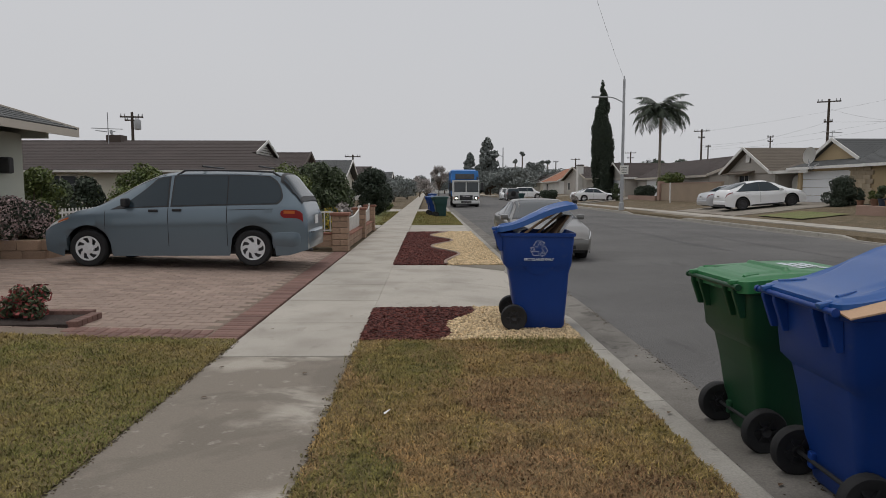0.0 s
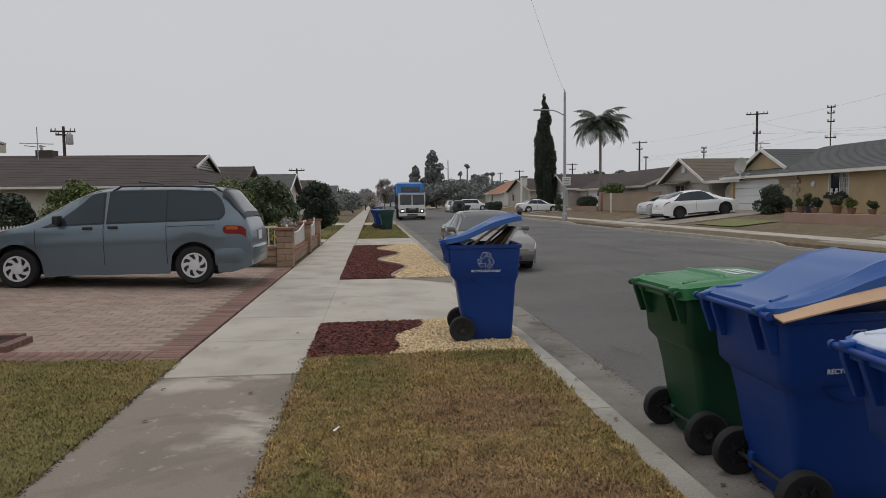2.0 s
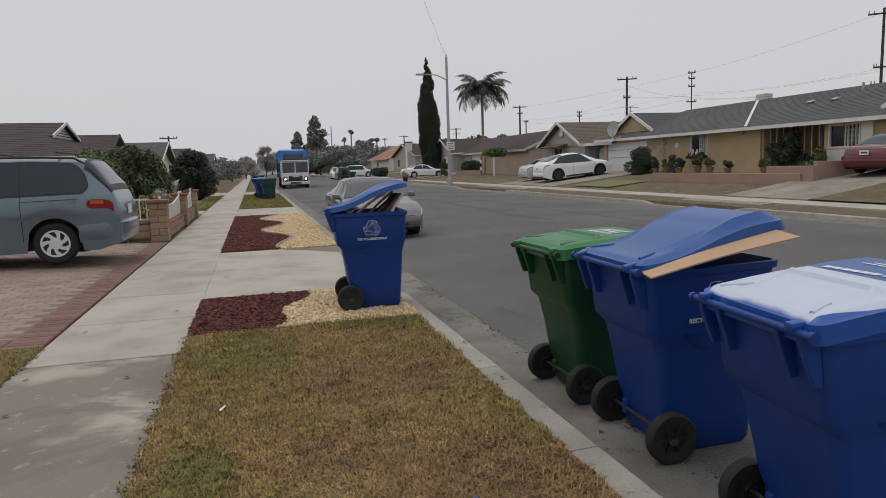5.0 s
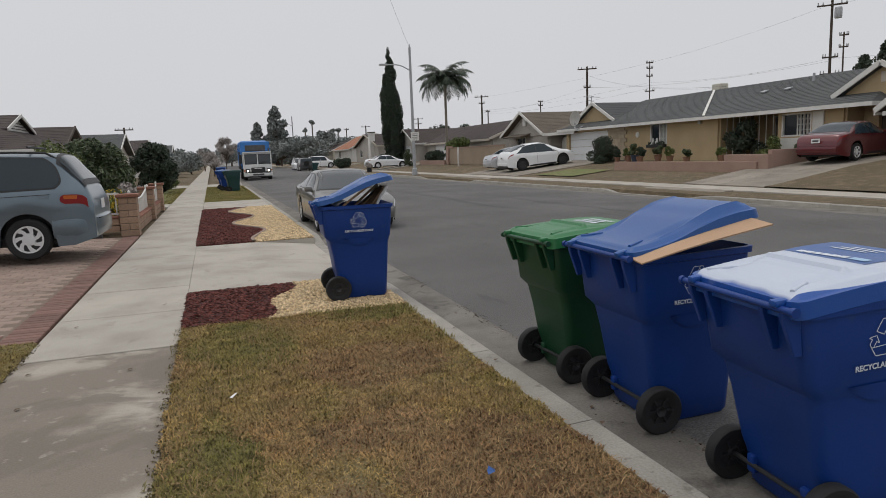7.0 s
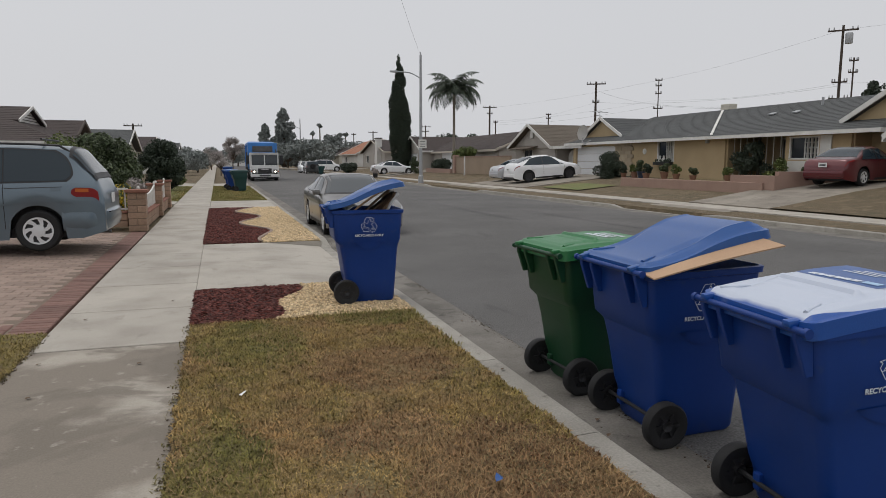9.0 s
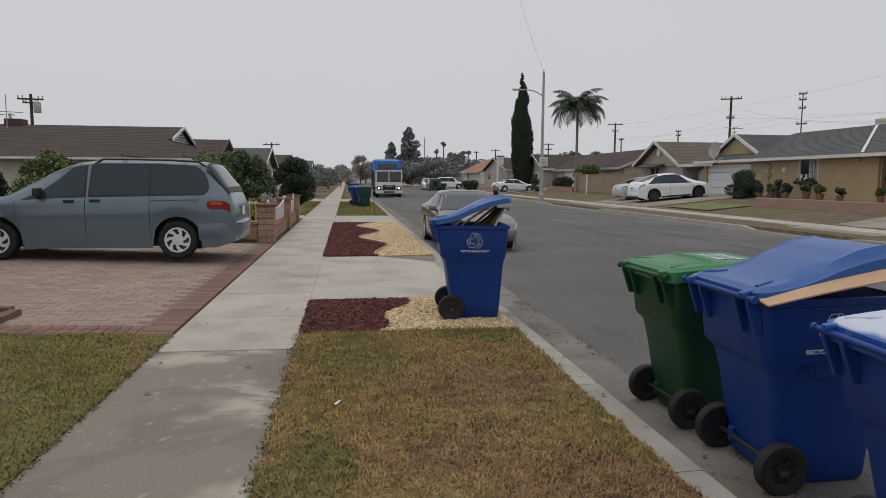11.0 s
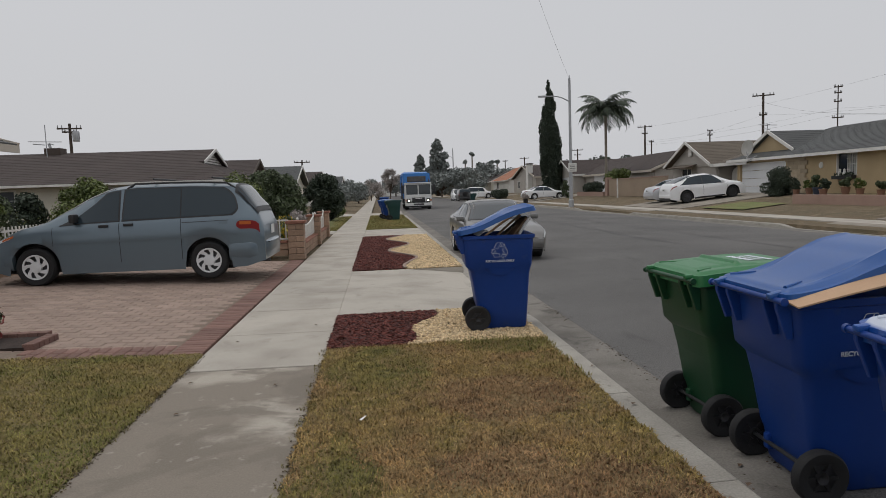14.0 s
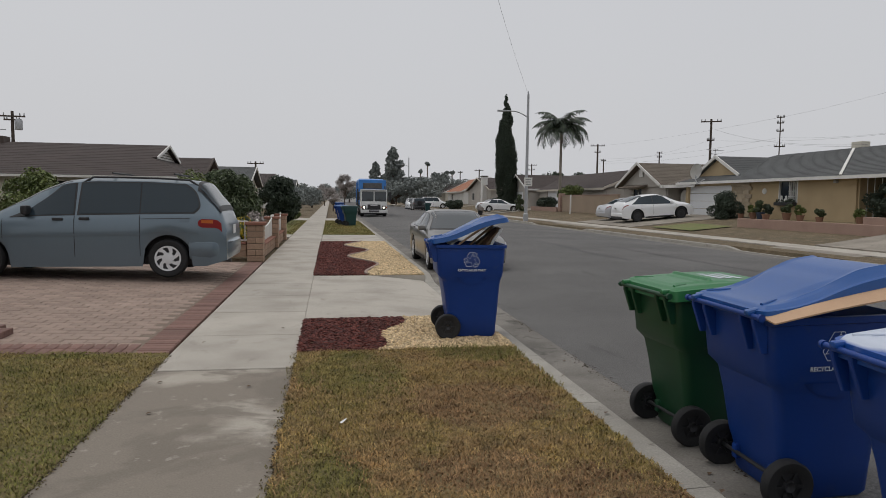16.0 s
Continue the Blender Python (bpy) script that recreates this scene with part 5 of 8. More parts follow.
def sedan(label, m, paint, rim=M_RIM, k=1.0, hgt=1.0, glass=None, lit=None):
    top = [(x * k, z * hgt) for x, z in SEDAN_TOP]
    sh = [(x * k, z * hgt) for x, z in SEDAN_SH]
    sides = [(a * k, b * k, c, d) for a, b, c, d in SEDAN_SIDES]
    root, at, patch, _ = car("sedan", label, m, paint, 4.77 * k, 1.78, top, sh, (0.92 * k, 3.62 * k), 0.315, (1.30 * k, 2.2 * k, 3.1 * k, 4.02 * k), rim, 0.70, sides, group="parked cars", spokes=6, swirl=0.1, glass=glass)
    sedan_details(root, at, patch, 4.77 * k, 1.78, seam_x=(1.30 * k, 2.66 * k), handles=(2.42 * k, 3.45 * k), paint=paint, mirror_x=1.62 * k, z_plate=0.8 * hgt)
    return root


# grey-beige sedan at the kerb, nose towards the walker
sedan_a = sedan("grey-beige sedan parked at the kerb, facing the bins", pose(2.77, 14.25, -0.125, 0, 0, 90), M_SEDAN, M_RIM, 1.0, 0.965)
# red saloon in the far driveway, tail to the street
Z_WHITE = lot_z(21) + 0.02
sedan("dark red saloon parked in the far driveway", pose(24.5, 19.0, lot_z(22.5) + 0.15, 0, 0, 190) @ Matrix.Rotation(radians(2.0), 4, "Y"), M_RED_CAR, M_RIM, 0.88, 0.98)
sedan("silver saloon parked nose-in beside a white car", pose(22.4, 42.2, Z_WHITE + 0.04, 0, 0, 180) @ Matrix.Rotation(radians(4.5), 4, "Y"), M_SILVER, M_RIM)
sedan("white saloon parked in a driveway down the street", pose(20.1, 70.2, lot_z(18), 0, 0, 180), M_WHITE_CAR, M_RIM, 1.0, 0.98)
# white crossover with a sloping rear
EV_TOP = [(0, 0.60), (0.05, 0.80), (0.4, 0.95), (0.95, 1.06), (1.75, 1.48), (2.35, 1.63), (2.95, 1.63), (3.6, 1.55), (4.3, 1.30), (4.6, 1.20), (4.72, 1.02), (4.75, 0.65)]
EV_SH = [(0, 0.58), (0.05, 0.74), (0.4, 0.86), (0.95, 0.95), (2.4, 0.99), (3.6, 1.05), (4.4, 1.08), (4.70, 0.96), (4.75, 0.62)]
root, at, patch, _ = car("crossover", "glossy white electric crossover with black wheels in the far driveway", pose(22.1, 39.0, Z_WHITE + 0.04, 0, 0, 180) @ Matrix.Rotation(radians(4.5), 4, "Y"), M_WHITE_CAR, 4.75, 1.92, EV_TOP, EV_SH, (0.90, 3.79), 0.355,
                         (1.02, 2.2, 3.4, 4.45), M_RIM_DARK, 0.68, [(1.55, 2.72, (-0.25, 0.5), (0, 0)), (2.76, 3.95, (0, 0), (0.2, -0.42))], group="parked cars", spokes=9, swirl=0.2)
sedan_details(root, at, patch, 4.75, 1.92, seam_x=(1.25, 2.74), handles=(2.5, 3.5), paint=M_WHITE_CAR, mirror_x=1.55, z_plate=0.85)
part("diffuser", bx(4.74, 0, 0.30, 0.12, 1.5, 0.16, bevel=0.03), M_BLACK, root)
for s in (-1, 1):
    patch("sill", 1.40, 3.30, 0.0, 0.16, s, 0.006, M_BLACK, root, nx=10, nv=2)
# vehicles far down the street
SUV_TOP = [(0, 0.65), (0.06, 0.95), (0.9, 1.10), (1.4, 1.62), (1.7, 1.76), (3.6, 1.76), (4.05, 1.70), (4.25, 1.15), (4.3, 0.7)]
SUV_SH = [(0, 0.62), (0.06, 0.88), (0.9, 1.02), (2.0, 1.08), (4.0, 1.08), (4.25, 1.0), (4.3, 0.66)]
for label, m, paint in (("black off-roader with a spare wheel, parked down the street", pose(12.0, 92, -0.1, 0, 0, 90), M_DARK_CAR), ("white estate car parked down the street", pose(17.6, 101.6, 0.1, 0, 0, 180), M_WHITE_CAR), ("white car parked behind the off-roader", pose(12.0, 98.5, -0.1, 0, 0, 90), M_WHITE_CAR)):
    root, at, patch, _ = car("suv", label, m @ Matrix.Rotation(math.pi, 4, "Z") @ Matrix.Translation((-4.3, 0, 0)) if paint is M_DARK_CAR else m, paint, 4.3, 1.84, SUV_TOP, SUV_SH, (0.85, 3.4), 0.37, (0.95, 1.6, 3.95, 4.22), M_RIM, 0.78, [(1.45, 2.35, (-0.1, 0.25), (0, 0)), (2.42, 3.2, (0, 0), (0, 0)), (3.26, 3.95, (0, 0), (0, -0.1))], group="parked cars", glass=M_GLASS)
    sedan_details(root, at, patch, 4.3, 1.84, seam_x=(2.38,), handles=(2.2,), paint=paint, mirror_x=1.4, z_plate=0.9)
    if paint is M_DARK_CAR:
        part("spare_wheel", lathe(bmesh.new(), [(0.02, 4.50), (0.2, 4.51), (0.34, 4.48), (0.36, 4.40), (0.30, 4.32)], 20, "x", Matrix.Translation((0, 0, 1.05))), M_RUBBER, root, smooth=True)


# ---- refuse truck: white cab, blue hopper body, nose towards the walker ----
def refuse_truck(m):
    """Front towards -y, centre line at x = 0, front bumper at y = 0."""
    root = thing("refuse_truck", "white-cabbed refuse truck with a blue hopper body and lit headlights", "garbage truck", "", m)
    cab = bmesh.new()
    # cab shell: sides, roof, front pillars
    box(cab, 0, 1.05, 2.32, 2.30, 2.0, 0.10, 0.04)
    box(cab, 0, 0.10, 1.02, 2.30, 0.12, 0.62, 0.03)
    box(cab, 0, 2.0, 1.35, 2.30, 0.10, 1.9)
    for s in (-1, 1):
        box(cab, s * 1.10, 1.05, 0.92, 0.08, 2.0, 0.85, 0.02)
        box(cab, s * 1.10, 0.12, 1.80, 0.10, 0.14, 1.0, 0.03)
        box(cab, s * 1.10, 1.75, 1.80, 0.08, 0.6, 1.0, 0.02)
    box(cab, 0, 0.10, 1.80, 0.09, 0.08, 0.98, 0.02)
    box(cab, 0, 0.08, 2.24, 2.2, 0.10, 0.10, 0.02)
    cab_ob = part("cab", cab, M_TRUCK_WHITE, root, "boxy white cab", smooth=True)
    for s in (-1, 1):
        part("windscreen", bx(s * 0.55, 0.11, 1.77, 1.0, 0.02, 0.92), M_GLASS_CLEAR, root)
        part("side_glass", bx(s * 1.10, 0.82, 1.80, 0.02, 1.25, 0.8), M_GLASS, root)
        part("wiper", rod(bmesh.new(), (s * 0.12, 0.06, 1.34), (s * 0.62, 0.07, 1.60), 0.014), M_BLACK, root)
        lamp = part("headlight", lathe(bmesh.new(), [(0.001, -0.02), (0.07, -0.015), (0.085, 0.02)], 16, "y", Matrix.Translation((s * 0.86, 0.0, 0.80))), M_BEAM, root, "lit headlight", smooth=True)
        part("lamp_surround", bx(s * 0.86, 0.035, 0.80, 0.32, 0.04, 0.34, bevel=0.01), M_STEEL, root)
        part("turn_signal", bx(s * 1.09, 0.05, 0.82, 0.10, 0.08, 0.12, bevel=0.01), M_AMBER, root)
        part("mirror_arm", rod(bmesh.new(), (s * 1.12, 0.15, 2.15), (s * 1.38, 0.0, 2.05), 0.018), M_BLACK, root)
        part("mirror", bx(s * 1.38, 0.0, 1.80, 0.24, 0.12, 0.72, bevel=0.04), M_BLACK, root)
        for k, (yy, w) in enumerate(((1.15, 0.32), (5.4, 0.55), (6.75, 0.55))):
            wh = part("wheel", lathe(bmesh.new(), [(0.30, -w / 2), (0.46, -w / 2), (0.50, -w / 3), (0.50, w / 3), (0.46, w / 2), (0.30, w / 2)], 24, "x", Matrix.Translation((s * (1.08 - w / 2 + 0.08), yy, 0.50))), M_RUBBER, root, smooth=True)
            part("rim", lathe(bmesh.new(), [(0.31, s * (w / 2 - 0.02)), (0.24, s * (w / 2 - 0.10)), (0.12, s * (w / 2 - 0.10)), (0.10, s * w / 2), (0.001, s * w / 2)], 20, "x", Matrix.Translation((s * (1.08 - w / 2 + 0.08), yy, 0.50))), M_TRUCK_WHITE, wh, smooth=True)
        part("wheel_guard", bx(s * 1.06, 1.15, 1.03, 0.22, 1.3, 0.05, bevel=0.02), M_TRUCK_WHITE, root)
    part("grille", bx(0, 0.025, 0.86, 1.12, 0.05, 0.40, bevel=0.015), M_BLACK, root)
    for k in range(4):
        part("grille_bar", bx(0, -0.004, 0.73 + 0.09 * k, 1.06, 0.02, 0.018), M_STEEL, root)
    part("maker_mark", bx(0, -0.012, 0.98, 0.62, 0.02, 0.07, bevel=0.005), M_CHROME, root, "plain bright maker's mark")
    part("bumper", bx(0, -0.06, 0.47, 2.34, 0.18, 0.26, bevel=0.03), M_TRUCK_WHITE, root, smooth=True)
    part("bumper_skirt", bx(0, -0.02, 0.30, 2.1, 0.12, 0.14, bevel=0.02), M_BLACK, root)
    part("roof_visor", bx(0, -0.02, 2.33, 2.2, 0.16, 0.06, bevel=0.02), M_TRUCK_WHITE, root)
    part("hopper_mouth", bx(0, 2.38, 2.72, 1.7, 0.06, 0.5, bevel=0.05), M_STEEL, root, "dark hopper opening above the cab")
    part("bumper_plate", bx(0, -0.155, 0.47, 0.9, 0.01, 0.16), M_STEEL, root)
    part("chassis", bx(0, 4.6, 0.72, 0.9, 7.6, 0.22), M_STEEL, root)
    # blue body
    part("front_wall", bx(0, 2.45, 2.1, 2.36, 0.10, 2.3, bevel=0.02), M_TRUCK_BLUE, root)
    body = bmesh.new()
    loft(body, [[(-1.19, yy, 0.95), (1.19, yy, 0.95), (1.22, yy, 1.4), (1.22, yy, zt), (1.05, yy, zt + 0.12), (-1.05, yy, zt + 0.12), (-1.22, yy, zt), (-1.22, yy, 1.4)] for yy, zt in ((3.6, 3.15), (4.6, 3.30), (8.2, 3.30), (8.9, 2.6))], True, True)
    part("body", body, M_TRUCK_BLUE, root, "blue steel refuse body")
    for s in (-1, 1):
        hop = bmesh.new()
        loft(hop, [[(s * 1.16, yy, 1.0), (s * 1.24, yy, 1.0), (s * 1.24, yy, zt), (s * 1.16, yy, zt)] for yy, zt in ((2.35, 2.55), (2.6, 3.2), (3.7, 3.25))], True, True)
        part("hopper_side", hop, M_TRUCK_BLUE, root)
        for k in range(5):
            part("body_rib", bx(s * 1.235, 4.2 + 0.95 * k, 2.1, 0.05, 0.12, 2.0, bevel=0.015), M_TRUCK_BLUE, root)
    part("hopper_floor", bx(0, 3.0, 2.2, 2.3, 1.3, 0.1), M_STEEL, root)
    part("packer_cover", bx(0, 2.75, 2.78, 1.6, 0.5, 0.35, bevel=0.06), M_STEEL, root)
    part("hopper_cross_beam", bx(0, 2.55, 3.14, 2.46, 0.12, 0.22, bevel=0.02), M_TRUCK_BLUE, root)
    # side loading arm, folded
    part("lift_arm", bx(-1.33, 2.9, 1.7, 0.12, 0.25, 1.5, bevel=0.03), M_STEEL, root)
    part("gripper", bx(-1.36, 2.5, 1.1, 0.2, 0.7, 0.25, bevel=0.05), M_STEEL, root)
    part("exhaust_stack", rod(bmesh.new(), (1.12, 2.25, 1.2), (1.12, 2.25, 2.7), 0.06), M_STEEL, root)
    part("step", bx(-1.12, 0.4, 0.55, 0.2, 0.5, 0.04), M_STEEL, root)
    return root


refuse_truck(pose(3.42, 58.0, -0.08))
for x, yy, bmat, lmat, lab, rz in ((0.72, 36.6, M_BIN_DARK, M_BIN_DARK, "dark green bin at the kerb of the next lawn", 8), (0.42, 38.1, M_BIN_BLUE, M_BIN_LID, "blue bin at the kerb of the next lawn", 2), (0.35, 40.0, M_BIN_BLUE, M_BIN_LID, "blue bin behind a dark green one", -6),
                                   (12.2, 108, M_BIN_BLUE, M_BIN_LID, "blue bin at the far kerb", 190), (12.6, 88.5, M_BIN_DARK, M_BIN_DARK, "dark bin at the far kerb", 180), (0.5, 62.0, M_BIN_BLUE, M_BIN_LID, "blue bin further down the parkway", 0)):
    wheeled_bin(lab, pose(x, yy, 0.0 if x < 5 else -0.1, 0, 0, rz), bmat, lmat, 0, False, "")


def leaf_mesh(name, centres, radii, n, size, material, squash=0.85, seed=1, hollow=0.55, droop=0.0, slim=0.45):
    """Leaves scattered over clumps, denser near their skins."""
    r = np.random.default_rng(seed)
    centres, radii = np.array(centres, float), np.array(radii, float)
    w = radii**2
    pick = r.choice(len(centres), n, p=w / w.sum())
    d = r.normal(size=(n, 3))
    d /= np.linalg.norm(d, axis=1)[:, None]
    rad = radii[pick] * (hollow + (1 - hollow) * r.random(n) ** 0.6) * r.uniform(0.85, 1.12, n)
    p = centres[pick] + d * rad[:, None] * [1, 1, squash]
    a = r.normal(size=(n, 3))
    a -= (a * d).sum(1)[:, None] * d * 0.6
    a[:, 2] -= droop
    a /= np.linalg.norm(a, axis=1)[:, None]
    b = np.cross(a, r.normal(size=(n, 3)))
    b /= np.linalg.norm(b, axis=1)[:, None]
    s = (size * r.uniform(0.6, 1.4, n))[:, None]
    v = np.stack([p - a * s, p + b * s * slim - a * s * 0.1, p + a * s, p - b * s * slim + a * s * 0.1], 1).reshape(-1, 3)
    me = bpy.data.meshes.new(name)
    me.vertices.add(4 * n)
    me.vertices.foreach_set("co", v.ravel())
    me.loops.add(4 * n)
    me.loops.foreach_set("vertex_index", np.arange(4 * n))
    me.polygons.add(n)
    me.polygons.foreach_set("loop_start", np.arange(n) * 4)
    me.update(calc_edges=True)
    me.materials.append(material)
    return me


# ---- houses ----
def wall_panel(bm, p, q, z0, z1, thick, holes):
    """A wall from p to q (plan), with holes (u0, u1, v0, v1) in metres along it and above z0."""
    p, q = Vector((*p, 0)), Vector((*q, 0))
    L = (q - p).length
    d = (q - p) / L
    nrm = Vector((-d.y, d.x, 0)) * thick / 2
    us = sorted({0, L, *[h[0] for h in holes], *[h[1] for h in holes]})
    vs_ = sorted({0, z1 - z0, *[h[2] for h in holes], *[h[3] for h in holes]})
    for ua, ub in zip(us, us[1:]):
        for va, vb in zip(vs_, vs_[1:]):
            um, vm = (ua + ub) / 2, (va + vb) / 2
            if any(h[0] < um < h[1] and h[2] < vm < h[3] for h in holes):
                continue
            c = [p + d * u + nrm * s + Vector((0, 0, z0 + v)) for v in (va, vb) for u, s in ((ua, -1), (ub, -1), (ub, 1), (ua, 1))]
            w = [bm.verts.new(x) for x in c]
            for f in ((0, 1, 2, 3), (4, 5, 6, 7), (0, 1, 5, 4), (1, 2, 6, 5), (2, 3, 7, 6), (3, 0, 4, 7)):
                bm.faces.new([w[k] for k in f])
    bmesh.ops.remove_doubles(bm, verts=bm.verts, dist=1e-4)
    return d, nrm


def house_window(parent, p, d, u0, u1, z0, z1, frame_mat=None, mullions=1, grid=False, name="window"):
    """A window with frame, sill, mullions and panes, in a wall that starts at p and runs along d."""
    frame_mat = frame_mat or M_TRIM
    p, d = Vector((*p, 0)), Vector((*d[:2], 0))
    rot = Matrix.Rotation(math.atan2(d.y, d.x), 4, "Z")
    c = p + d * (u0 + u1) / 2
    w, h, zc = u1 - u0, z1 - z0, (z0 + z1) / 2
    bm = bmesh.new()
    for dx, dz, sx, sz in ((0, h / 2, w + 0.12, 0.07), (0, -h / 2, w + 0.12, 0.07), (-w / 2, 0, 0.07, h), (w / 2, 0, 0.07, h)):
        o = rot @ Vector((dx, 0, 0))
        box(bm, c.x + o.x, c.y + o.y, zc + dz, sx, 0.22, sz, rot=rot)
    win = part(name, bm, frame_mat, parent, "white framed window")
    n = mullions + 1
    for k in range(n):
        o = rot @ Vector((-w / 2 + w * (k + 0.5) / n, 0, 0))
        part("pane", bx(c.x + o.x, c.y + o.y, zc, w / n - 0.05, 0.02, h - 0.05, rot=rot), M_WINDOW, win)
        if k:
            o = rot @ Vector((-w / 2 + w * k / n, 0, 0))
            part("mullion", bx(c.x + o.x, c.y + o.y, zc, 0.05, 0.08, h - 0.04, rot=rot), frame_mat, win)
    if grid:
        half = w / 2
        for k in range(1, 4):
            o = rot @ Vector((w / 4 - half / 2 + half * k / 4, -0.04, 0))
            part("glazing_bar", bx(c.x + o.x, c.y + o.y, zc, 0.03, 0.12, h - 0.06, rot=rot), frame_mat, win)
        for k in range(1, 4):
            o = rot @ Vector((w / 4, -0.04, 0))
            part("glazing_bar", bx(c.x + o.x, c.y + o.y, zc - h / 2 + h * k / 4, half - 0.04, 0.12, 0.03, rot=rot), frame_mat, win)
    return win


def roof_slope(parent, a, b, c, d_, material, thick=0.12, courses=None, label="shingled roof"):
    """A slope with eave a-b and ridge d_-c, in stepped shingle courses."""
    a, b, c, d_ = map(Vector, (a, b, c, d_))
    n = courses or max(4, int((d_ - a).length / 0.28))
    nrm = (b - a).cross(d_ - a).normalized()
    if nrm.z < 0:
        nrm = -nrm
    vs_, fs_ = [a - nrm * thick, b - nrm * thick], []
    for i in range(n + 1):
        p, q = a.lerp(d_, i / n), b.lerp(c, i / n)
        vs_ += [p - nrm * 0.002, q - nrm * 0.002, p + nrm * 0.007, q + nrm * 0.007]
    for r in range(2 * n + 2):
        fs_.append((2 * r, 2 * r + 1, 2 * r + 3, 2 * r + 2))
    k = len(vs_)
    vs_ += [d_ - nrm * thick, c - nrm * thick]
    fs_ += [(k - 2, k - 1, k + 1, k), (0, k, k + 1, 1), (0, 2, k - 2, k), (1, k + 1, k - 1, 3)]
    return part("roof", raw("roof", vs_, fs_, material), material, parent, label)


def board(parent, p, q, w, h, material, name="fascia", label=""):
    """A straight board between two points, h deep downwards."""
    p, q = Vector(p), Vector(q)
    d = q - p
    rot = d.to_track_quat("X", "Z").to_matrix().to_4x4()
    c = (p + q) / 2
    return part(name, bx(c.x, c.y, c.z, d.length, w, h, rot=rot), material, parent, label)


def gabled(parent, axis, e0, e1, s0, s1, z_eave, z_ridge, roof, trim, over=0.35, gable_mat=None, fascia_h=0.2, closed=(True, True)):
    """A gable roof. axis: the ridge's direction; e0..e1 along it, s0..s1 across it (eave lines)."""
    mid = (s0 + s1) / 2
    P = (lambda u, v, z: (u, v, z)) if axis == "x" else (lambda u, v, z: (v, u, z))
    for s in (s0, s1):
        roof_slope(parent, P(e0, s, z_eave), P(e1, s, z_eave), P(e1, mid, z_ridge), P(e0, mid, z_ridge), roof)
        board(parent, P(e0, s, z_eave - 0.10), P(e1, s, z_eave - 0.10), 0.05, fascia_h, trim)
        for e in (e0, e1):
            board(parent, P(e, s, z_eave - 0.04), P(e, mid, z_ridge - 0.04), 0.06, fascia_h, trim, "barge_board")
    for e, sgn, on in ((e0, 1, closed[0]), (e1, -1, closed[1])):
        if on and gable_mat:
            u = e + sgn * over
            k = over * (z_ridge - z_eave) / abs(mid - s0)
            bm = bmesh.new()
            f = [bm.verts.new(P(u + o, v, z)) for o in (0, sgn * 0.12) for v, z in ((s0 + over, z_eave + k - 0.35), (s1 - over, z_eave + k - 0.35), (s1 - over, z_eave + k - 0.16), (mid, z_ridge - 0.16), (s0 + over, z_eave + k - 0.16))]
            for fc in ((0, 1, 2, 3, 4), (9, 8, 7, 6, 5), (0, 1, 6, 5), (1, 2, 7, 6), (2, 3, 8, 7), (3, 4, 9, 8), (4, 0, 5, 9)):
                bm.faces.new([f[i] for i in fc])
            part("gable_wall", bm, gable_mat, parent)


# tan house across the street
Z2 = 0.60
h = thing("house", "tan stucco bungalow with a grey shingle roof and white trim", "house", "houses")
WX = 24.1
bm = bmesh.new()
d, _ = wall_panel(bm, (WX, 42.6), (WX, 27.4), Z2 - 0.6, 2.85, 0.2, [(0.35, 5.35, 0.6, 2.62), (9.75, 11.2, 1.62, 2.75)])
part("wall", bm, M_STUCCO_TAN, h)
house_window(h, (WX, 42.6), d, 9.75, 11.2, 1.62, 2.75, grid=True)
# stone veneer pier beside the garage
for k in range(9):
    for j in range(3):
        part("stone", bx(WX - 0.13, 36.95 - 0.62 * j - (0.2 if k % 2 else 0), Z2 + 0.12 + 0.24 * k, 0.09, 0.60, 0.232, bevel=0.015), M_STONE, h)
bm = bmesh.new()
for k in range(4):
    box(bm, WX + 0.06, 39.75, Z2 + 0.27 + 0.5 * k, 0.05, 4.98, 0.48, 0.012)
part("garage_door", bm, M_GARAGE, h, "white sectional garage door")
box_ = part("window_box", bx(WX - 0.28, 32.1, 1.5, 0.28, 1.5, 0.18, bevel=0.02), M_BLACK, h, "dark window box")
part("box_plants", leaf_mesh("box_plants", [(WX - 0.28, 31.6 + 0.2 * k, 1.62) for k in range(6)], [0.16] * 6, 500, 0.05, M_LEAF_DARK, 0.9, 401), None, box_)
for yy_ in (32.35, 32.0):
    part("white_ornament", lathe(bmesh.new(), [(0.001, 0.0), (0.09, 0.0), (0.10, 0.12), (0.05, 0.22), (0.065, 0.30), (0.001, 0.36)], 10, "z", Matrix.Translation((WX - 0.3, yy_, 1.6))), M_TRIM, box_, "white plaster ornament", smooth=True)
# recessed porch, security door, bay to the south
bm = bmesh.new()
d2, _ = wall_panel(bm, (26.2, 27.4), (26.2, 23.6), Z2 - 0.6, 2.85, 0.2, [(1.6, 2.9, 1.3, 2.7)])
wall_panel(bm, (WX, 27.4), (26.2, 27.4), Z2 - 0.6, 2.85, 0.2, [])
wall_panel(bm, (26.2, 23.6), (WX, 23.6), Z2 - 0.6, 2.85, 0.2, [])
part("porch_wall", bm, M_STUCCO_TAN, h)
house_window(h, (26.2, 27.4), d2, 1.6, 2.9, 1.3, 2.7)
bm = bmesh.new()
d3, _ = wall_panel(bm, (WX, 23.6), (WX, 20.3), Z2 - 0.6, 2.85, 0.2, [(0.25, 1.75, 1.72 - Z2 + 0.6, 2.66 - Z2 + 0.6)])
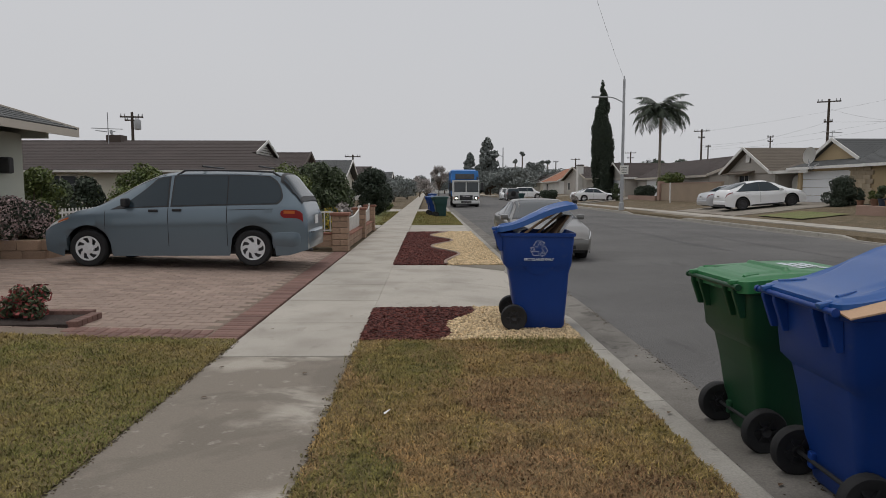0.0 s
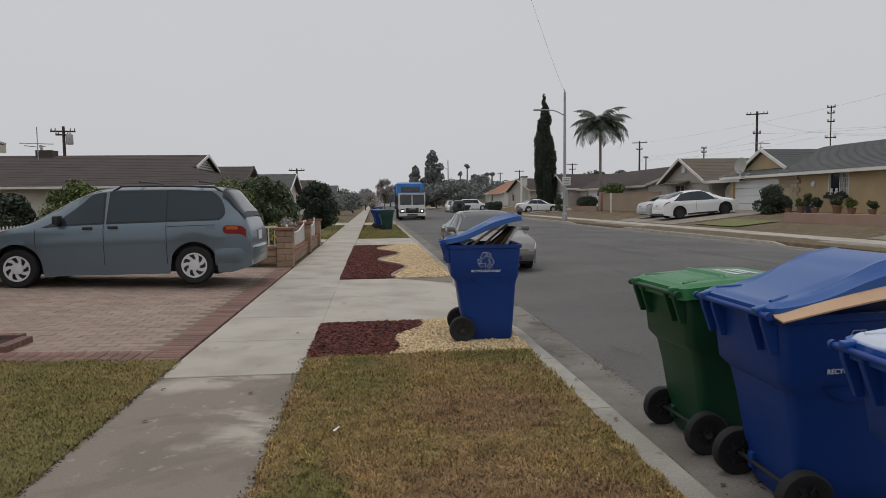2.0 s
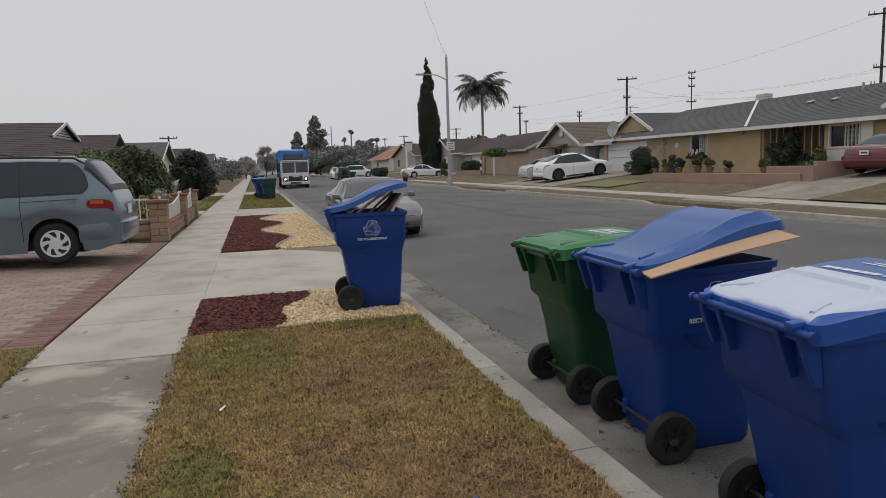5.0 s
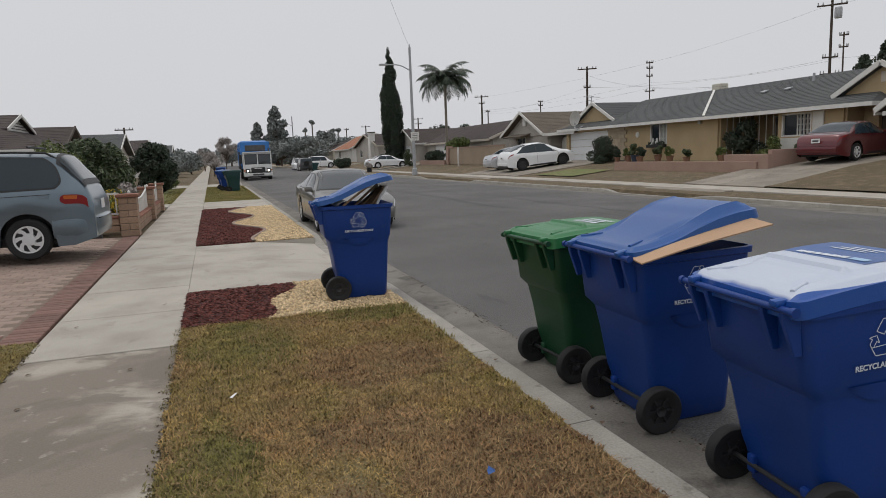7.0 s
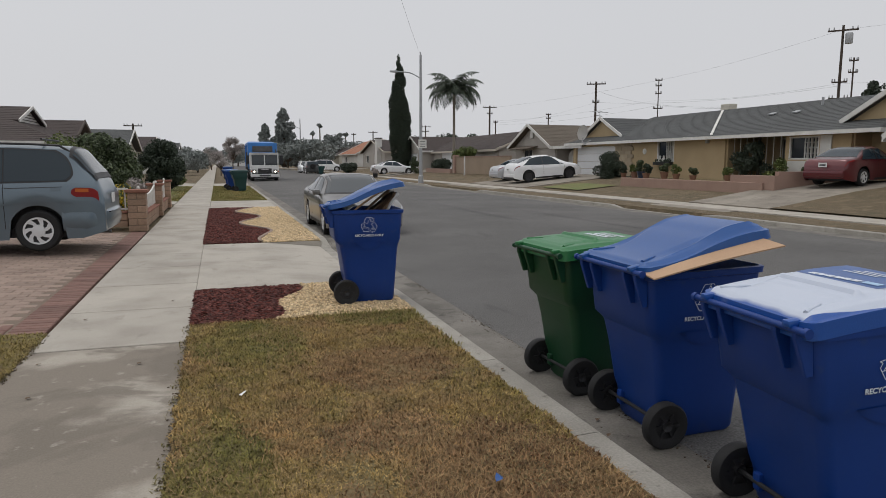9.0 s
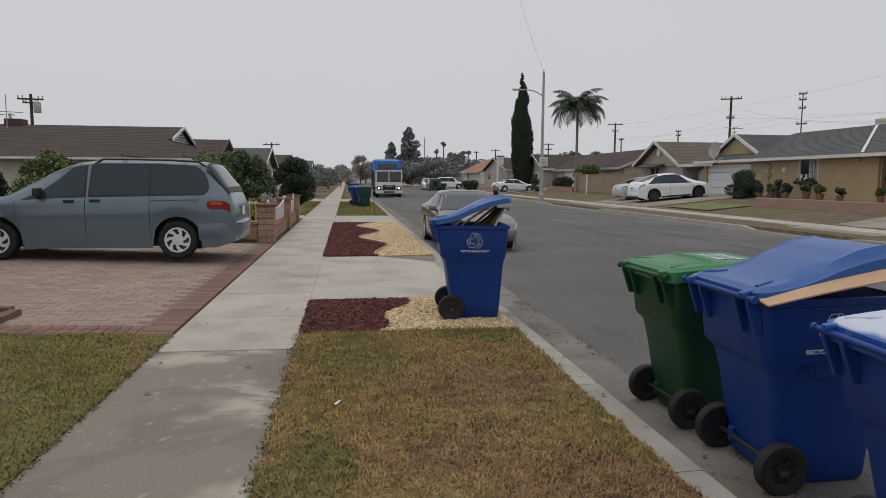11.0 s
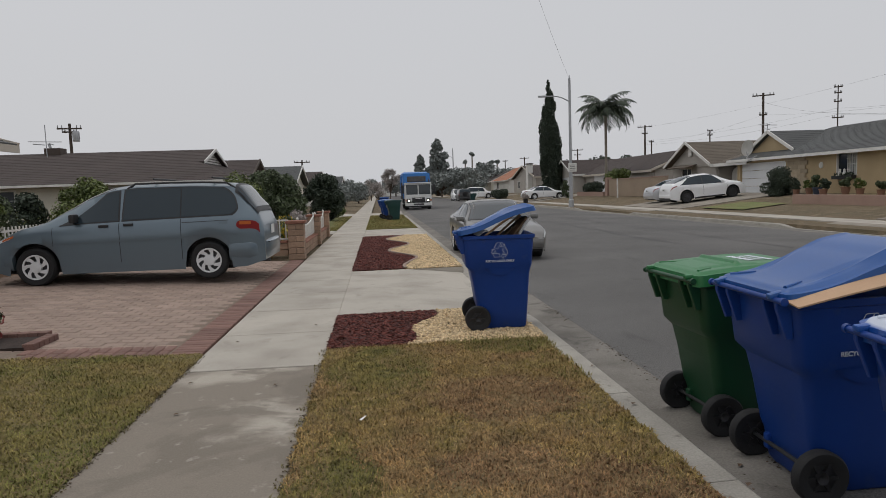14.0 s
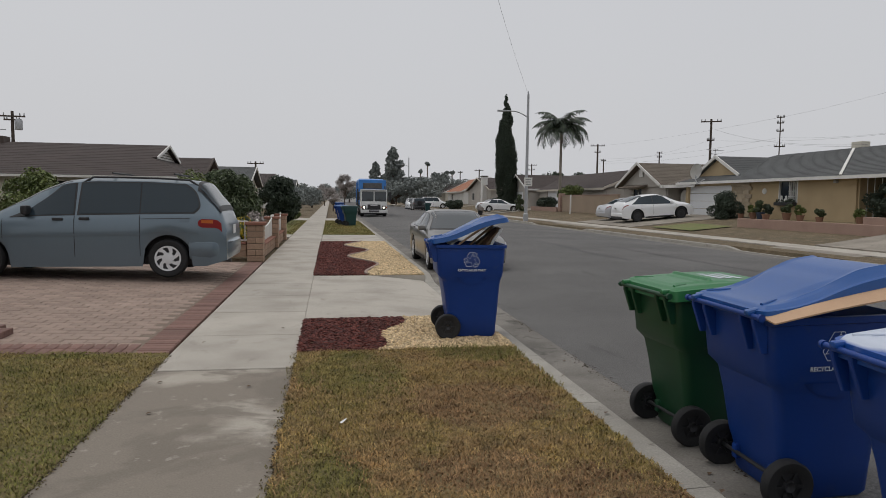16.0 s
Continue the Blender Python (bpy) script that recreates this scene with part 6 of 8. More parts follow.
wall_panel(bm, (WX, 20.3), (WX + 10, 20.3), Z2 - 0.6, 2.85, 0.2, [])
wall_panel(bm, (WX + 10, 42.6), (WX, 42.6), Z2 - 0.6, 2.85, 0.2, [])
wall_panel(bm, (WX + 10, 20.3), (WX + 10, 42.6), Z2 - 0.6, 2.85, 0.2, [])
part("side_wall", bm, M_STUCCO_TAN, h)
house_window(h, (WX, 23.6), d3, 0.25, 1.75, 1.72, 2.66, grid=True)
bm = bmesh.new()
d4, _ = wall_panel(bm, (WX + 1.0, 20.3), (WX + 1.0, 17.4), Z2 - 0.6, 2.85, 0.2, [(0.75, 1.65, 0.75, 2.72)])
part("end_wall", bm, M_STUCCO_TAN, h)
part("side_door", bx(WX + 1.08, 19.1, 1.73, 0.05, 0.88, 1.95, bevel=0.01), M_DARK_TRIM, h, "dark brown side door")
part("shutter", bx(WX - 0.14, 21.45, 2.19, 0.05, 0.55, 1.05, bevel=0.01), M_TRIM, h, "white shutter")
part("panel_below", bx(WX - 0.13, 22.6, 1.25, 0.05, 1.6, 0.75, bevel=0.01), M_TRIM, h, "white panel under the window")
gate = part("security_door", bx(24.75, 28.2, 1.72, 0.05, 0.95, 2.0), M_TRIM, h, "white security door with bars")
for k in range(8):
    part("door_bar", rod(bmesh.new(), (24.7, 27.78 + 0.12 * k, 0.8), (24.7, 27.78 + 0.12 * k, 2.7), 0.012), M_STEEL, gate)
for k in range(9):
    part("porch_bar", rod(bmesh.new(), (24.4, 27.2 - 0.42 * k, 0.7), (24.4, 27.2 - 0.42 * k, 2.75), 0.02), M_TRIM, h)
for yy in (27.35, 25.4, 23.7):
    part("porch_post", bx(24.25, yy, 1.75, 0.1, 0.1, 2.3), M_DARK_TRIM, h)
ex, rxx = 23.5, 29.0
roof_slope(h, (ex, 43.0, 2.87), (ex, 18.7, 2.87), (rxx, 21.5, 4.72), (rxx, 40.0, 4.72), M_ROOF_GREY)
roof_slope(h, (34.5, 43.0, 2.87), (34.5, 18.7, 2.87), (rxx, 21.5, 4.72), (rxx, 40.0, 4.72), M_ROOF_GREY)
roof_slope(h, (ex, 43.0, 2.87), (34.5, 43.0, 2.87), (rxx + 0.05, 40.0, 4.72), (rxx - 0.05, 40.0, 4.72), M_ROOF_GREY)
roof_slope(h, (ex, 18.7, 2.87), (34.5, 18.7, 2.87), (rxx + 0.05, 21.5, 4.72), (rxx - 0.05, 21.5, 4.72), M_ROOF_GREY)
board(h, (ex - 0.02, 43.05, 2.80), (ex - 0.02, 18.65, 2.80), 0.05, 0.16, M_TRIM)
board(h, (ex, 18.68, 2.80), (34.5, 18.68, 2.80), 0.05, 0.16, M_TRIM)
board(h, (ex + 0.02, 27.9, 2.94), (rxx - 0.2, 33.2, 4.70), 0.12, 0.03, M_TRIM, "flashing", "white metal roof flashing")
part("soffit", bx(24.0, 30.85, 2.80, 0.9, 24.2, 0.03), M_TRIM_TAN, h)
for y0, y1, apex in ((37.3, 42.6, 4.55), (17.1, 21.3, 4.42)):
    gx = 24.5
    zb = 3.25
    ym = (y0 + y1) / 2
    for s in (y0, y1):
        roof_slope(h, (gx, s, zb), (rxx + 0.5, s, zb), (rxx + 0.5, ym, apex), (gx, ym, apex), M_ROOF_GREY)
        board(h, (gx - 0.03, s, zb - 0.03), (gx - 0.03, ym, apex - 0.03), 0.06, 0.2, M_TRIM, "barge_board")
    bm = bmesh.new()
    f = [bm.verts.new(v) for v in ((gx + 0.25, y0 + 0.1, zb - 0.1), (gx + 0.25, y1 - 0.1, zb - 0.1), (gx + 0.25, ym, apex - 0.12), (gx + 0.4, y0 + 0.1, zb - 0.1), (gx + 0.4, y1 - 0.1, zb - 0.1), (gx + 0.4, ym, apex - 0.12))]
    for fc in ((0, 1, 2), (5, 4, 3), (0, 1, 4, 3), (1, 2, 5, 4), (2, 0, 3, 5)):
        bm.faces.new([f[i] for i in fc])
    part("gable_wall", bm, M_STUCCO_TAN, h)
part("gable_vent", bx(24.74, 19.2, 3.85, 0.04, 0.28, 0.4, bevel=0.01), M_TRIM_TAN, h)
part("chimney", bx(31.0, 35.2, 4.9, 0.6, 0.8, 0.75, bevel=0.03), M_STUCCO_CREAM, h)
part("roof_vent", rod(bmesh.new(), (28.0, 25.4, 4.3), (28.0, 25.4, 4.75), 0.06), M_GALV, h)
for yy in (27.3, 25.8):
    part("roof_vent_flap", bx(26.8, yy, 4.05, 0.3, 0.35, 0.05, rot=Matrix.Rotation(radians(-18), 4, "Y")), M_GALV, h)
part("porch_light", bx(23.9, 28.6, 2.62, 0.18, 0.18, 0.16, bevel=0.05), M_GALV, h)
part("wall_ornament", lathe(bmesh.new(), [(0.001, -0.04), (0.15, -0.02), (0.18, 0.03)], 12, "x", Matrix.Translation((WX - 0.13, 34.1, 2.2))), M_TRIM, h, "pale plaster wall ornament")
dish = thing("satellite_dish", "large pale satellite dish on a bracket at the eave", "satellite dish")
part("reflector", lathe(bmesh.new(), [(0.001, 0.12), (0.25, 0.09), (0.45, 0.03), (0.52, 0.0)], 24, "y", pose(23.3, 40.2, 3.55, 10, 0, 18)), M_TRIM, dish, smooth=True)
for a, b in (((23.3, 40.4, 3.5), (23.4, 40.3, 2.9)), ((23.3, 40.1, 3.2), (22.9, 39.6, 2.85)), ((23.4, 40.3, 2.9), (22.9, 39.4, 2.75)), ((22.95, 39.4, 2.75), (23.2, 39.0, 3.0))):
    part("bracket_arm", rod(bmesh.new(), a, b, 0.03), M_GALV, dish)

# grey gabled house beyond
h = thing("house", "grey stucco bungalow with a brown roof and white gable boards", "house", "houses")
bm = bmesh.new()
d, _ = wall_panel(bm, (24.0, 52.2), (24.0, 45.2), 0.2, 2.7, 0.2, [(1.6, 3.2, 1.5, 2.35)])
wall_panel(bm, (24.0, 45.2), (34, 45.2), 0.2, 2.7, 0.2, [])
wall_panel(bm, (34, 52.2), (24.0, 52.2), 0.2, 2.7, 0.2, [])
wall_panel(bm, (25.6, 45.2), (25.6, 41.6), 0.2, 2.7, 0.2, [])
part("wall", bm, M_STUCCO_GREY, h)
house_window(h, (24.0, 52.2), d, 1.6, 3.2, 1.7, 2.55)
gabled(h, "x", 23.3, 34.6, 45.0, 52.7, 2.75, 4.55, M_ROOF_TAN, M_TRIM, 0.5, M_STUCCO_GREY)
roof_slope(h, (23.6, 45.2, 2.72), (23.6, 40.8, 2.72), (28.0, 40.8, 4.1), (28.0, 45.2, 4.1), M_ROOF_TAN)
board(h, (23.58, 45.2, 2.64), (23.58, 40.8, 2.64), 0.05, 0.2, M_TRIM)
part("awning", bx(23.4, 49.6, 2.72, 1.0, 3.4, 0.08, rot=Matrix.Rotation(radians(-14), 4, "Y")), M_ROOF_TAN, h, "small tiled awning over the window")
part("gable_ornament", bx(23.72, 48.85, 3.75, 0.08, 0.6, 0.6, bevel=0.05), M_TRIM, h, "white gable vent ornament")
for yy in (44.4, 42.9):
    part("arch_panel", lathe(bmesh.new(), [(0.001, 0), (0.5, 0.0), (0.55, 0.06), (0.45, 0.08)], 20, "x", Matrix.Translation((24.9, yy, 1.9))), M_TRIM, h, "white arched lattice panel")
    part("arch_panel_foot", bx(24.95, yy, 1.2, 0.06, 1.0, 1.3), M_TRIM, h)
bm = bmesh.new()
for a, b in (((28.5, 46.5, 4.3), (28.5, 46.5, 5.6)), ((27.6, 46.2, 5.5), (29.4, 46.8, 5.5)), ((27.9, 46.0, 5.2), (29.0, 47.0, 5.2)), ((28.3, 45.9, 5.5), (28.7, 47.1, 5.5))):
    rod(bm, a, b, 0.025, seg=5)
part("roof_antenna", bm, M_GALV, h)


def simple_house(label, x0, x1, y0, y1, z0, z_eave, z_ridge, axis, wall, roof, trim, wins=(), over=0.5, chim=None, facing=-1, garage=None):
    """A bungalow whose street wall is at x0 (facing -1) or x1 (facing +1)."""
    h = thing("house", label, "house", "houses")
    xf = x0 if facing < 0 else x1
    a, b = ((xf, y1), (xf, y0)) if facing < 0 else ((xf, y0), (xf, y1))
    bm = bmesh.new()
    holes = [(u, u + w, v, v + hh) for u, w, v, hh in wins]
    if garage:
        holes.append((garage[0], garage[0] + 4.6, 0.3, 2.4))
    d, _ = wall_panel(bm, a, b, z0 - 0.3, z_eave, 0.2, holes)
    xb = x1 if facing < 0 else x0
    wall_panel(bm, b, (xb, b[1]), z0 - 0.3, z_eave, 0.2, [])
    wall_panel(bm, (xb, a[1]), a, z0 - 0.3, z_eave, 0.2, [])
    wall_panel(bm, (xb, y0), (xb, y1), z0 - 0.3, z_eave, 0.2, [])
    part("wall", bm, wall, h)
    for u, w, v, hh in wins:
        house_window(h, a, d, u, u + w, z0 - 0.3 + v, z0 - 0.3 + v + hh)
    if garage:
        c = Vector((*a, 0)) + d * (garage[0] + 2.3)
        part("garage_door", bx(c.x - 0.03 * facing, c.y, z0 + 1.05, 0.06, 4.56, 2.08), M_GARAGE, h)
    if axis == "x":
        gabled(h, "x", x0 - over, x1 + over, y0 - over, y1 + over, z_eave, z_ridge, roof, trim, over, wall)
    else:
        gabled(h, "y", y0 - over, y1 + over, x0 - over, x1 + over, z_eave, z_ridge, roof, trim, over, wall)
    if chim:
        c = part("chimney", bx(*chim, bevel=0.03), M_STUCCO_WHITE, h)
        part("chimney_cap", bx(chim[0], chim[1], chim[2] + chim[5] / 2 + 0.08, chim[3] + 0.15, chim[4] + 0.15, 0.16), M_DARK_TRIM, c)
    return h


simple_house("cream bungalow with a dark brown roof and white garage", 24.4, 33, 57, 80, 0.55, 2.75, 4.6, "y", M_STUCCO_GREY, M_ROOF_BROWN, M_TRIM_TAN, ((13.0, 1.6, 1.2, 1.1),), garage=(6.5,))
h = simple_house("cream front wing with a white gable", 23.0, 30, 76.5, 84.5, 0.5, 2.9, 4.7, "x", M_STUCCO_GREY, M_ROOF_BROWN, M_TRIM, (), garage=(1.5,))
simple_house("white bungalow with a tall white chimney", 23.2, 32, 96, 112, 0.5, 3.1, 5.0, "x", M_STUCCO_GREY, M_ROOF_BROWN, M_TRIM_TAN, ((3, 1.8, 1.2, 1.2), (9, 1.8, 1.2, 1.2)), chim=(22.8, 99.0, 2.9, 0.8, 1.2, 4.2))
simple_house("white bungalow with a terracotta tile roof", 23.5, 33, 118, 134, 0.5, 3.0, 5.6, "y", M_STUCCO_WHITE, M_ROOF_RED, M_TRIM, ((4, 2, 1.2, 1.2),))
simple_house("brown roofed bungalow far down the street", 24, 34, 140, 158, 0.5, 3.0, 5.4, "y", M_STUCCO_CREAM, M_ROOF_BROWN, M_TRIM)
simple_house("pale bungalow at the street's far bend", 2, 14, 260, 275, 0.3, 3.2, 6.0, "x", M_STUCCO_WHITE, M_ROOF_GREY, M_TRIM, ())
# house beyond the red saloon
h = simple_house("pinkish bungalow with white barge boards beyond the red saloon", 23.1, 34, 10.0, 17.2, 0.70, 2.50, 5.45, "x", M_STUCCO_PINK, M_ROOF_BROWN, M_TRIM, ((1.5, 1.5, 1.2, 1.1),), 0.6)
for c, size in (((22.98, 15.75, 2.62), (0.06, 0.14, 1.35)), ((22.98, 13.95, 2.62), (0.06, 0.14, 1.35)), ((22.98, 14.85, 1.50), (0.10, 1.95, 0.14)), ((22.98, 14.85, 2.68), (0.06, 1.7, 0.12))):
    part("window_surround", bx(*c, *size, bevel=0.01), M_TRIM, h, "white window surround")
part("eave_bracket", bx(22.8, 17.45, 2.35, 0.5, 0.16, 0.16, bevel=0.02), M_TRIM, h)
part("side_gate", bx(25.6, 18.6, 1.55, 0.06, 1.6, 1.6, bevel=0.02), M_TRIM, h, "white side gate")
# left row
def dutch_gable_house(label, x0, x1, y0, y1, z_eave, z_ridge, x_eave, x_ridge, z_break, wall, roof, trim, wins=(), over=0.7):
    """A bungalow with its ridge along x; towards the street a hip below a small upright gablet."""
    h = thing("house", label, "house", "houses")
    bm = bmesh.new()
    d, _ = wall_panel(bm, (x0, y0), (x1, y0), -0.15, z_eave, 0.2, [(u, u + w, v, v + hh) for u, w, v, hh in wins])
    wall_panel(bm, (x1, y0), (x1, y1), -0.15, z_eave, 0.2, [])
    wall_panel(bm, (x1, y1), (x0, y1), -0.15, z_eave, 0.2, [])
    wall_panel(bm, (x0, y1), (x0, y0), -0.15, z_eave, 0.2, [])
    part("wall", bm, wall, h)
    for u, w, v, hh in wins:
        house_window(h, (x0, y0), d, u, u + w, v - 0.15, v + hh - 0.15)
    ya, yb, mid = y0 - over, y1 + over, (y0 + y1) / 2
    tb = (z_break - z_eave) / (z_ridge - z_eave)
    for ye in (ya, yb):
        yk = blend(ye, mid, tb)
        roof_slope(h, (x0, ye, z_eave), (x_eave, ye, z_eave), (x_ridge, yk, z_break), (x0, yk, z_break), roof, 0.08)
        roof_slope(h, (x0, yk, z_break), (x_ridge + 0.25, yk, z_break), (x_ridge + 0.25, mid, z_ridge), (x0, mid, z_ridge), roof, 0.08)
        board(h, (x0, ye, z_eave - 0.06), (x_eave, ye, z_eave - 0.06), 0.05, 0.10, trim)
        board(h, (x_ridge + 0.27, yk, z_break - 0.03), (x_ridge + 0.27, mid, z_ridge - 0.03), 0.05, 0.13, trim, "barge_board")
    ka, kb = blend(ya, mid, tb), blend(yb, mid, tb)
    roof_slope(h, (x_eave, ya, z_eave), (x_eave, yb, z_eave), (x_ridge, kb, z_break), (x_ridge, ka, z_break), roof, 0.08)
    board(h, (x_eave, ya, z_eave - 0.06), (x_eave, yb, z_eave - 0.06), 0.05, 0.10, trim)
    bm = bmesh.new()
    f = [bm.verts.new((x_ridge + o, yy, z)) for o in (-0.05, 0.05) for yy, z in ((ka, z_break - 0.02), (kb, z_break - 0.02), (mid, z_ridge - 0.05))]
    for fc in ((0, 1, 2), (5, 4, 3), (0, 1, 4, 3), (1, 2, 5, 4), (2, 0, 3, 5)):
        bm.faces.new([f[q] for q in fc])
    part("gable_wall", bm, trim, h, "white louvred gablet")
    for q in range(4):
        zz_ = blend(z_break + 0.08, z_ridge - 0.25, q / 3)
        half = (mid - ka) * (z_ridge - zz_) / (z_ridge - z_break) - 0.08
        part("louvre", bx(x_ridge + 0.075, mid, zz_, 0.04, 2 * half, 0.025), M_DARK_TRIM, h)
    return h


dutch_gable_house("pale bungalow with a long dark brown shingle roof and white gablet", -22, -7.2, 29.6, 39.0, 2.32, 3.95, -6.05, -8.35, 3.25, M_STUCCO_CREAM, M_ROOF_BROWN, M_TRIM, ((5.2, 1.5, 1.05, 1.2), (9.6, 1.3, 1.05, 1.2)))
h = simple_house("brown roofed bungalow, third along the row", -19, -8.95, 45, 52, 0.15, 2.6, 4.15, "x", M_STUCCO_CREAM, M_ROOF_BROWN, M_DARK_TRIM, ((2, 1.5, 1.2, 1.1),), 0.6, facing=1)
simple_house("grey roofed bungalow further along the row", -18, -8.0, 62, 72, 0.15, 2.6, 4.4, "x", M_STUCCO_CREAM, M_ROOF_GREY, M_TRIM, ((2, 1.5, 1.2, 1.1),), 0.6, facing=1)
simple_house("distant bungalow of the near row", -18, -8.0, 84, 98, 0.15, 2.7, 4.6, "x", M_STUCCO_WHITE, M_ROOF_BROWN, M_TRIM, (), 0.6, facing=1)
simple_house("distant white bungalow of the near row", -18, -7.0, 120, 134, 0.15, 2.7, 4.8, "x", M_STUCCO_WHITE, M_ROOF_GREY, M_TRIM, (), 0.6, facing=1)
# near house of the brick driveway: eave corner, pale wall, garage facing the street
h = thing("house", "pale stucco house with a dark shingle roof beside the brick driveway", "house", "houses")
bm = bmesh.new()
dn, _ = wall_panel(bm, (-8.45, 6.4), (-8.45, 14.0), -0.1, 2.62, 0.2, [(1.2, 5.9, 0.25, 2.3)])
wall_panel(bm, (-8.45, 14.0), (-18, 14.0), -0.1, 2.62, 0.2, [])
wall_panel(bm, (-18, 14.0), (-18, 6.4), -0.1, 2.62, 0.2, [])
wall_panel(bm, (-18, 6.4), (-8.45, 6.4), -0.1, 2.62, 0.2, [])
part("wall", bm, M_STUCCO_PALE, h)
part("garage_door", bx(-8.5, 9.95, 1.25, 0.06, 4.6, 2.1), M_GARAGE, h)
gabled(h, "y", 5.6, 14.5, -19, -7.45, 2.76, 4.5, M_ROOF_GREY, M_TRIM_TAN, 0.4, M_STUCCO_PALE, 0.15)
part("wall_lamp", bx(-8.25, 13.3, 1.95, 0.2, 0.18, 0.32, bevel=0.04), M_BLACK, h)
ant = thing("roof_antenna", "thin metal television antenna on a roof", "antenna")
for a, b in (((-15.5, 33, 3.7), (-15.5, 33, 5.2)), ((-16.3, 33, 4.45), (-14.8, 33, 4.40)), ((-15.9, 32.6, 4.3), (-15.7, 33.3, 4.3)), ((-15.2, 32.6, 4.3), (-15.3, 33.3, 4.3))):
    part("antenna_rod", rod(bmesh.new(), a, b, 0.022, seg=5), M_GALV, ant)
chm = thing("chimney", "brown brick chimney with pots", "chimney")
part("stack", bx(-15.7, 34.3, 3.95, 0.75, 0.7, 0.5, bevel=0.02), M_DARK_TRIM, chm)
part("pot", rod(bmesh.new(), (-15.9, 34.3, 4.15), (-15.98, 34.3, 4.45), 0.07), M_GALV, chm)


# ---- garden walls and fences ----
def block_pillar(x, yy, z0, hgt, w=0.38):
    root = thing("block_pillar", "slumpstone block pillar with a red brick cap", "pillar", "garden pillars", pose(x, yy, z0))
    n = 6
    hh = (hgt - 0.07) / n
    for k in range(n):
        if k % 2:
            for s in (-1, 1):
                part("block", bx(s * w / 4, 0, hh * (k + 0.5), w / 2 - 0.012, w - 0.005, hh - 0.012, bevel=0.012), M_BLOCK, root)
        else:
            for s in (-1, 1):
                part("block", bx(0, s * w / 4, hh * (k + 0.5), w - 0.005, w / 2 - 0.012, hh - 0.012, bevel=0.012), M_BLOCK, root)
    part("mortar_core", bx(0, 0, hgt / 2 - 0.05, w - 0.03, w - 0.03, hgt - 0.1), M_SAND, root)
    for s in (-1, 1):
        part("cap_brick", bx(0, s * 0.115, hgt - 0.035, w + 0.08, 0.225, 0.07, bevel=0.018), M_CAP, root)
    return root


PX = -2.07
for yy in (15.95, 20.4, 24.0):
    block_pillar(PX, yy, 0.0, 0.93)


def low_wall(name, x0, y0, x1, y1, z0, hgt, label):
    root = thing(name, label, "garden wall", "garden walls")
    L = math.hypot(x1 - x0, y1 - y0)
    a = math.atan2(y1 - y0, x1 - x0)
    rot = Matrix.Rotation(a, 4, "Z")
    n, rows_ = max(1, round(L / 0.4)), 2
    for r in range(rows_):
        for k in range(n):
            u = (k + 0.5) * L / n
            part("block", bx(x0 + math.cos(a) * u, y0 + math.sin(a) * u, z0 + hgt * 0.42 * (r + 0.5), L / n - 0.012, 0.19, hgt * 0.42 - 0.012, bevel=0.01, rot=rot), M_BLOCK, root)
    for k in range(n):
        u = (k + 0.5) * L / n
        part("cap_brick", bx(x0 + math.cos(a) * u, y0 + math.sin(a) * u, z0 + hgt * 0.92, L / n - 0.01, 0.24, hgt * 0.14, bevel=0.012, rot=rot), M_CAP, root)
    return root


def white_panel(name, x, y0, y1, z0, z1, label):
    """A scalloped white metal panel with pickets and finials between two pillars."""
    root = thing(name, label, "fence panel", "white fence panels")
    n = max(4, round((y1 - y0) / 0.14))
    for k in range(n + 1):
        t = k / n
        zt = z1 - 0.16 * math.sin(math.pi * t)
        yy = blend(y0, y1, t)
        part("picket", bx(x, yy, (z0 + zt) / 2, 0.02, 0.075, zt - z0), M_TRIM, root)
    bm = bmesh.new()
    pts = [(x, blend(y0, y1, k / 12), z1 - 0.16 * math.sin(math.pi * k / 12)) for k in range(13)]
    for a, b in zip(pts, pts[1:]):
        rod(bm, a, b, 0.022, seg=6)
    part("top_rail", bm, M_TRIM, root)
    part("back_panel", bx(x - 0.012, (y0 + y1) / 2, (z0 + z1 - 0.17) / 2 + 0.0, 0.006, y1 - y0, z1 - z0 - 0.19), M_TRIM, root)
    for yy in (y0 + 0.05, y1 - 0.05):
        part("finial", lathe(bmesh.new(), [(0.001, 0.09), (0.03, 0.06), (0.035, 0.03), (0.02, 0.0), (0.025, -0.06)], 10, "z", Matrix.Translation((x, yy, z1 + 0.03))), M_TRIM, root, smooth=True)
    return root


for ya, yb in ((16.15, 20.2), (20.6, 23.8)):
    low_wall("garden_wall", PX, ya, PX, yb, 0.0, 0.36, "low block wall with a brick cap along the pavement")
    white_panel("fence_panel", PX, ya + 0.02, yb - 0.02, 0.38, 0.88, "white metal fence panel with a scalloped top")
low_wall("garden_wall", -7.6, 15.95, PX - 0.2, 15.95, 0.10, 0.36, "low block wall behind the minivan")
fence = thing("white_fence", "white metal picket fence behind the minivan", "fence")
for k in range(38):
    x = -7.5 + 0.14 * k
    part("picket", bx(x, 15.95, 0.72, 0.028, 0.02, 0.5), M_TRIM, fence)
for z in (0.50, 0.94):
    part("rail", bx(-4.9, 15.95, z, 5.3, 0.03, 0.035), M_TRIM, fence)
fence2 = thing("white_fence", "white picket fence beside the flowering bush", "fence")
for k in range(14):
    part("picket", bx(-7.55, 13.9 + 0.14 * k, 0.66, 0.02, 0.035, 0.85), M_TRIM, fence2)
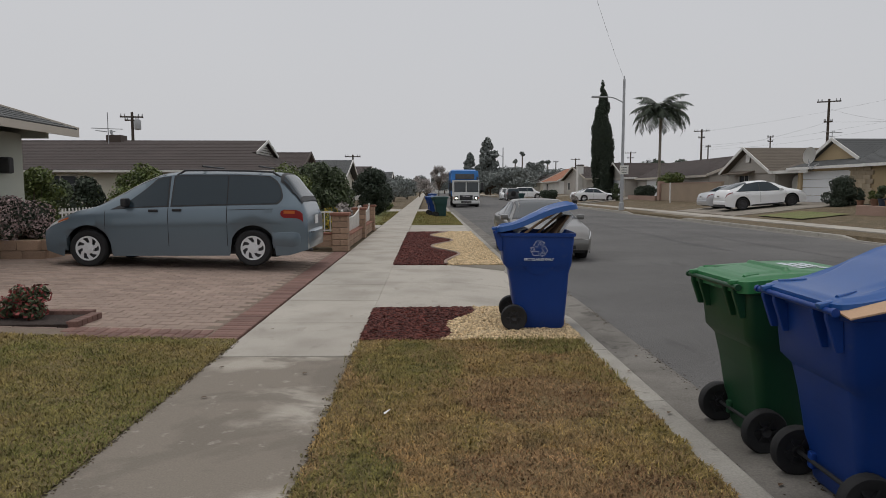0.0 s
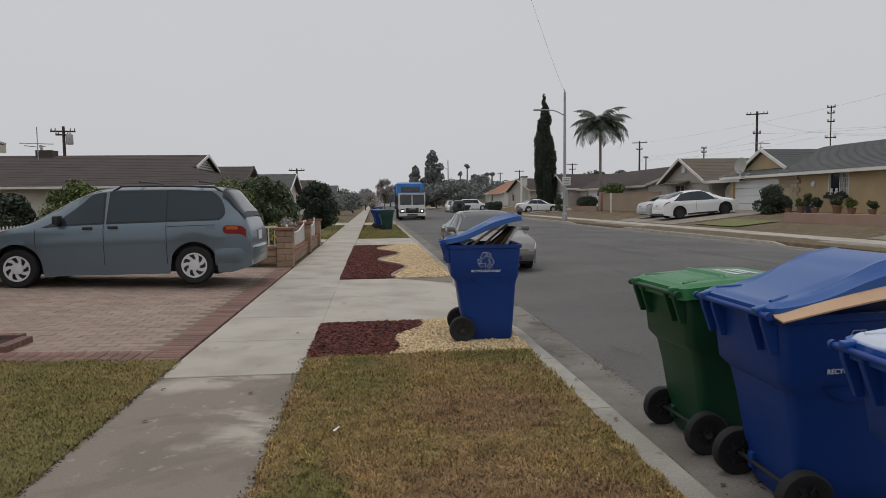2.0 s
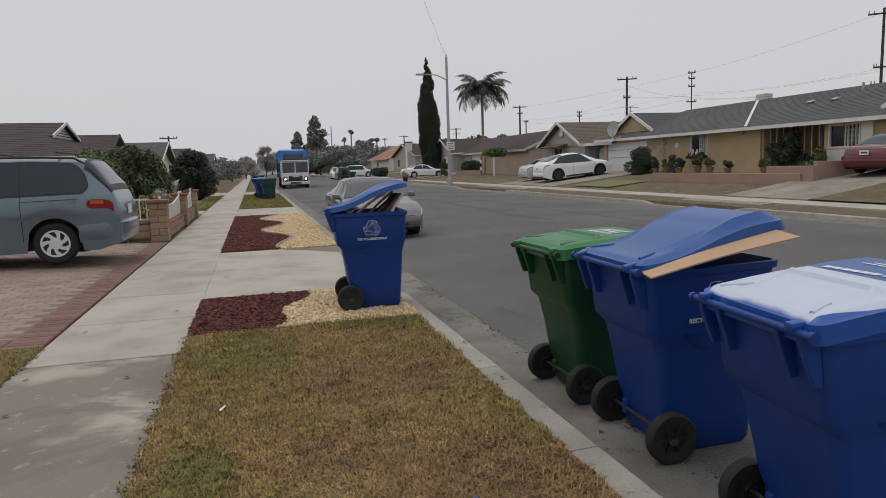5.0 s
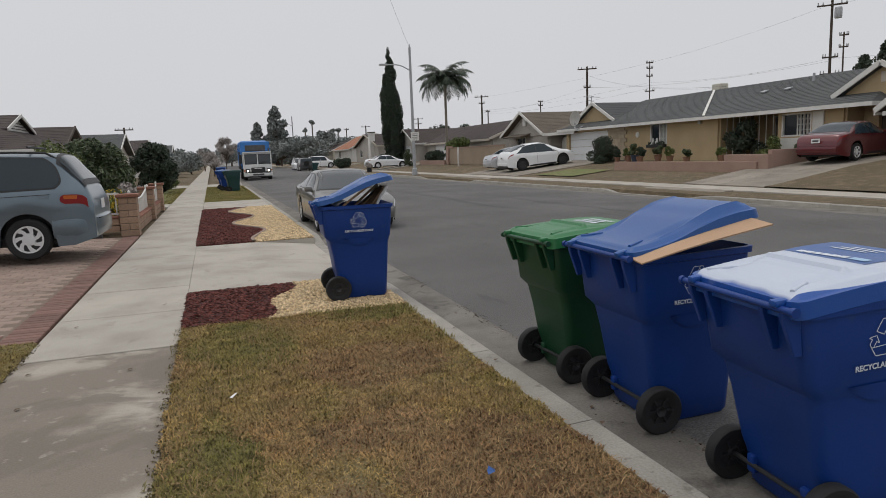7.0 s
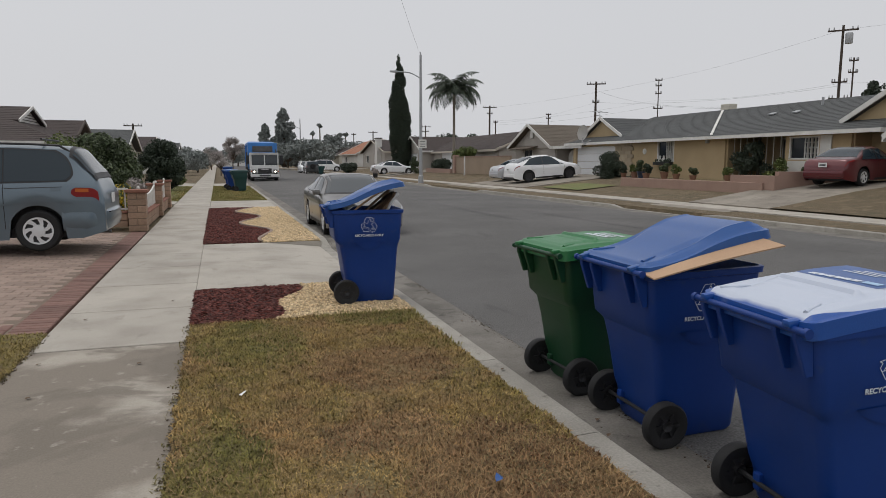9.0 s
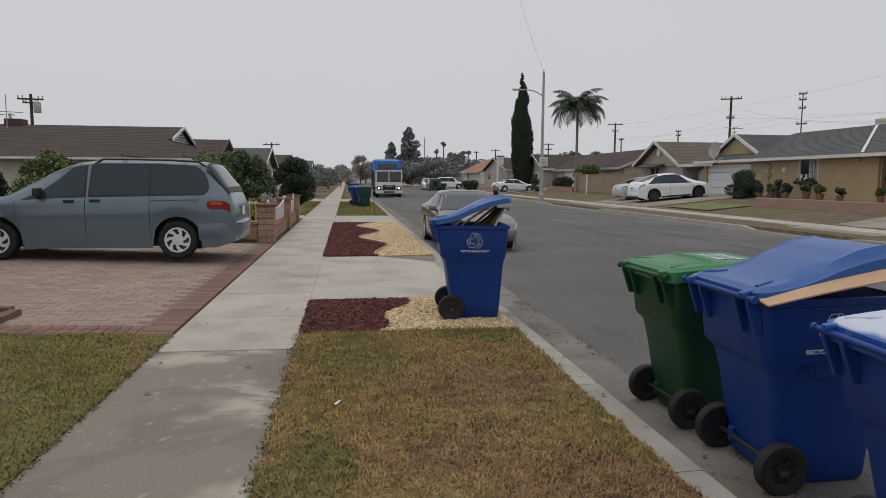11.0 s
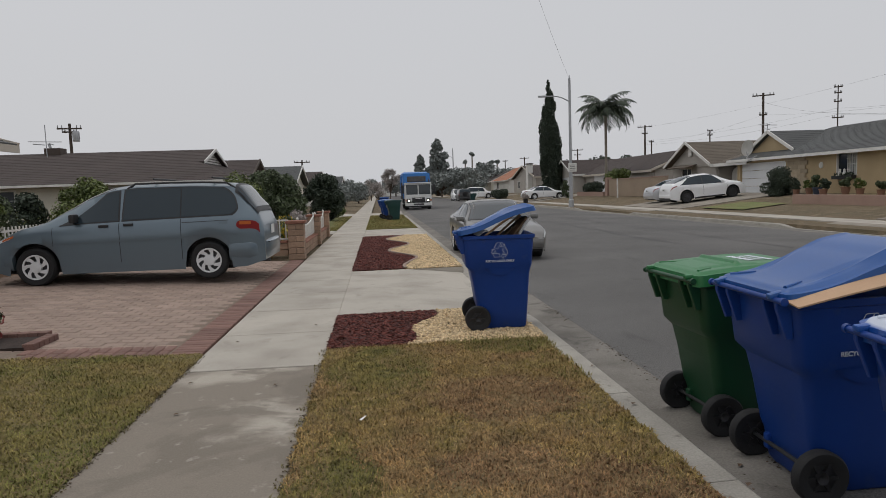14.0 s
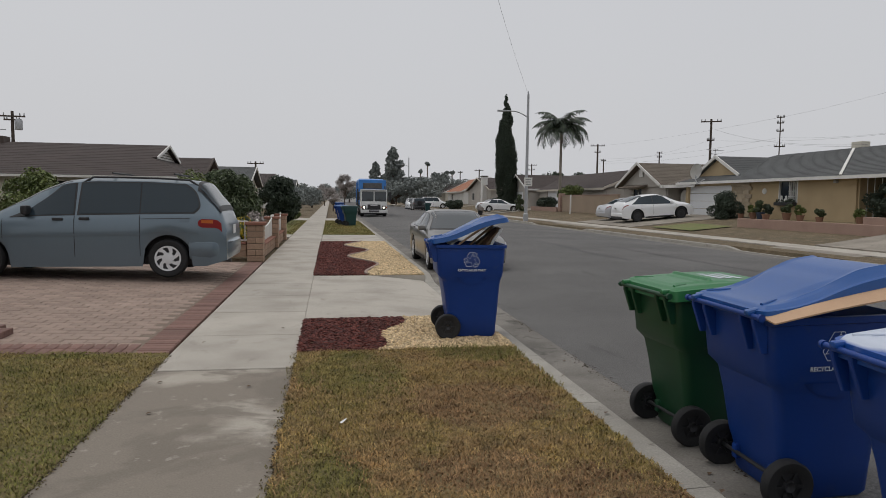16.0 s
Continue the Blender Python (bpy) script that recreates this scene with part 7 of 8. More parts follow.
for z in (0.42, 1.0):
    part("rail", bx(-7.55, 14.8, z, 0.03, 2.0, 0.04), M_TRIM, fence2)
block_pillar(-7.4, 15.95, 0.12, 0.95)
# pink planter walls and tan wall of the far side
pw = thing("planter_wall", "low pinkish block planter wall of the tan house", "garden wall")
zz = lambda x: lot_z(x)
part("low_wall", bx(19.5, 24.85, zz(19.5) + 0.14, 0.2, 9.5, 0.5, bevel=0.015), M_PLANTER, pw)
part("high_wall", bx(19.6, 20.75, zz(19.5) + 0.28, 0.22, 2.3, 0.78, bevel=0.015), M_PLANTER, pw)
part("return_wall", bx(21.3, 19.72, zz(21.3) + 0.25, 3.2, 0.2, 0.8, bevel=0.015), M_PLANTER, pw)
part("bed_soil", bx(21.4, 24.8, zz(19.5) + 0.16, 3.6, 9.0, 0.3), M_SOIL, pw)
tw = thing("boundary_wall", "tan stucco boundary wall with a pillar", "garden wall")
part("panel", bx(21.0, 52.9, 1.25, 0.15, 12.2, 1.5, bevel=0.02), M_BOUNDARY, tw)
part("pillar", bx(21.0, 59.3, 1.35, 0.5, 0.5, 1.7, bevel=0.03), M_PLANTER, tw)
part("coping", bx(21.0, 52.9, 2.02, 0.22, 12.2, 0.06), M_PLANTER, tw)
part("base_wall", bx(20.8, 64, 0.65, 0.2, 8.0, 0.5), M_PLANTER, tw)
part("white_post", bx(20.0, 54.3, 1.2, 0.1, 0.1, 1.7), M_TRIM, tw)


# ---- plants ----
def clumps(x, yy, z0, rx_, ry_, hgt, n, seed, r0=0.3):
    """Clump centres filling a bush of half-widths rx_, ry_ and that height."""
    r = random.Random(seed)
    cs, rs = [], []
    for _ in range(n):
        a, u, t = r.uniform(0, 2 * math.pi), math.sqrt(r.random()), r.random()
        f = math.sqrt(max(0.05, 1 - (2 * t - 0.75) ** 2 * 0.6))
        rad = r0 * r.uniform(0.7, 1.3)
        cs.append((x + rx_ * u * f * math.cos(a) * 0.85, yy + ry_ * u * f * math.sin(a) * 0.85, z0 + rad * 0.6 + (hgt - rad * 1.4) * t))
        rs.append(rad)
    return cs, rs


def stems(bm, x, yy, z0, targets, r0, seed):
    """A short trunk that forks to the given clumps."""
    r = random.Random(seed)
    top = min(c[2] for c in targets)
    fork = Vector((x, yy, max(z0 + 0.15, z0 + (top - z0) * 0.6)))
    rod(bm, (x, yy, z0 - 0.05), fork, r0, r0 * 0.8, 7)
    for c in targets:
        m_ = fork.lerp(Vector(c), 0.5) + Vector((r.uniform(-.1, .1), r.uniform(-.1, .1), 0.05))
        rod(bm, fork, m_, r0 * 0.5, r0 * 0.35, 5)
        rod(bm, m_, c, r0 * 0.35, r0 * 0.12, 5)
    return bm


def shrub(label, x, yy, z0, rx_, ry_, hgt, n_leaf, size, material, seed, nclump=14, r0=0.3, category="shrub", name="shrub", blossom=None, nb=0, trunk=0.035, group="shrubs"):
    root = thing(name, label, category, group)
    cs, rs = clumps(x, yy, z0, rx_, ry_, hgt, nclump, seed, r0)
    part("crown", leaf_mesh("crown", cs, rs, n_leaf, size, material, 0.9, seed), material, root)
    part("stem", stems(bmesh.new(), x, yy, z0, cs[:7], trunk, seed), M_BARK, root)
    if blossom:
        part("blossom", leaf_mesh("blossom", cs, [q * 1.06 for q in rs], nb, size * 0.8, blossom, 0.9, seed + 1, 0.95), blossom, root)
    return root


# near row, behind the pillars
shrub("tall dark green hedge shrub beside a house", -5.0, 30.0, 0.1, 1.4, 2.6, 2.6, 16000, 0.07, M_LEAF, 11, 34, 0.48, trunk=0.07)
shrub("dense green hedge shrub", -4.9, 33.5, 0.1, 1.1, 2.4, 2.45, 15000, 0.07, M_LEAF, 12, 32, 0.46, trunk=0.07)
shrub("light green shrub under the eave", -5.4, 25.4, 0.1, 1.2, 1.6, 2.35, 12000, 0.055, M_LEAF_LIGHT, 13, 18, 0.45, trunk=0.05)
shrub("mid green shrub behind the fence", -4.6, 21.5, 0.1, 1.0, 1.5, 1.65, 4500, 0.07, M_LEAF, 14, 16, 0.4)
shrub("bushy dark green tree by the pavement", -3.1, 38.2, 0.0, 1.15, 1.2, 2.85, 15000, 0.075, M_LEAF_DARK, 15, 36, 0.40, "tree", "tree", trunk=0.08, group="street trees")
shrub("low green shrubs by the pavement", -2.9, 42.5, 0.0, 0.9, 1.2, 0.9, 2500, 0.08, M_LEAF_LIGHT, 16, 12, 0.3)
shrub("yellow flowering bush behind the white fence", -3.1, 16.7, 0.1, 1.0, 0.45, 0.98, 4200, 0.045, M_LEAF_LIGHT, 17, 16, 0.22, blossom=M_FLOWER, nb=2600)
shrub("green bush with yellow flowers by the pillar", -2.75, 18.4, 0.05, 0.45, 1.2, 0.95, 2500, 0.045, M_LEAF, 18, 14, 0.22, blossom=M_FLOWER, nb=900)
shrub("brown ornamental grass behind the fence", -2.7, 22.2, 0.05, 0.4, 1.0, 1.0, 1600, 0.07, M_BARE, 19, 9, 0.25)
shrub("large light green bush behind the minivan", -8.9, 21.0, 0.1, 1.1, 1.2, 2.15, 11000, 0.055, M_LEAF_LIGHT, 20, 20, 0.42, trunk=0.05)
shrub("clipped dark bush by the house", -10.2, 20.2, 0.1, 0.5, 0.5, 1.75, 2600, 0.06, M_LEAF_DARK, 21, 12, 0.3)
shrub("light green bush at the house wall", -12.2, 21.0, 0.1, 1.0, 0.8, 2.1, 4200, 0.07, M_LEAF_LIGHT, 22, 16, 0.36)
shrub("green bush between the fences", -7.2, 19.5, 0.1, 0.8, 0.8, 1.6, 3000, 0.07, M_LEAF, 23, 14, 0.33)
bed = thing("brick_planter", "low brown block planter beside the driveway", "planter")
for k in range(4):
    for r_ in range(2):
        part("block", bx(-7.45 - 0.41 * k - 0.1 * r_, 12.75, 0.22 + 0.2 * r_, 0.4, 0.2, 0.19, bevel=0.015), M_BLOCK, bed)
        part("block", bx(-7.30, 12.95 + 0.41 * k, 0.22 + 0.2 * r_, 0.2, 0.4, 0.19, bevel=0.015), M_BLOCK, bed)
part("soil", bx(-8.0, 13.5, 0.30, 1.3, 1.4, 0.4), M_SOIL, bed)
shrub("bush with dusty pink flowers in the planter", -8.02, 13.2, 0.48, 0.60, 0.6, 0.85, 4200, 0.04, M_LEAF_DARK, 24, 16, 0.26, blossom=M_FLOWER_PINK, nb=5200)
shrub("leafy green shrubs along the house wall", -13.5, 23.5, 0.1, 1.4, 0.9, 1.9, 5000, 0.07, M_LEAF, 26, 18, 0.4)
shrub("bare branched shrub at the house wall", -11.2, 22.5, 0.1, 0.9, 0.8, 1.5, 1300, 0.06, M_LEAF_LIGHT, 27, 14, 0.3)
shrub("small rose bush with red flowers in the brick-edged bed", -4.35, 7.2, 0.10, 0.30, 0.22, 0.36, 1500, 0.03, M_LEAF, 25, 10, 0.11, blossom=M_FLOWER_RED, nb=900, trunk=0.012)
# far side of the street
shrub("dark green conical bush by the garage door", 22.2, 35.0, 0.45, 0.9, 0.95, 1.75, 11000, 0.055, M_LEAF_DARK, 30, 20, 0.36, trunk=0.05)
shrub("climbing plants in the porch", 24.0, 25.6, 0.7, 0.45, 1.5, 1.9, 5000, 0.06, M_LEAF_DARK, 31, 20, 0.3)
shrub("leafy plant by the window", 23.3, 23.3, 0.7, 0.4, 0.5, 1.1, 1600, 0.06, M_LEAF_LIGHT, 32, 10, 0.2)
shrub("low shrub under the window", 23.0, 21.4, 0.7, 0.4, 0.9, 0.7, 1400, 0.06, M_LEAF, 33, 10, 0.2)
shrub("yellow green shrub behind the boundary wall", 22.5, 60.5, 0.5, 1.4, 1.8, 2.6, 5000, 0.11, M_LEAF_LIGHT, 34, 18, 0.55, trunk=0.06)
shrub("dark hedge at the cream house", 21.6, 65.5, 0.5, 0.9, 2.0, 1.5, 4000, 0.1, M_LEAF_DARK, 35, 18, 0.4)
shrub("dark hedge beyond the white saloon", 19.5, 78, 0.4, 1.2, 2.5, 1.3, 3000, 0.12, M_LEAF_DARK, 36, 16, 0.45)
shrub("dark clipped hedge down the street", 16.8, 92, 0.2, 1.5, 4, 1.3, 3500, 0.14, M_LEAF_DARK, 37, 18, 0.5)
shrub("slim shrub at the drive", 19.0, 66.3, 0.4, 0.4, 0.4, 1.9, 900, 0.1, M_LEAF, 38, 8, 0.3)
# potted plants along the tan house
for k, (yy, s, lm, pm) in enumerate(((32.6, 0.23, M_LEAF_LIGHT, M_TERRACOTTA), (31.6, 0.27, M_LEAF, M_POT_BLUE), (30.8, 0.23, M_LEAF_DARK, M_TERRACOTTA), (29.9, 0.25, M_LEAF, M_TERRACOTTA), (28.6, 0.22, M_LEAF_LIGHT, M_TERRACOTTA), (27.0, 0.20, M_LEAF, M_TERRACOTTA), (25.2, 0.20, M_LEAF_LIGHT, M_TERRACOTTA), (33.3, 0.20, M_LEAF_DARK, M_TERRACOTTA))):
    x = 22.3 - 0.25 * (k % 3)
    z = lot_z(x) + 0.01
    root = thing("potted_plant", "leafy plant in a clay pot before the tan house" if pm is M_TERRACOTTA else "leafy plant in a dark blue glazed pot", "potted plant", "potted plants")
    part("pot", lathe(bmesh.new(), [(0.001, 0.0), (s * 0.6, 0.0), (s * 0.85, s * 1.3), (s * 0.95, s * 1.35), (s * 0.95, s * 1.5), (s * 0.8, s * 1.5), (s * 0.75, s * 1.35), (0.001, s * 1.35)], 14, "z", Matrix.Translation((x, yy, z))), pm, root, smooth=True)
    cs, rs = clumps(x, yy, z + s * 1.4, s * 1.2, s * 1.2, s * 2.4, 8, 50 + k, s * 0.5)
    part("foliage", leaf_mesh("foliage", cs, rs, 700, 0.06, lm, 0.9, 60 + k), lm, root)


# cypress: a dense narrow spire
def spire(label, x, yy, z0, hgt, wid, n, size, material, seed, name="cypress_tree", lean=0.0):
    root = thing(name, label, "tree", "tall trees")
    r = random.Random(seed)
    cs, rs = [], []
    for k in range(90):
        t = (k + r.random()) / 90
        w = wid * (0.74 + 0.24 * t if t < 0.5 else (1 - t) ** 0.7 * 1.40) * r.uniform(0.9, 1.05)
        a = r.uniform(0, 2 * math.pi)
        rad = max(0.12, w * 0.45)
        cs.append((x + math.cos(a) * w * 0.55 + lean * t, yy + math.sin(a) * w * 0.55, z0 + hgt * (0.03 + 0.95 * t)))
        rs.append(rad)
    part("crown", leaf_mesh("crown", cs, rs, n, size, material, 2.2, seed, 0.7, -1.2), material, root)
    part("trunk", rod(bmesh.new(), (x, yy, z0), (x + lean, yy, z0 + hgt * 0.9), wid * 0.22, 0.04, 8), M_BARK, root)
    return root


spire("tall dark green Italian cypress", 21.75, 82.0, 0.45, 14.4, 1.72, 64000, 0.11, M_LEAF_DARK, 70, lean=-0.25)


def conifer(label, x, yy, z0, hgt, wid, n, size, material, seed):
    root = thing("conifer", label, "tree", "tall trees")
    r = random.Random(seed)
    cs, rs = [], []
    for k in range(110):
        t = (k + r.random()) / 110
        w = wid * (0.75 + 0.25 * min(1, t * 4)) * (1 - t) ** 0.65 * r.uniform(0.8, 1.1)
        a = r.uniform(0, 2 * math.pi)
        u = r.uniform(0.3, 1)
        cs.append((x + math.cos(a) * w * u, yy + math.sin(a) * w * u, z0 + hgt * (0.08 + 0.88 * t)))
        rs.append(max(0.4, wid * 0.27 * (1 - 0.6 * t) * r.uniform(0.6, 1.2)))
    part("crown", leaf_mesh("crown", cs, rs, n, size, material, 0.9, seed, 0.5, 0.3), material, root)
    part("trunk", rod(bmesh.new(), (x, yy, z0), (x, yy, z0 + hgt * 0.9), wid * 0.12, 0.05, 8), M_BARK, root)


# These distant crowns take the leaf colour lightened for haze.
conifer("tall dark conifer far down the street", 13.6, 150, 0.3, 13.0, 4.4, 16000, 0.3, M_LEAF_HAZE, 71)
conifer("shorter dark conifer far down the street", 9.8, 152, 0.3, 9.6, 3.6, 9000, 0.3, M_LEAF_HAZE, 72)


def broad_tree(label, x, yy, z0, hgt, wid, n, size, material, seed, bare=False, group="street trees"):
    root = thing("tree", label, "tree", group)
    r = random.Random(seed)
    cs, rs = [], []
    for k in range(22):
        a, u, t = r.uniform(0, 2 * math.pi), math.sqrt(r.random()), r.random()
        f = math.sqrt(max(0.1, 1 - (2 * t - 0.8) ** 2 * 0.7))
        cs.append((x + wid * u * f * math.cos(a), yy + wid * u * f * math.sin(a), z0 + hgt * (0.4 + 0.52 * t)))
        rs.append(wid * r.uniform(0.22, 0.42))
    part("crown", leaf_mesh("crown", cs, rs, n, size, material, 0.8, seed, 0.1 if bare else 0.55, 0.0, 0.06 if bare else 0.45), material, root)
    part("trunk", stems(bmesh.new(), x, yy, z0, cs, wid * 0.06, seed), M_BARK, root)
    return root


broad_tree("spreading bare street tree", 0.0, 78, 0, 2.6, 1.25, 2000, 0.2, M_BARE, 81, True)
broad_tree("bare hazy tree far off", 2.0, 112, 0, 5.4, 1.7, 3600, 0.34, M_BARE, 82, True)
broad_tree("bare tree far off, paled for haze", -1.4, 128, 0, 4.2, 2.0, 3000, 0.36, M_BARE, 83, True)
broad_tree("haze-paled grey-green tree of the near row", -4.5, 58, 0, 2.3, 1.7, 3000, 0.13, M_LEAF_HAZE, 84)
broad_tree("haze-paled grey-green tree further on", -4.0, 80, 0, 2.6, 2.0, 2800, 0.17, M_LEAF_HAZE, 85)
broad_tree("haze-paled grey-green bush tree in the distance", -3.0, 100, 0, 2.6, 2.2, 2400, 0.2, M_LEAF_HAZE, 86)
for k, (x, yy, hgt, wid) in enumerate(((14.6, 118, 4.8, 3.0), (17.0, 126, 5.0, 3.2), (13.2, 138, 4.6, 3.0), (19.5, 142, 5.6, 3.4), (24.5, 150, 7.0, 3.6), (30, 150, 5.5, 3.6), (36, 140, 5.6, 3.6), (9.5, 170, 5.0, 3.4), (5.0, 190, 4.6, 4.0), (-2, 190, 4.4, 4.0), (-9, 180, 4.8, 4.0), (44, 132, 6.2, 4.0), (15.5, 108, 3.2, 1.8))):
    broad_tree("haze-paled grey-green tree beyond the houses", x, yy, 0.3, hgt, wid, 2600, 0.26, M_LEAF_HAZE, 90 + k, group="distant trees")
for k, (x, yy, hgt, wid) in enumerate(((33, 96, 5.4, 2.6), (36, 92, 5.2, 2.4), (29.5, 101, 5.0, 2.2))):
    broad_tree("dark open tree behind the cream house", x, yy, 0.5, hgt, wid, 1500, 0.2, M_LEAF_DARK, 120 + k, group="distant trees")
for k, (x, yy, hgt, wid) in enumerate(((62.2, 50.4, 9.2, 2.4), (63.6, 49.2, 10.5, 2.6), (65, 47.8, 10.2, 2.6), (66.8, 45.6, 9.3, 2.4), (68.5, 43.5, 8.4, 2.2))):
    conifer("dark ragged conifer behind the tan house", x, yy, 0.6, hgt, wid, 5000, 0.22, M_LEAF_DARK, 130 + k)


# palms
def feather_palm(label, x, yy, z0, z_top, reach, nf, seed):
    root = thing("palm_tree", label, "palm tree", "palms")
    r = random.Random(seed)
    bm = lathe(bmesh.new(), [(0.20, z0), (0.16, z0 + 0.8), (0.13, blend(z0, z_top, 0.4)), (0.12, z_top - 1.2), (0.17, z_top - 1.0), (0.13, z_top)], 12, "z", Matrix.Translation((x, yy, 0)))
    part("trunk", bm, M_PALM_BARK, root, smooth=True)
    for k in range(nf):
        a = 2 * math.pi * (k * 0.382) + r.uniform(-0.2, 0.2)
        t = k / nf
        lift = blend(1.40, 0.15, t) + r.uniform(-0.1, 0.1)
        ln = reach * r.uniform(0.9, 1.1)
        p = Vector((x, yy, z_top))
        el = lift
        pts = [p.copy()]
        for i in range(12):
            p = p + Vector((math.cos(a) * math.cos(el), math.sin(a) * math.cos(el), math.sin(el))) * ln / 12
            el -= 0.15 + 0.05 * t
            pts.append(p.copy())
        vs_, fs_ = [], []
        side = Vector((-math.sin(a), math.cos(a), 0))
        for i in range(1, 13):
            for j in range(3):
                q = pts[i - 1].lerp(pts[i], (j + 0.5) / 3)
                fwd = (pts[i] - pts[i - 1]).normalized()
                w = ln * 0.24 * math.sin(math.pi * min(1, (i + j / 3) / 13.5 + 0.10)) + 0.08
                for s in (-1, 1):
                    tip = q + side * s * w * r.uniform(0.6, 1.0) + fwd * w * 0.5 + Vector((0, 0, -w * r.uniform(0.35, 1.0)))
                    mid_ = q.lerp(tip, 0.5) + Vector((0, 0, w * 0.12))
                    o = len(vs_)
                    vs_ += [q - fwd * 0.025, q + fwd * 0.025, mid_ + fwd * 0.05, mid_ - fwd * 0.05, tip]
                    fs_ += [(o, o + 1, o + 2, o + 3), (o + 3, o + 2, o + 4)]
        fr = part("frond", raw("frond", vs_, fs_, M_LEAF_DARK), M_LEAF_DARK, root)
        bm = bmesh.new()
        for i in range(12):
            rod(bm, pts[i], pts[i + 1], 0.045 * (1 - i / 13), 0.045 * (1 - (i + 1) / 13), 4)
        part("rachis", bm, M_LEAF, fr)
    return root


feather_palm("tall feather palm with a grey trunk", 21.75, 62.0, 0.5, 8.4, 3.5, 27, 5)


def fan_palm(label, x, yy, z_top, seed, rad=0.62):
    root = thing("fan_palm", label, "palm tree", "palms")
    part("trunk", rod(bmesh.new(), (x, yy, 0), (x, yy, z_top), 0.22, 0.15, 8), M_PALM_BARK, root)
    cs, rs = clumps(x, yy, z_top - rad * 0.7, rad * 0.9, rad * 0.9, rad * 1.7, 9, seed, rad * 0.5)
    part("crown", leaf_mesh("crown", cs, rs, 500, 0.24, M_LEAF_HAZE, 0.8, seed, 0.5), M_LEAF_HAZE, root)


for k, (x, yy, z) in enumerate(((21.2, 160, 8.2), (22.9, 160, 10.0), (24.6, 160, 7.5), (27.7, 160, 7.9), (29.0, 160, 8.0))):
    fan_palm("slim fan palm far beyond the houses", x, yy, z, 200 + k)


# ---- street lamps, poles and wires ----
def street_lamp(x, yy, hgt, arm, label):
    root = thing("street_lamp", label, "street lamp", "street lamps", pose(x, yy, 0.02))
    part("pole", lathe(bmesh.new(), [(0.001, 0.0), (0.20, 0.0), (0.19, 0.5), (0.13, 0.55), (0.085, hgt), (0.001, hgt + 0.02)], 12, "z"), M_GALV, root, smooth=True)
    bm = bmesh.new()
    pts = [(-arm * t, 0, hgt * 0.82 + (hgt * 0.045) * math.sin(min(1, t * 1.6) * math.pi / 2)) for t in [i / 8 for i in range(9)]]
    for a, b in zip(pts, pts[1:]):
        rod(bm, a, b, 0.04, seg=8)
    part("arm", bm, M_GALV, root, smooth=True)
    part("lamp_head", bx(-arm - 0.2, 0, pts[-1][2], 0.6, 0.24, 0.13, bevel=0.05), M_GALV, root, smooth=True)
    part("photocell", rod(bmesh.new(), (0, 0, hgt), (0, 0, hgt + 0.22), 0.05, 0.03), M_GALV, root)
    return root


lamp_a = street_lamp(13.9, 47.2, 9.2, 1.8, "grey steel street lamp with a curved arm and a white notice")
part("notice_board", bx(0.08, -0.16, 2.85, 0.62, 0.03, 0.62, bevel=0.01), M_TRIM, lamp_a, "white notice board")
for k in range(4):
    part("notice_bar", bx(0.08, -0.18, 3.02 - 0.12 * k, 0.42 - 0.06 * (k % 2), 0.006, 0.03), M_SEAM, lamp_a, "unreadable lettering")
street_lamp(13.9, 122, 9.0, 1.8, "grey steel street lamp in the distance")


def utility_pole(x, yy, z0, z_top, label, arms=((0.35, 2.2),), transformer=False, turn=0.0, r=0.16):
    root = thing("utility_pole", label, "utility pole", "utility poles", pose(x, yy, z0, 0, 0, turn))
    hgt = z_top - z0
    part("pole", rod(bmesh.new(), (0, 0, 0), (0, 0, hgt), r, r * 0.7, 10), M_POLE, root, smooth=True)
    for dz, ln in arms:
        arm = part("crossarm", bx(0, -r, hgt - dz, ln, 0.1, 0.13, bevel=0.01), M_POLE, root)
        for s in (-0.46, -0.30, 0.30, 0.46):
            part("insulator", lathe(bmesh.new(), [(0.001, 0.0), (0.05, 0.0), (0.06, 0.1), (0.03, 0.16), (0.05, 0.22), (0.001, 0.24)], 8, "z", Matrix.Translation((s * ln, -r, hgt - dz + 0.06))), M_GALV, arm)
    if transformer:
        part("transformer", lathe(bmesh.new(), [(0.001, 0), (0.28, 0.02), (0.30, 0.1), (0.30, 0.8), (0.25, 0.92), (0.001, 0.96)], 14, "z", Matrix.Translation((0.48, -0.1, hgt - 1.6))), M_GALV, root, smooth=True)
    return root


utility_pole(-26.9, 62, 0.1, 8.5, "dark wooden utility pole with crossarm and transformer", ((0.45, 2.0), (0.75, 1.2)), True, 8)
utility_pole(-10.5, 95, 0.1, 6.4, "utility pole behind the near row", ((0.3, 2.2),))
utility_pole(51.2, 44.8, 0.5, 13.3, "tall dark wooden pole with crossarms and transformer", ((0.45, 2.3), (4.8, 1.2), (6.2, 1.5)), True, -48, 0.145)
utility_pole(42.4, 70, 0.5, 11.0, "dark wooden utility pole behind the tan house", ((0.3, 2.2), (2.4, 0.8)), False, -31, 0.17)
utility_pole(54.8, 75, 0.5, 12.4, "slim pole with side brackets", ((0.2, 0.9), (0.9, 0.8), (1.9, 0.8), (3.8, 1.2)), False, -36, 0.09)
utility_pole(58.0, 49.3, 0.5, 11.6, "slim pole with brackets behind the roof", ((0.3, 0.8), (1.4, 0.8)), False, -48, 0.1)
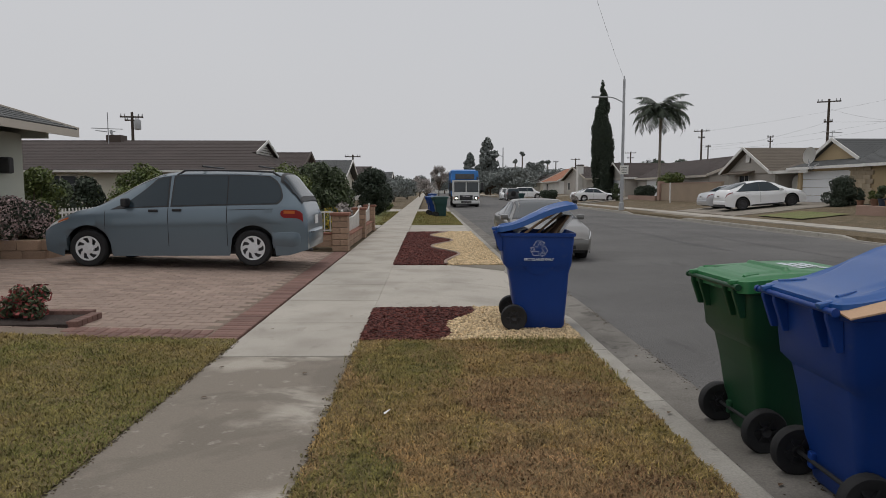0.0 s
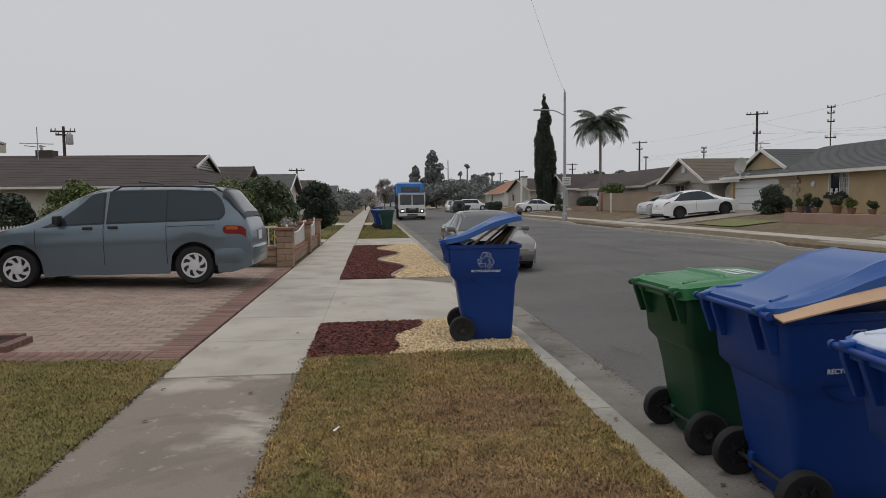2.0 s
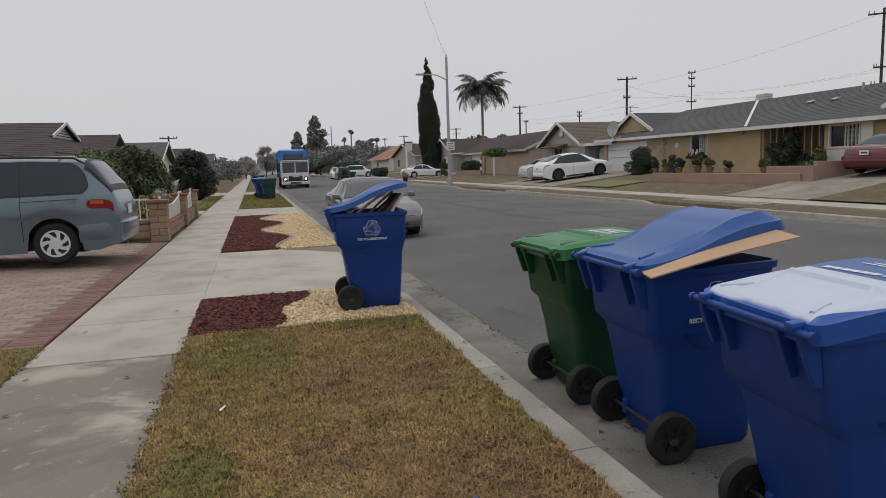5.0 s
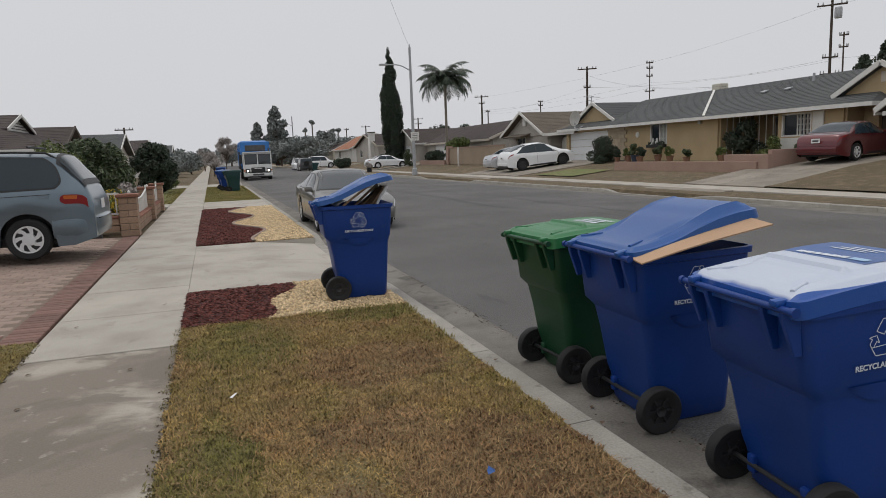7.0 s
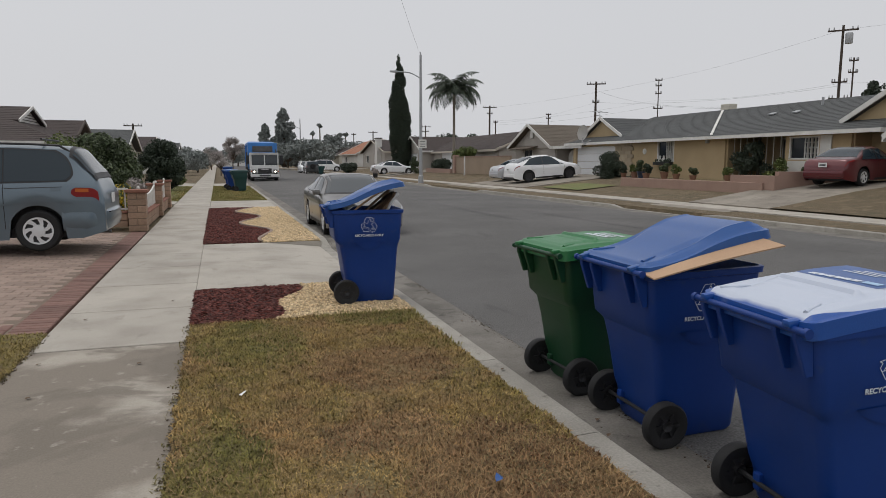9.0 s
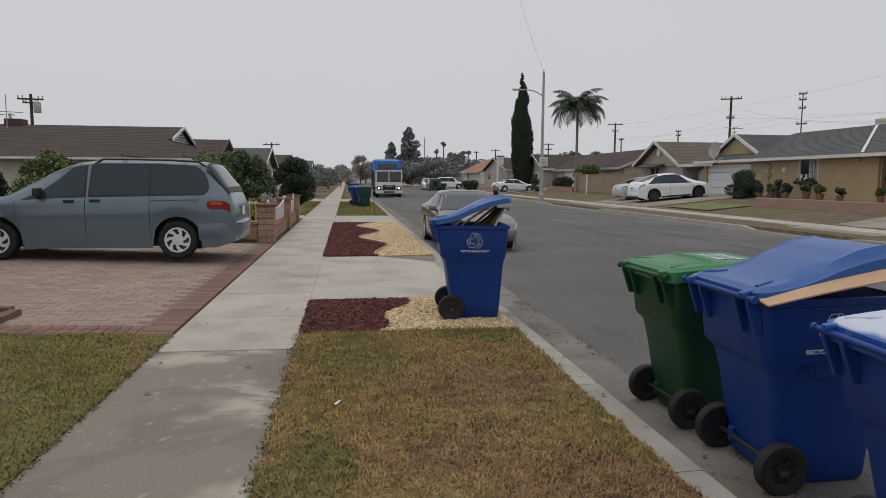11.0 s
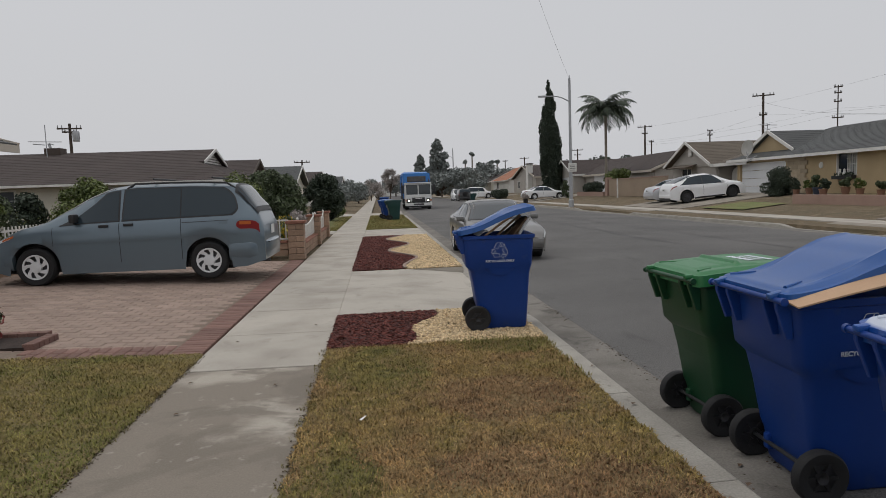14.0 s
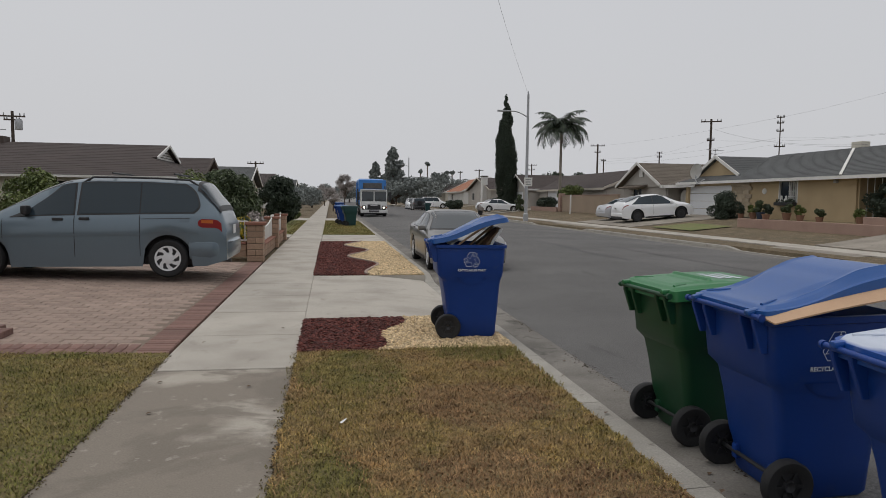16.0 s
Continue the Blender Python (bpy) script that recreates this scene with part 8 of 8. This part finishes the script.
utility_pole(45.5, 110, 0.5, 11.4, "utility pole far behind the houses", ((0.3, 2.4), (1.4, 1.0)), False, -24, 0.2)
utility_pole(47.5, 112, 0.5, 9.0, "slim distant wooden pole", ((0.3, 0.8),), False, -24, 0.14)
utility_pole(56, 108, 0.5, 10.2, "slim distant pole with brackets", ((0.2, 0.9), (0.9, 0.8)), False, -24, 0.14)
utility_pole(46.0, 150, 0.5, 10.0, "distant dark utility pole", ((0.3, 2.4), (1.4, 1.6)), False, -24, 0.2)
utility_pole(38.0, 170, 0.5, 9.4, "very distant utility pole", ((0.3, 2.4),), False, -24, 0.2)
utility_pole(31.0, 160, 0.5, 8.4, "very distant slim pole", ((0.3, 1.2),), False, -15, 0.16)


def cable(label, p, q, sag, r=0.012, n=14):
    p, q = Vector(p), Vector(q)
    bm = bmesh.new()
    pts = [p.lerp(q, t / n) - Vector((0, 0, sag * 4 * (t / n) * (1 - t / n))) for t in range(n + 1)]
    for a, b in zip(pts, pts[1:]):
        rod(bm, a, b, r, seg=4)
    return tagged(new("overhead_cable", mesh_of("overhead_cable", bm, M_WIRE)), label, "cable", "overhead cables")


cable("thin overhead cable to the street lamp", (13.9, 47.2, 9.2), (6.0, 31.0, 15.5), 0.4, 0.006)
for dz, s in ((0.35, 0.3), (4.9, 0.5), (6.2, 0.6)):
    cable("overhead power cable between the poles", (51.2, 44.8, 13.3 - dz), (54.8, 75, 12.4 - dz * 0.55), s, 0.006)
    cable("overhead power cable along the back of the lots", (54.8, 75, 12.4 - dz * 0.55), (45.5, 110, 11.2 - dz * 0.5), s, 0.006)
    cable("overhead power cable beyond the tall pole", (51.2, 44.8, 13.3 - dz), (62, 10, 13.0 - dz), s, 0.006)
cable("service cable to the tan house", (42.4, 70, 10.0), (29.5, 33, 4.9), 0.6, 0.006)
cable("low overhead cable behind the roofs", (42.4, 70, 8.6), (51.2, 44.8, 8.2), 0.6, 0.006)
cable("low overhead cable of the distant poles", (42.4, 70, 8.6), (45.5, 110, 8.4), 0.6, 0.006)

# ---- far parkway: fire hydrant and litter on the near lawn ----
hyd = thing("bicycle_planter", "small dark plant tub by the far driveway", "planter")
part("tub", lathe(bmesh.new(), [(0.001, 0), (0.22, 0), (0.26, 0.4), (0.2, 0.4), (0.001, 0.36)], 12, "z", Matrix.Translation((14.4, 64.5, 0.02))), M_BLACK, hyd)
cs, rs = clumps(14.4, 64.5, 0.4, 0.3, 0.3, 0.7, 7, 301, 0.2)
part("foliage", leaf_mesh("foliage", cs, rs, 400, 0.08, M_BARE, 0.9, 302), M_BARE, hyd)
leaf = tagged(new("dry_leaf", raw("dry_leaf", [(-0.27, 4.12, 0.05), (-0.235, 4.14, 0.075), (-0.25, 4.18, 0.06), (-0.285, 4.16, 0.045)], [(0, 1, 2, 3)], M_PAPER)), "pale curled scrap lying on the grass", "litter")
bit = tagged(new("litter_scrap", raw("litter_scrap", [(0.83, 2.55, 0.045), (0.86, 2.54, 0.06), (0.875, 2.58, 0.05), (0.85, 2.60, 0.065), (0.835, 2.58, 0.05)], [(0, 1, 2, 3, 4)], M_BIN_LID)), "small blue plastic scrap on the grass", "litter")
for k, (x, yy) in enumerate(((-1.72, 5.4), (-1.6, 4.6), (-1.0, 5.2), (-1.65, 6.9), (1.62, 5.2), (1.58, 4.2), (1.9, 3.4), (1.66, 2.9), (2.0, 6.2), (-0.9, 7.6))):
    tagged(new("fallen_leaf", raw("fallen_leaf", [(x, yy, 0.012), (x + 0.03, yy + 0.01, 0.02), (x + 0.035, yy + 0.04, 0.012), (x + 0.005, yy + 0.03, 0.016)] if x < 1.7 else [(x, yy, -0.118), (x + 0.03, yy + 0.01, -0.11), (x + 0.035, yy + 0.04, -0.118), (x + 0.005, yy + 0.03, -0.112)], [(0, 1, 2, 3)], M_CARD_DARK)), "small dry brown leaf on the concrete", "leaf", "fallen leaves")

# ---- brick driveway: pavers with sand joints ----
drv = thing("brick_driveway", "driveway of weathered pinkish pavers with a red brick border", "driveway", kind="structure")
PV0, PV1 = 6.85, 15.6
drive_z = lambda x: lot_z(x) + 0.006
part("sand_bed", grid_patch("sand_bed", [-9.0, -7.2, -5, -3, -1.9], [6.45, PV1], lambda x, y: drive_z(x) - 0.008, M_SAND), None, drv)


def paver_mesh(name, sx, sy, material, b=0.008, t=0.05):
    x, y_ = sx / 2 - 0.004, sy / 2 - 0.004
    vs_ = [(-x, -y_, -t), (x, -y_, -t), (x, y_, -t), (-x, y_, -t), (-x, -y_, -b), (x, -y_, -b), (x, y_, -b), (-x, y_, -b), (-x + b, -y_ + b, 0), (x - b, -y_ + b, 0), (x - b, y_ - b, 0), (-x + b, y_ - b, 0)]
    fs_ = [(8, 9, 10, 11)] + [(k + i, k + (i + 1) % 4, k + 4 + (i + 1) % 4, k + 4 + i) for k in (0, 4) for i in range(4)]
    return raw(name, vs_, fs_, material), vs_, fs_


rp = random.Random(3)
PS = (0.225, 0.15)
near_me = paver_mesh("paver", *PS, M_PAVER)[0]
_, pv, pf = paver_mesh("paver_shape", *PS, M_PAVER_FAR)
count, far_v, far_f = 0, [], []
row = 0
yy = PV0
while yy < PV1 - 0.1:
    x = -2.34 - (PS[0] / 2 if row % 2 else 0)
    while x > -8.9:
        z = drive_z(x) + rp.uniform(-0.003, 0.003)
        a = rp.uniform(-0.02, 0.02)
        if yy < 8.9 and x > -4.9 and count < 300:
            p = new("paver", near_me)
            p.parent = drv
            p.matrix_basis = pose(x, yy, z, rp.uniform(-0.5, 0.5), 1.7 + rp.uniform(-0.5, 0.5), math.degrees(a))
            count += 1
        else:
            o = len(far_v)
            ca, sa = math.cos(a), math.sin(a)
            far_v += [(x + vx * ca - vy * sa, yy + vx * sa + vy * ca, z + vz - vx * 0.03 * (x > -7.2)) for vx, vy, vz in pv]
            far_f += [tuple(o + i for i in f) for f in pf]
        x -= PS[0]
    yy += PS[1]
    row += 1
tagged(part("far_pavers", raw("far_pavers", far_v, far_f, M_PAVER_FAR), None, drv, "weathered pinkish pavers"), kind="stuff")
# red border bricks beside the pavement and at the near lawn
red_me = paver_mesh("border_brick", 0.32, 0.105, M_PAVER_RED)[0]
yy = 6.52
while yy < PV1:
    p = new("border_brick", red_me)
    p.parent = drv
    p.matrix_basis = pose(-2.045, yy, 0.014 + rp.uniform(-0.002, 0.002), 0, 1.0, rp.uniform(-0.8, 0.8))
    yy += 0.105
red_me2 = paver_mesh("border_brick", 0.105, 0.22, M_PAVER_RED)[0]
for r_, y0 in ((0, 6.74), (1, 6.52)):
    x = -2.27
    while x > -3.55 if r_ else x > -8.8:
        if not (r_ == 0 and -4.95 < x < -3.70):
            p = new("border_brick", red_me2)
            p.parent = drv
            p.matrix_basis = pose(x, y0, drive_z(x) + 0.004, 0, 1.7, rp.uniform(-1, 1))
        x -= 0.105
# brick-edged planting bed
M_DARK_SOIL = mat("dark_soil", (0.045, 0.03, 0.024), 1.0, None, 8, 60, 0.7, spread=0.4)
pb = thing("planting_bed", "small bed of dark soil edged with red bricks", "flower bed")
part("soil", bx(-4.45, 7.08, 0.07, 1.5, 0.55, 0.05), M_DARK_SOIL, pb)
for k in range(14):
    part("edge_brick", bx(-5.15 + 0.105 * k, 7.42, 0.10, 0.1, 0.12, 0.07, bevel=0.01), M_PAVER_RED, pb)
for k in range(5):
    part("edge_brick", bx(-3.66, 6.86 + 0.105 * k, 0.09, 0.12, 0.1, 0.07, bevel=0.01), M_PAVER_RED, pb)
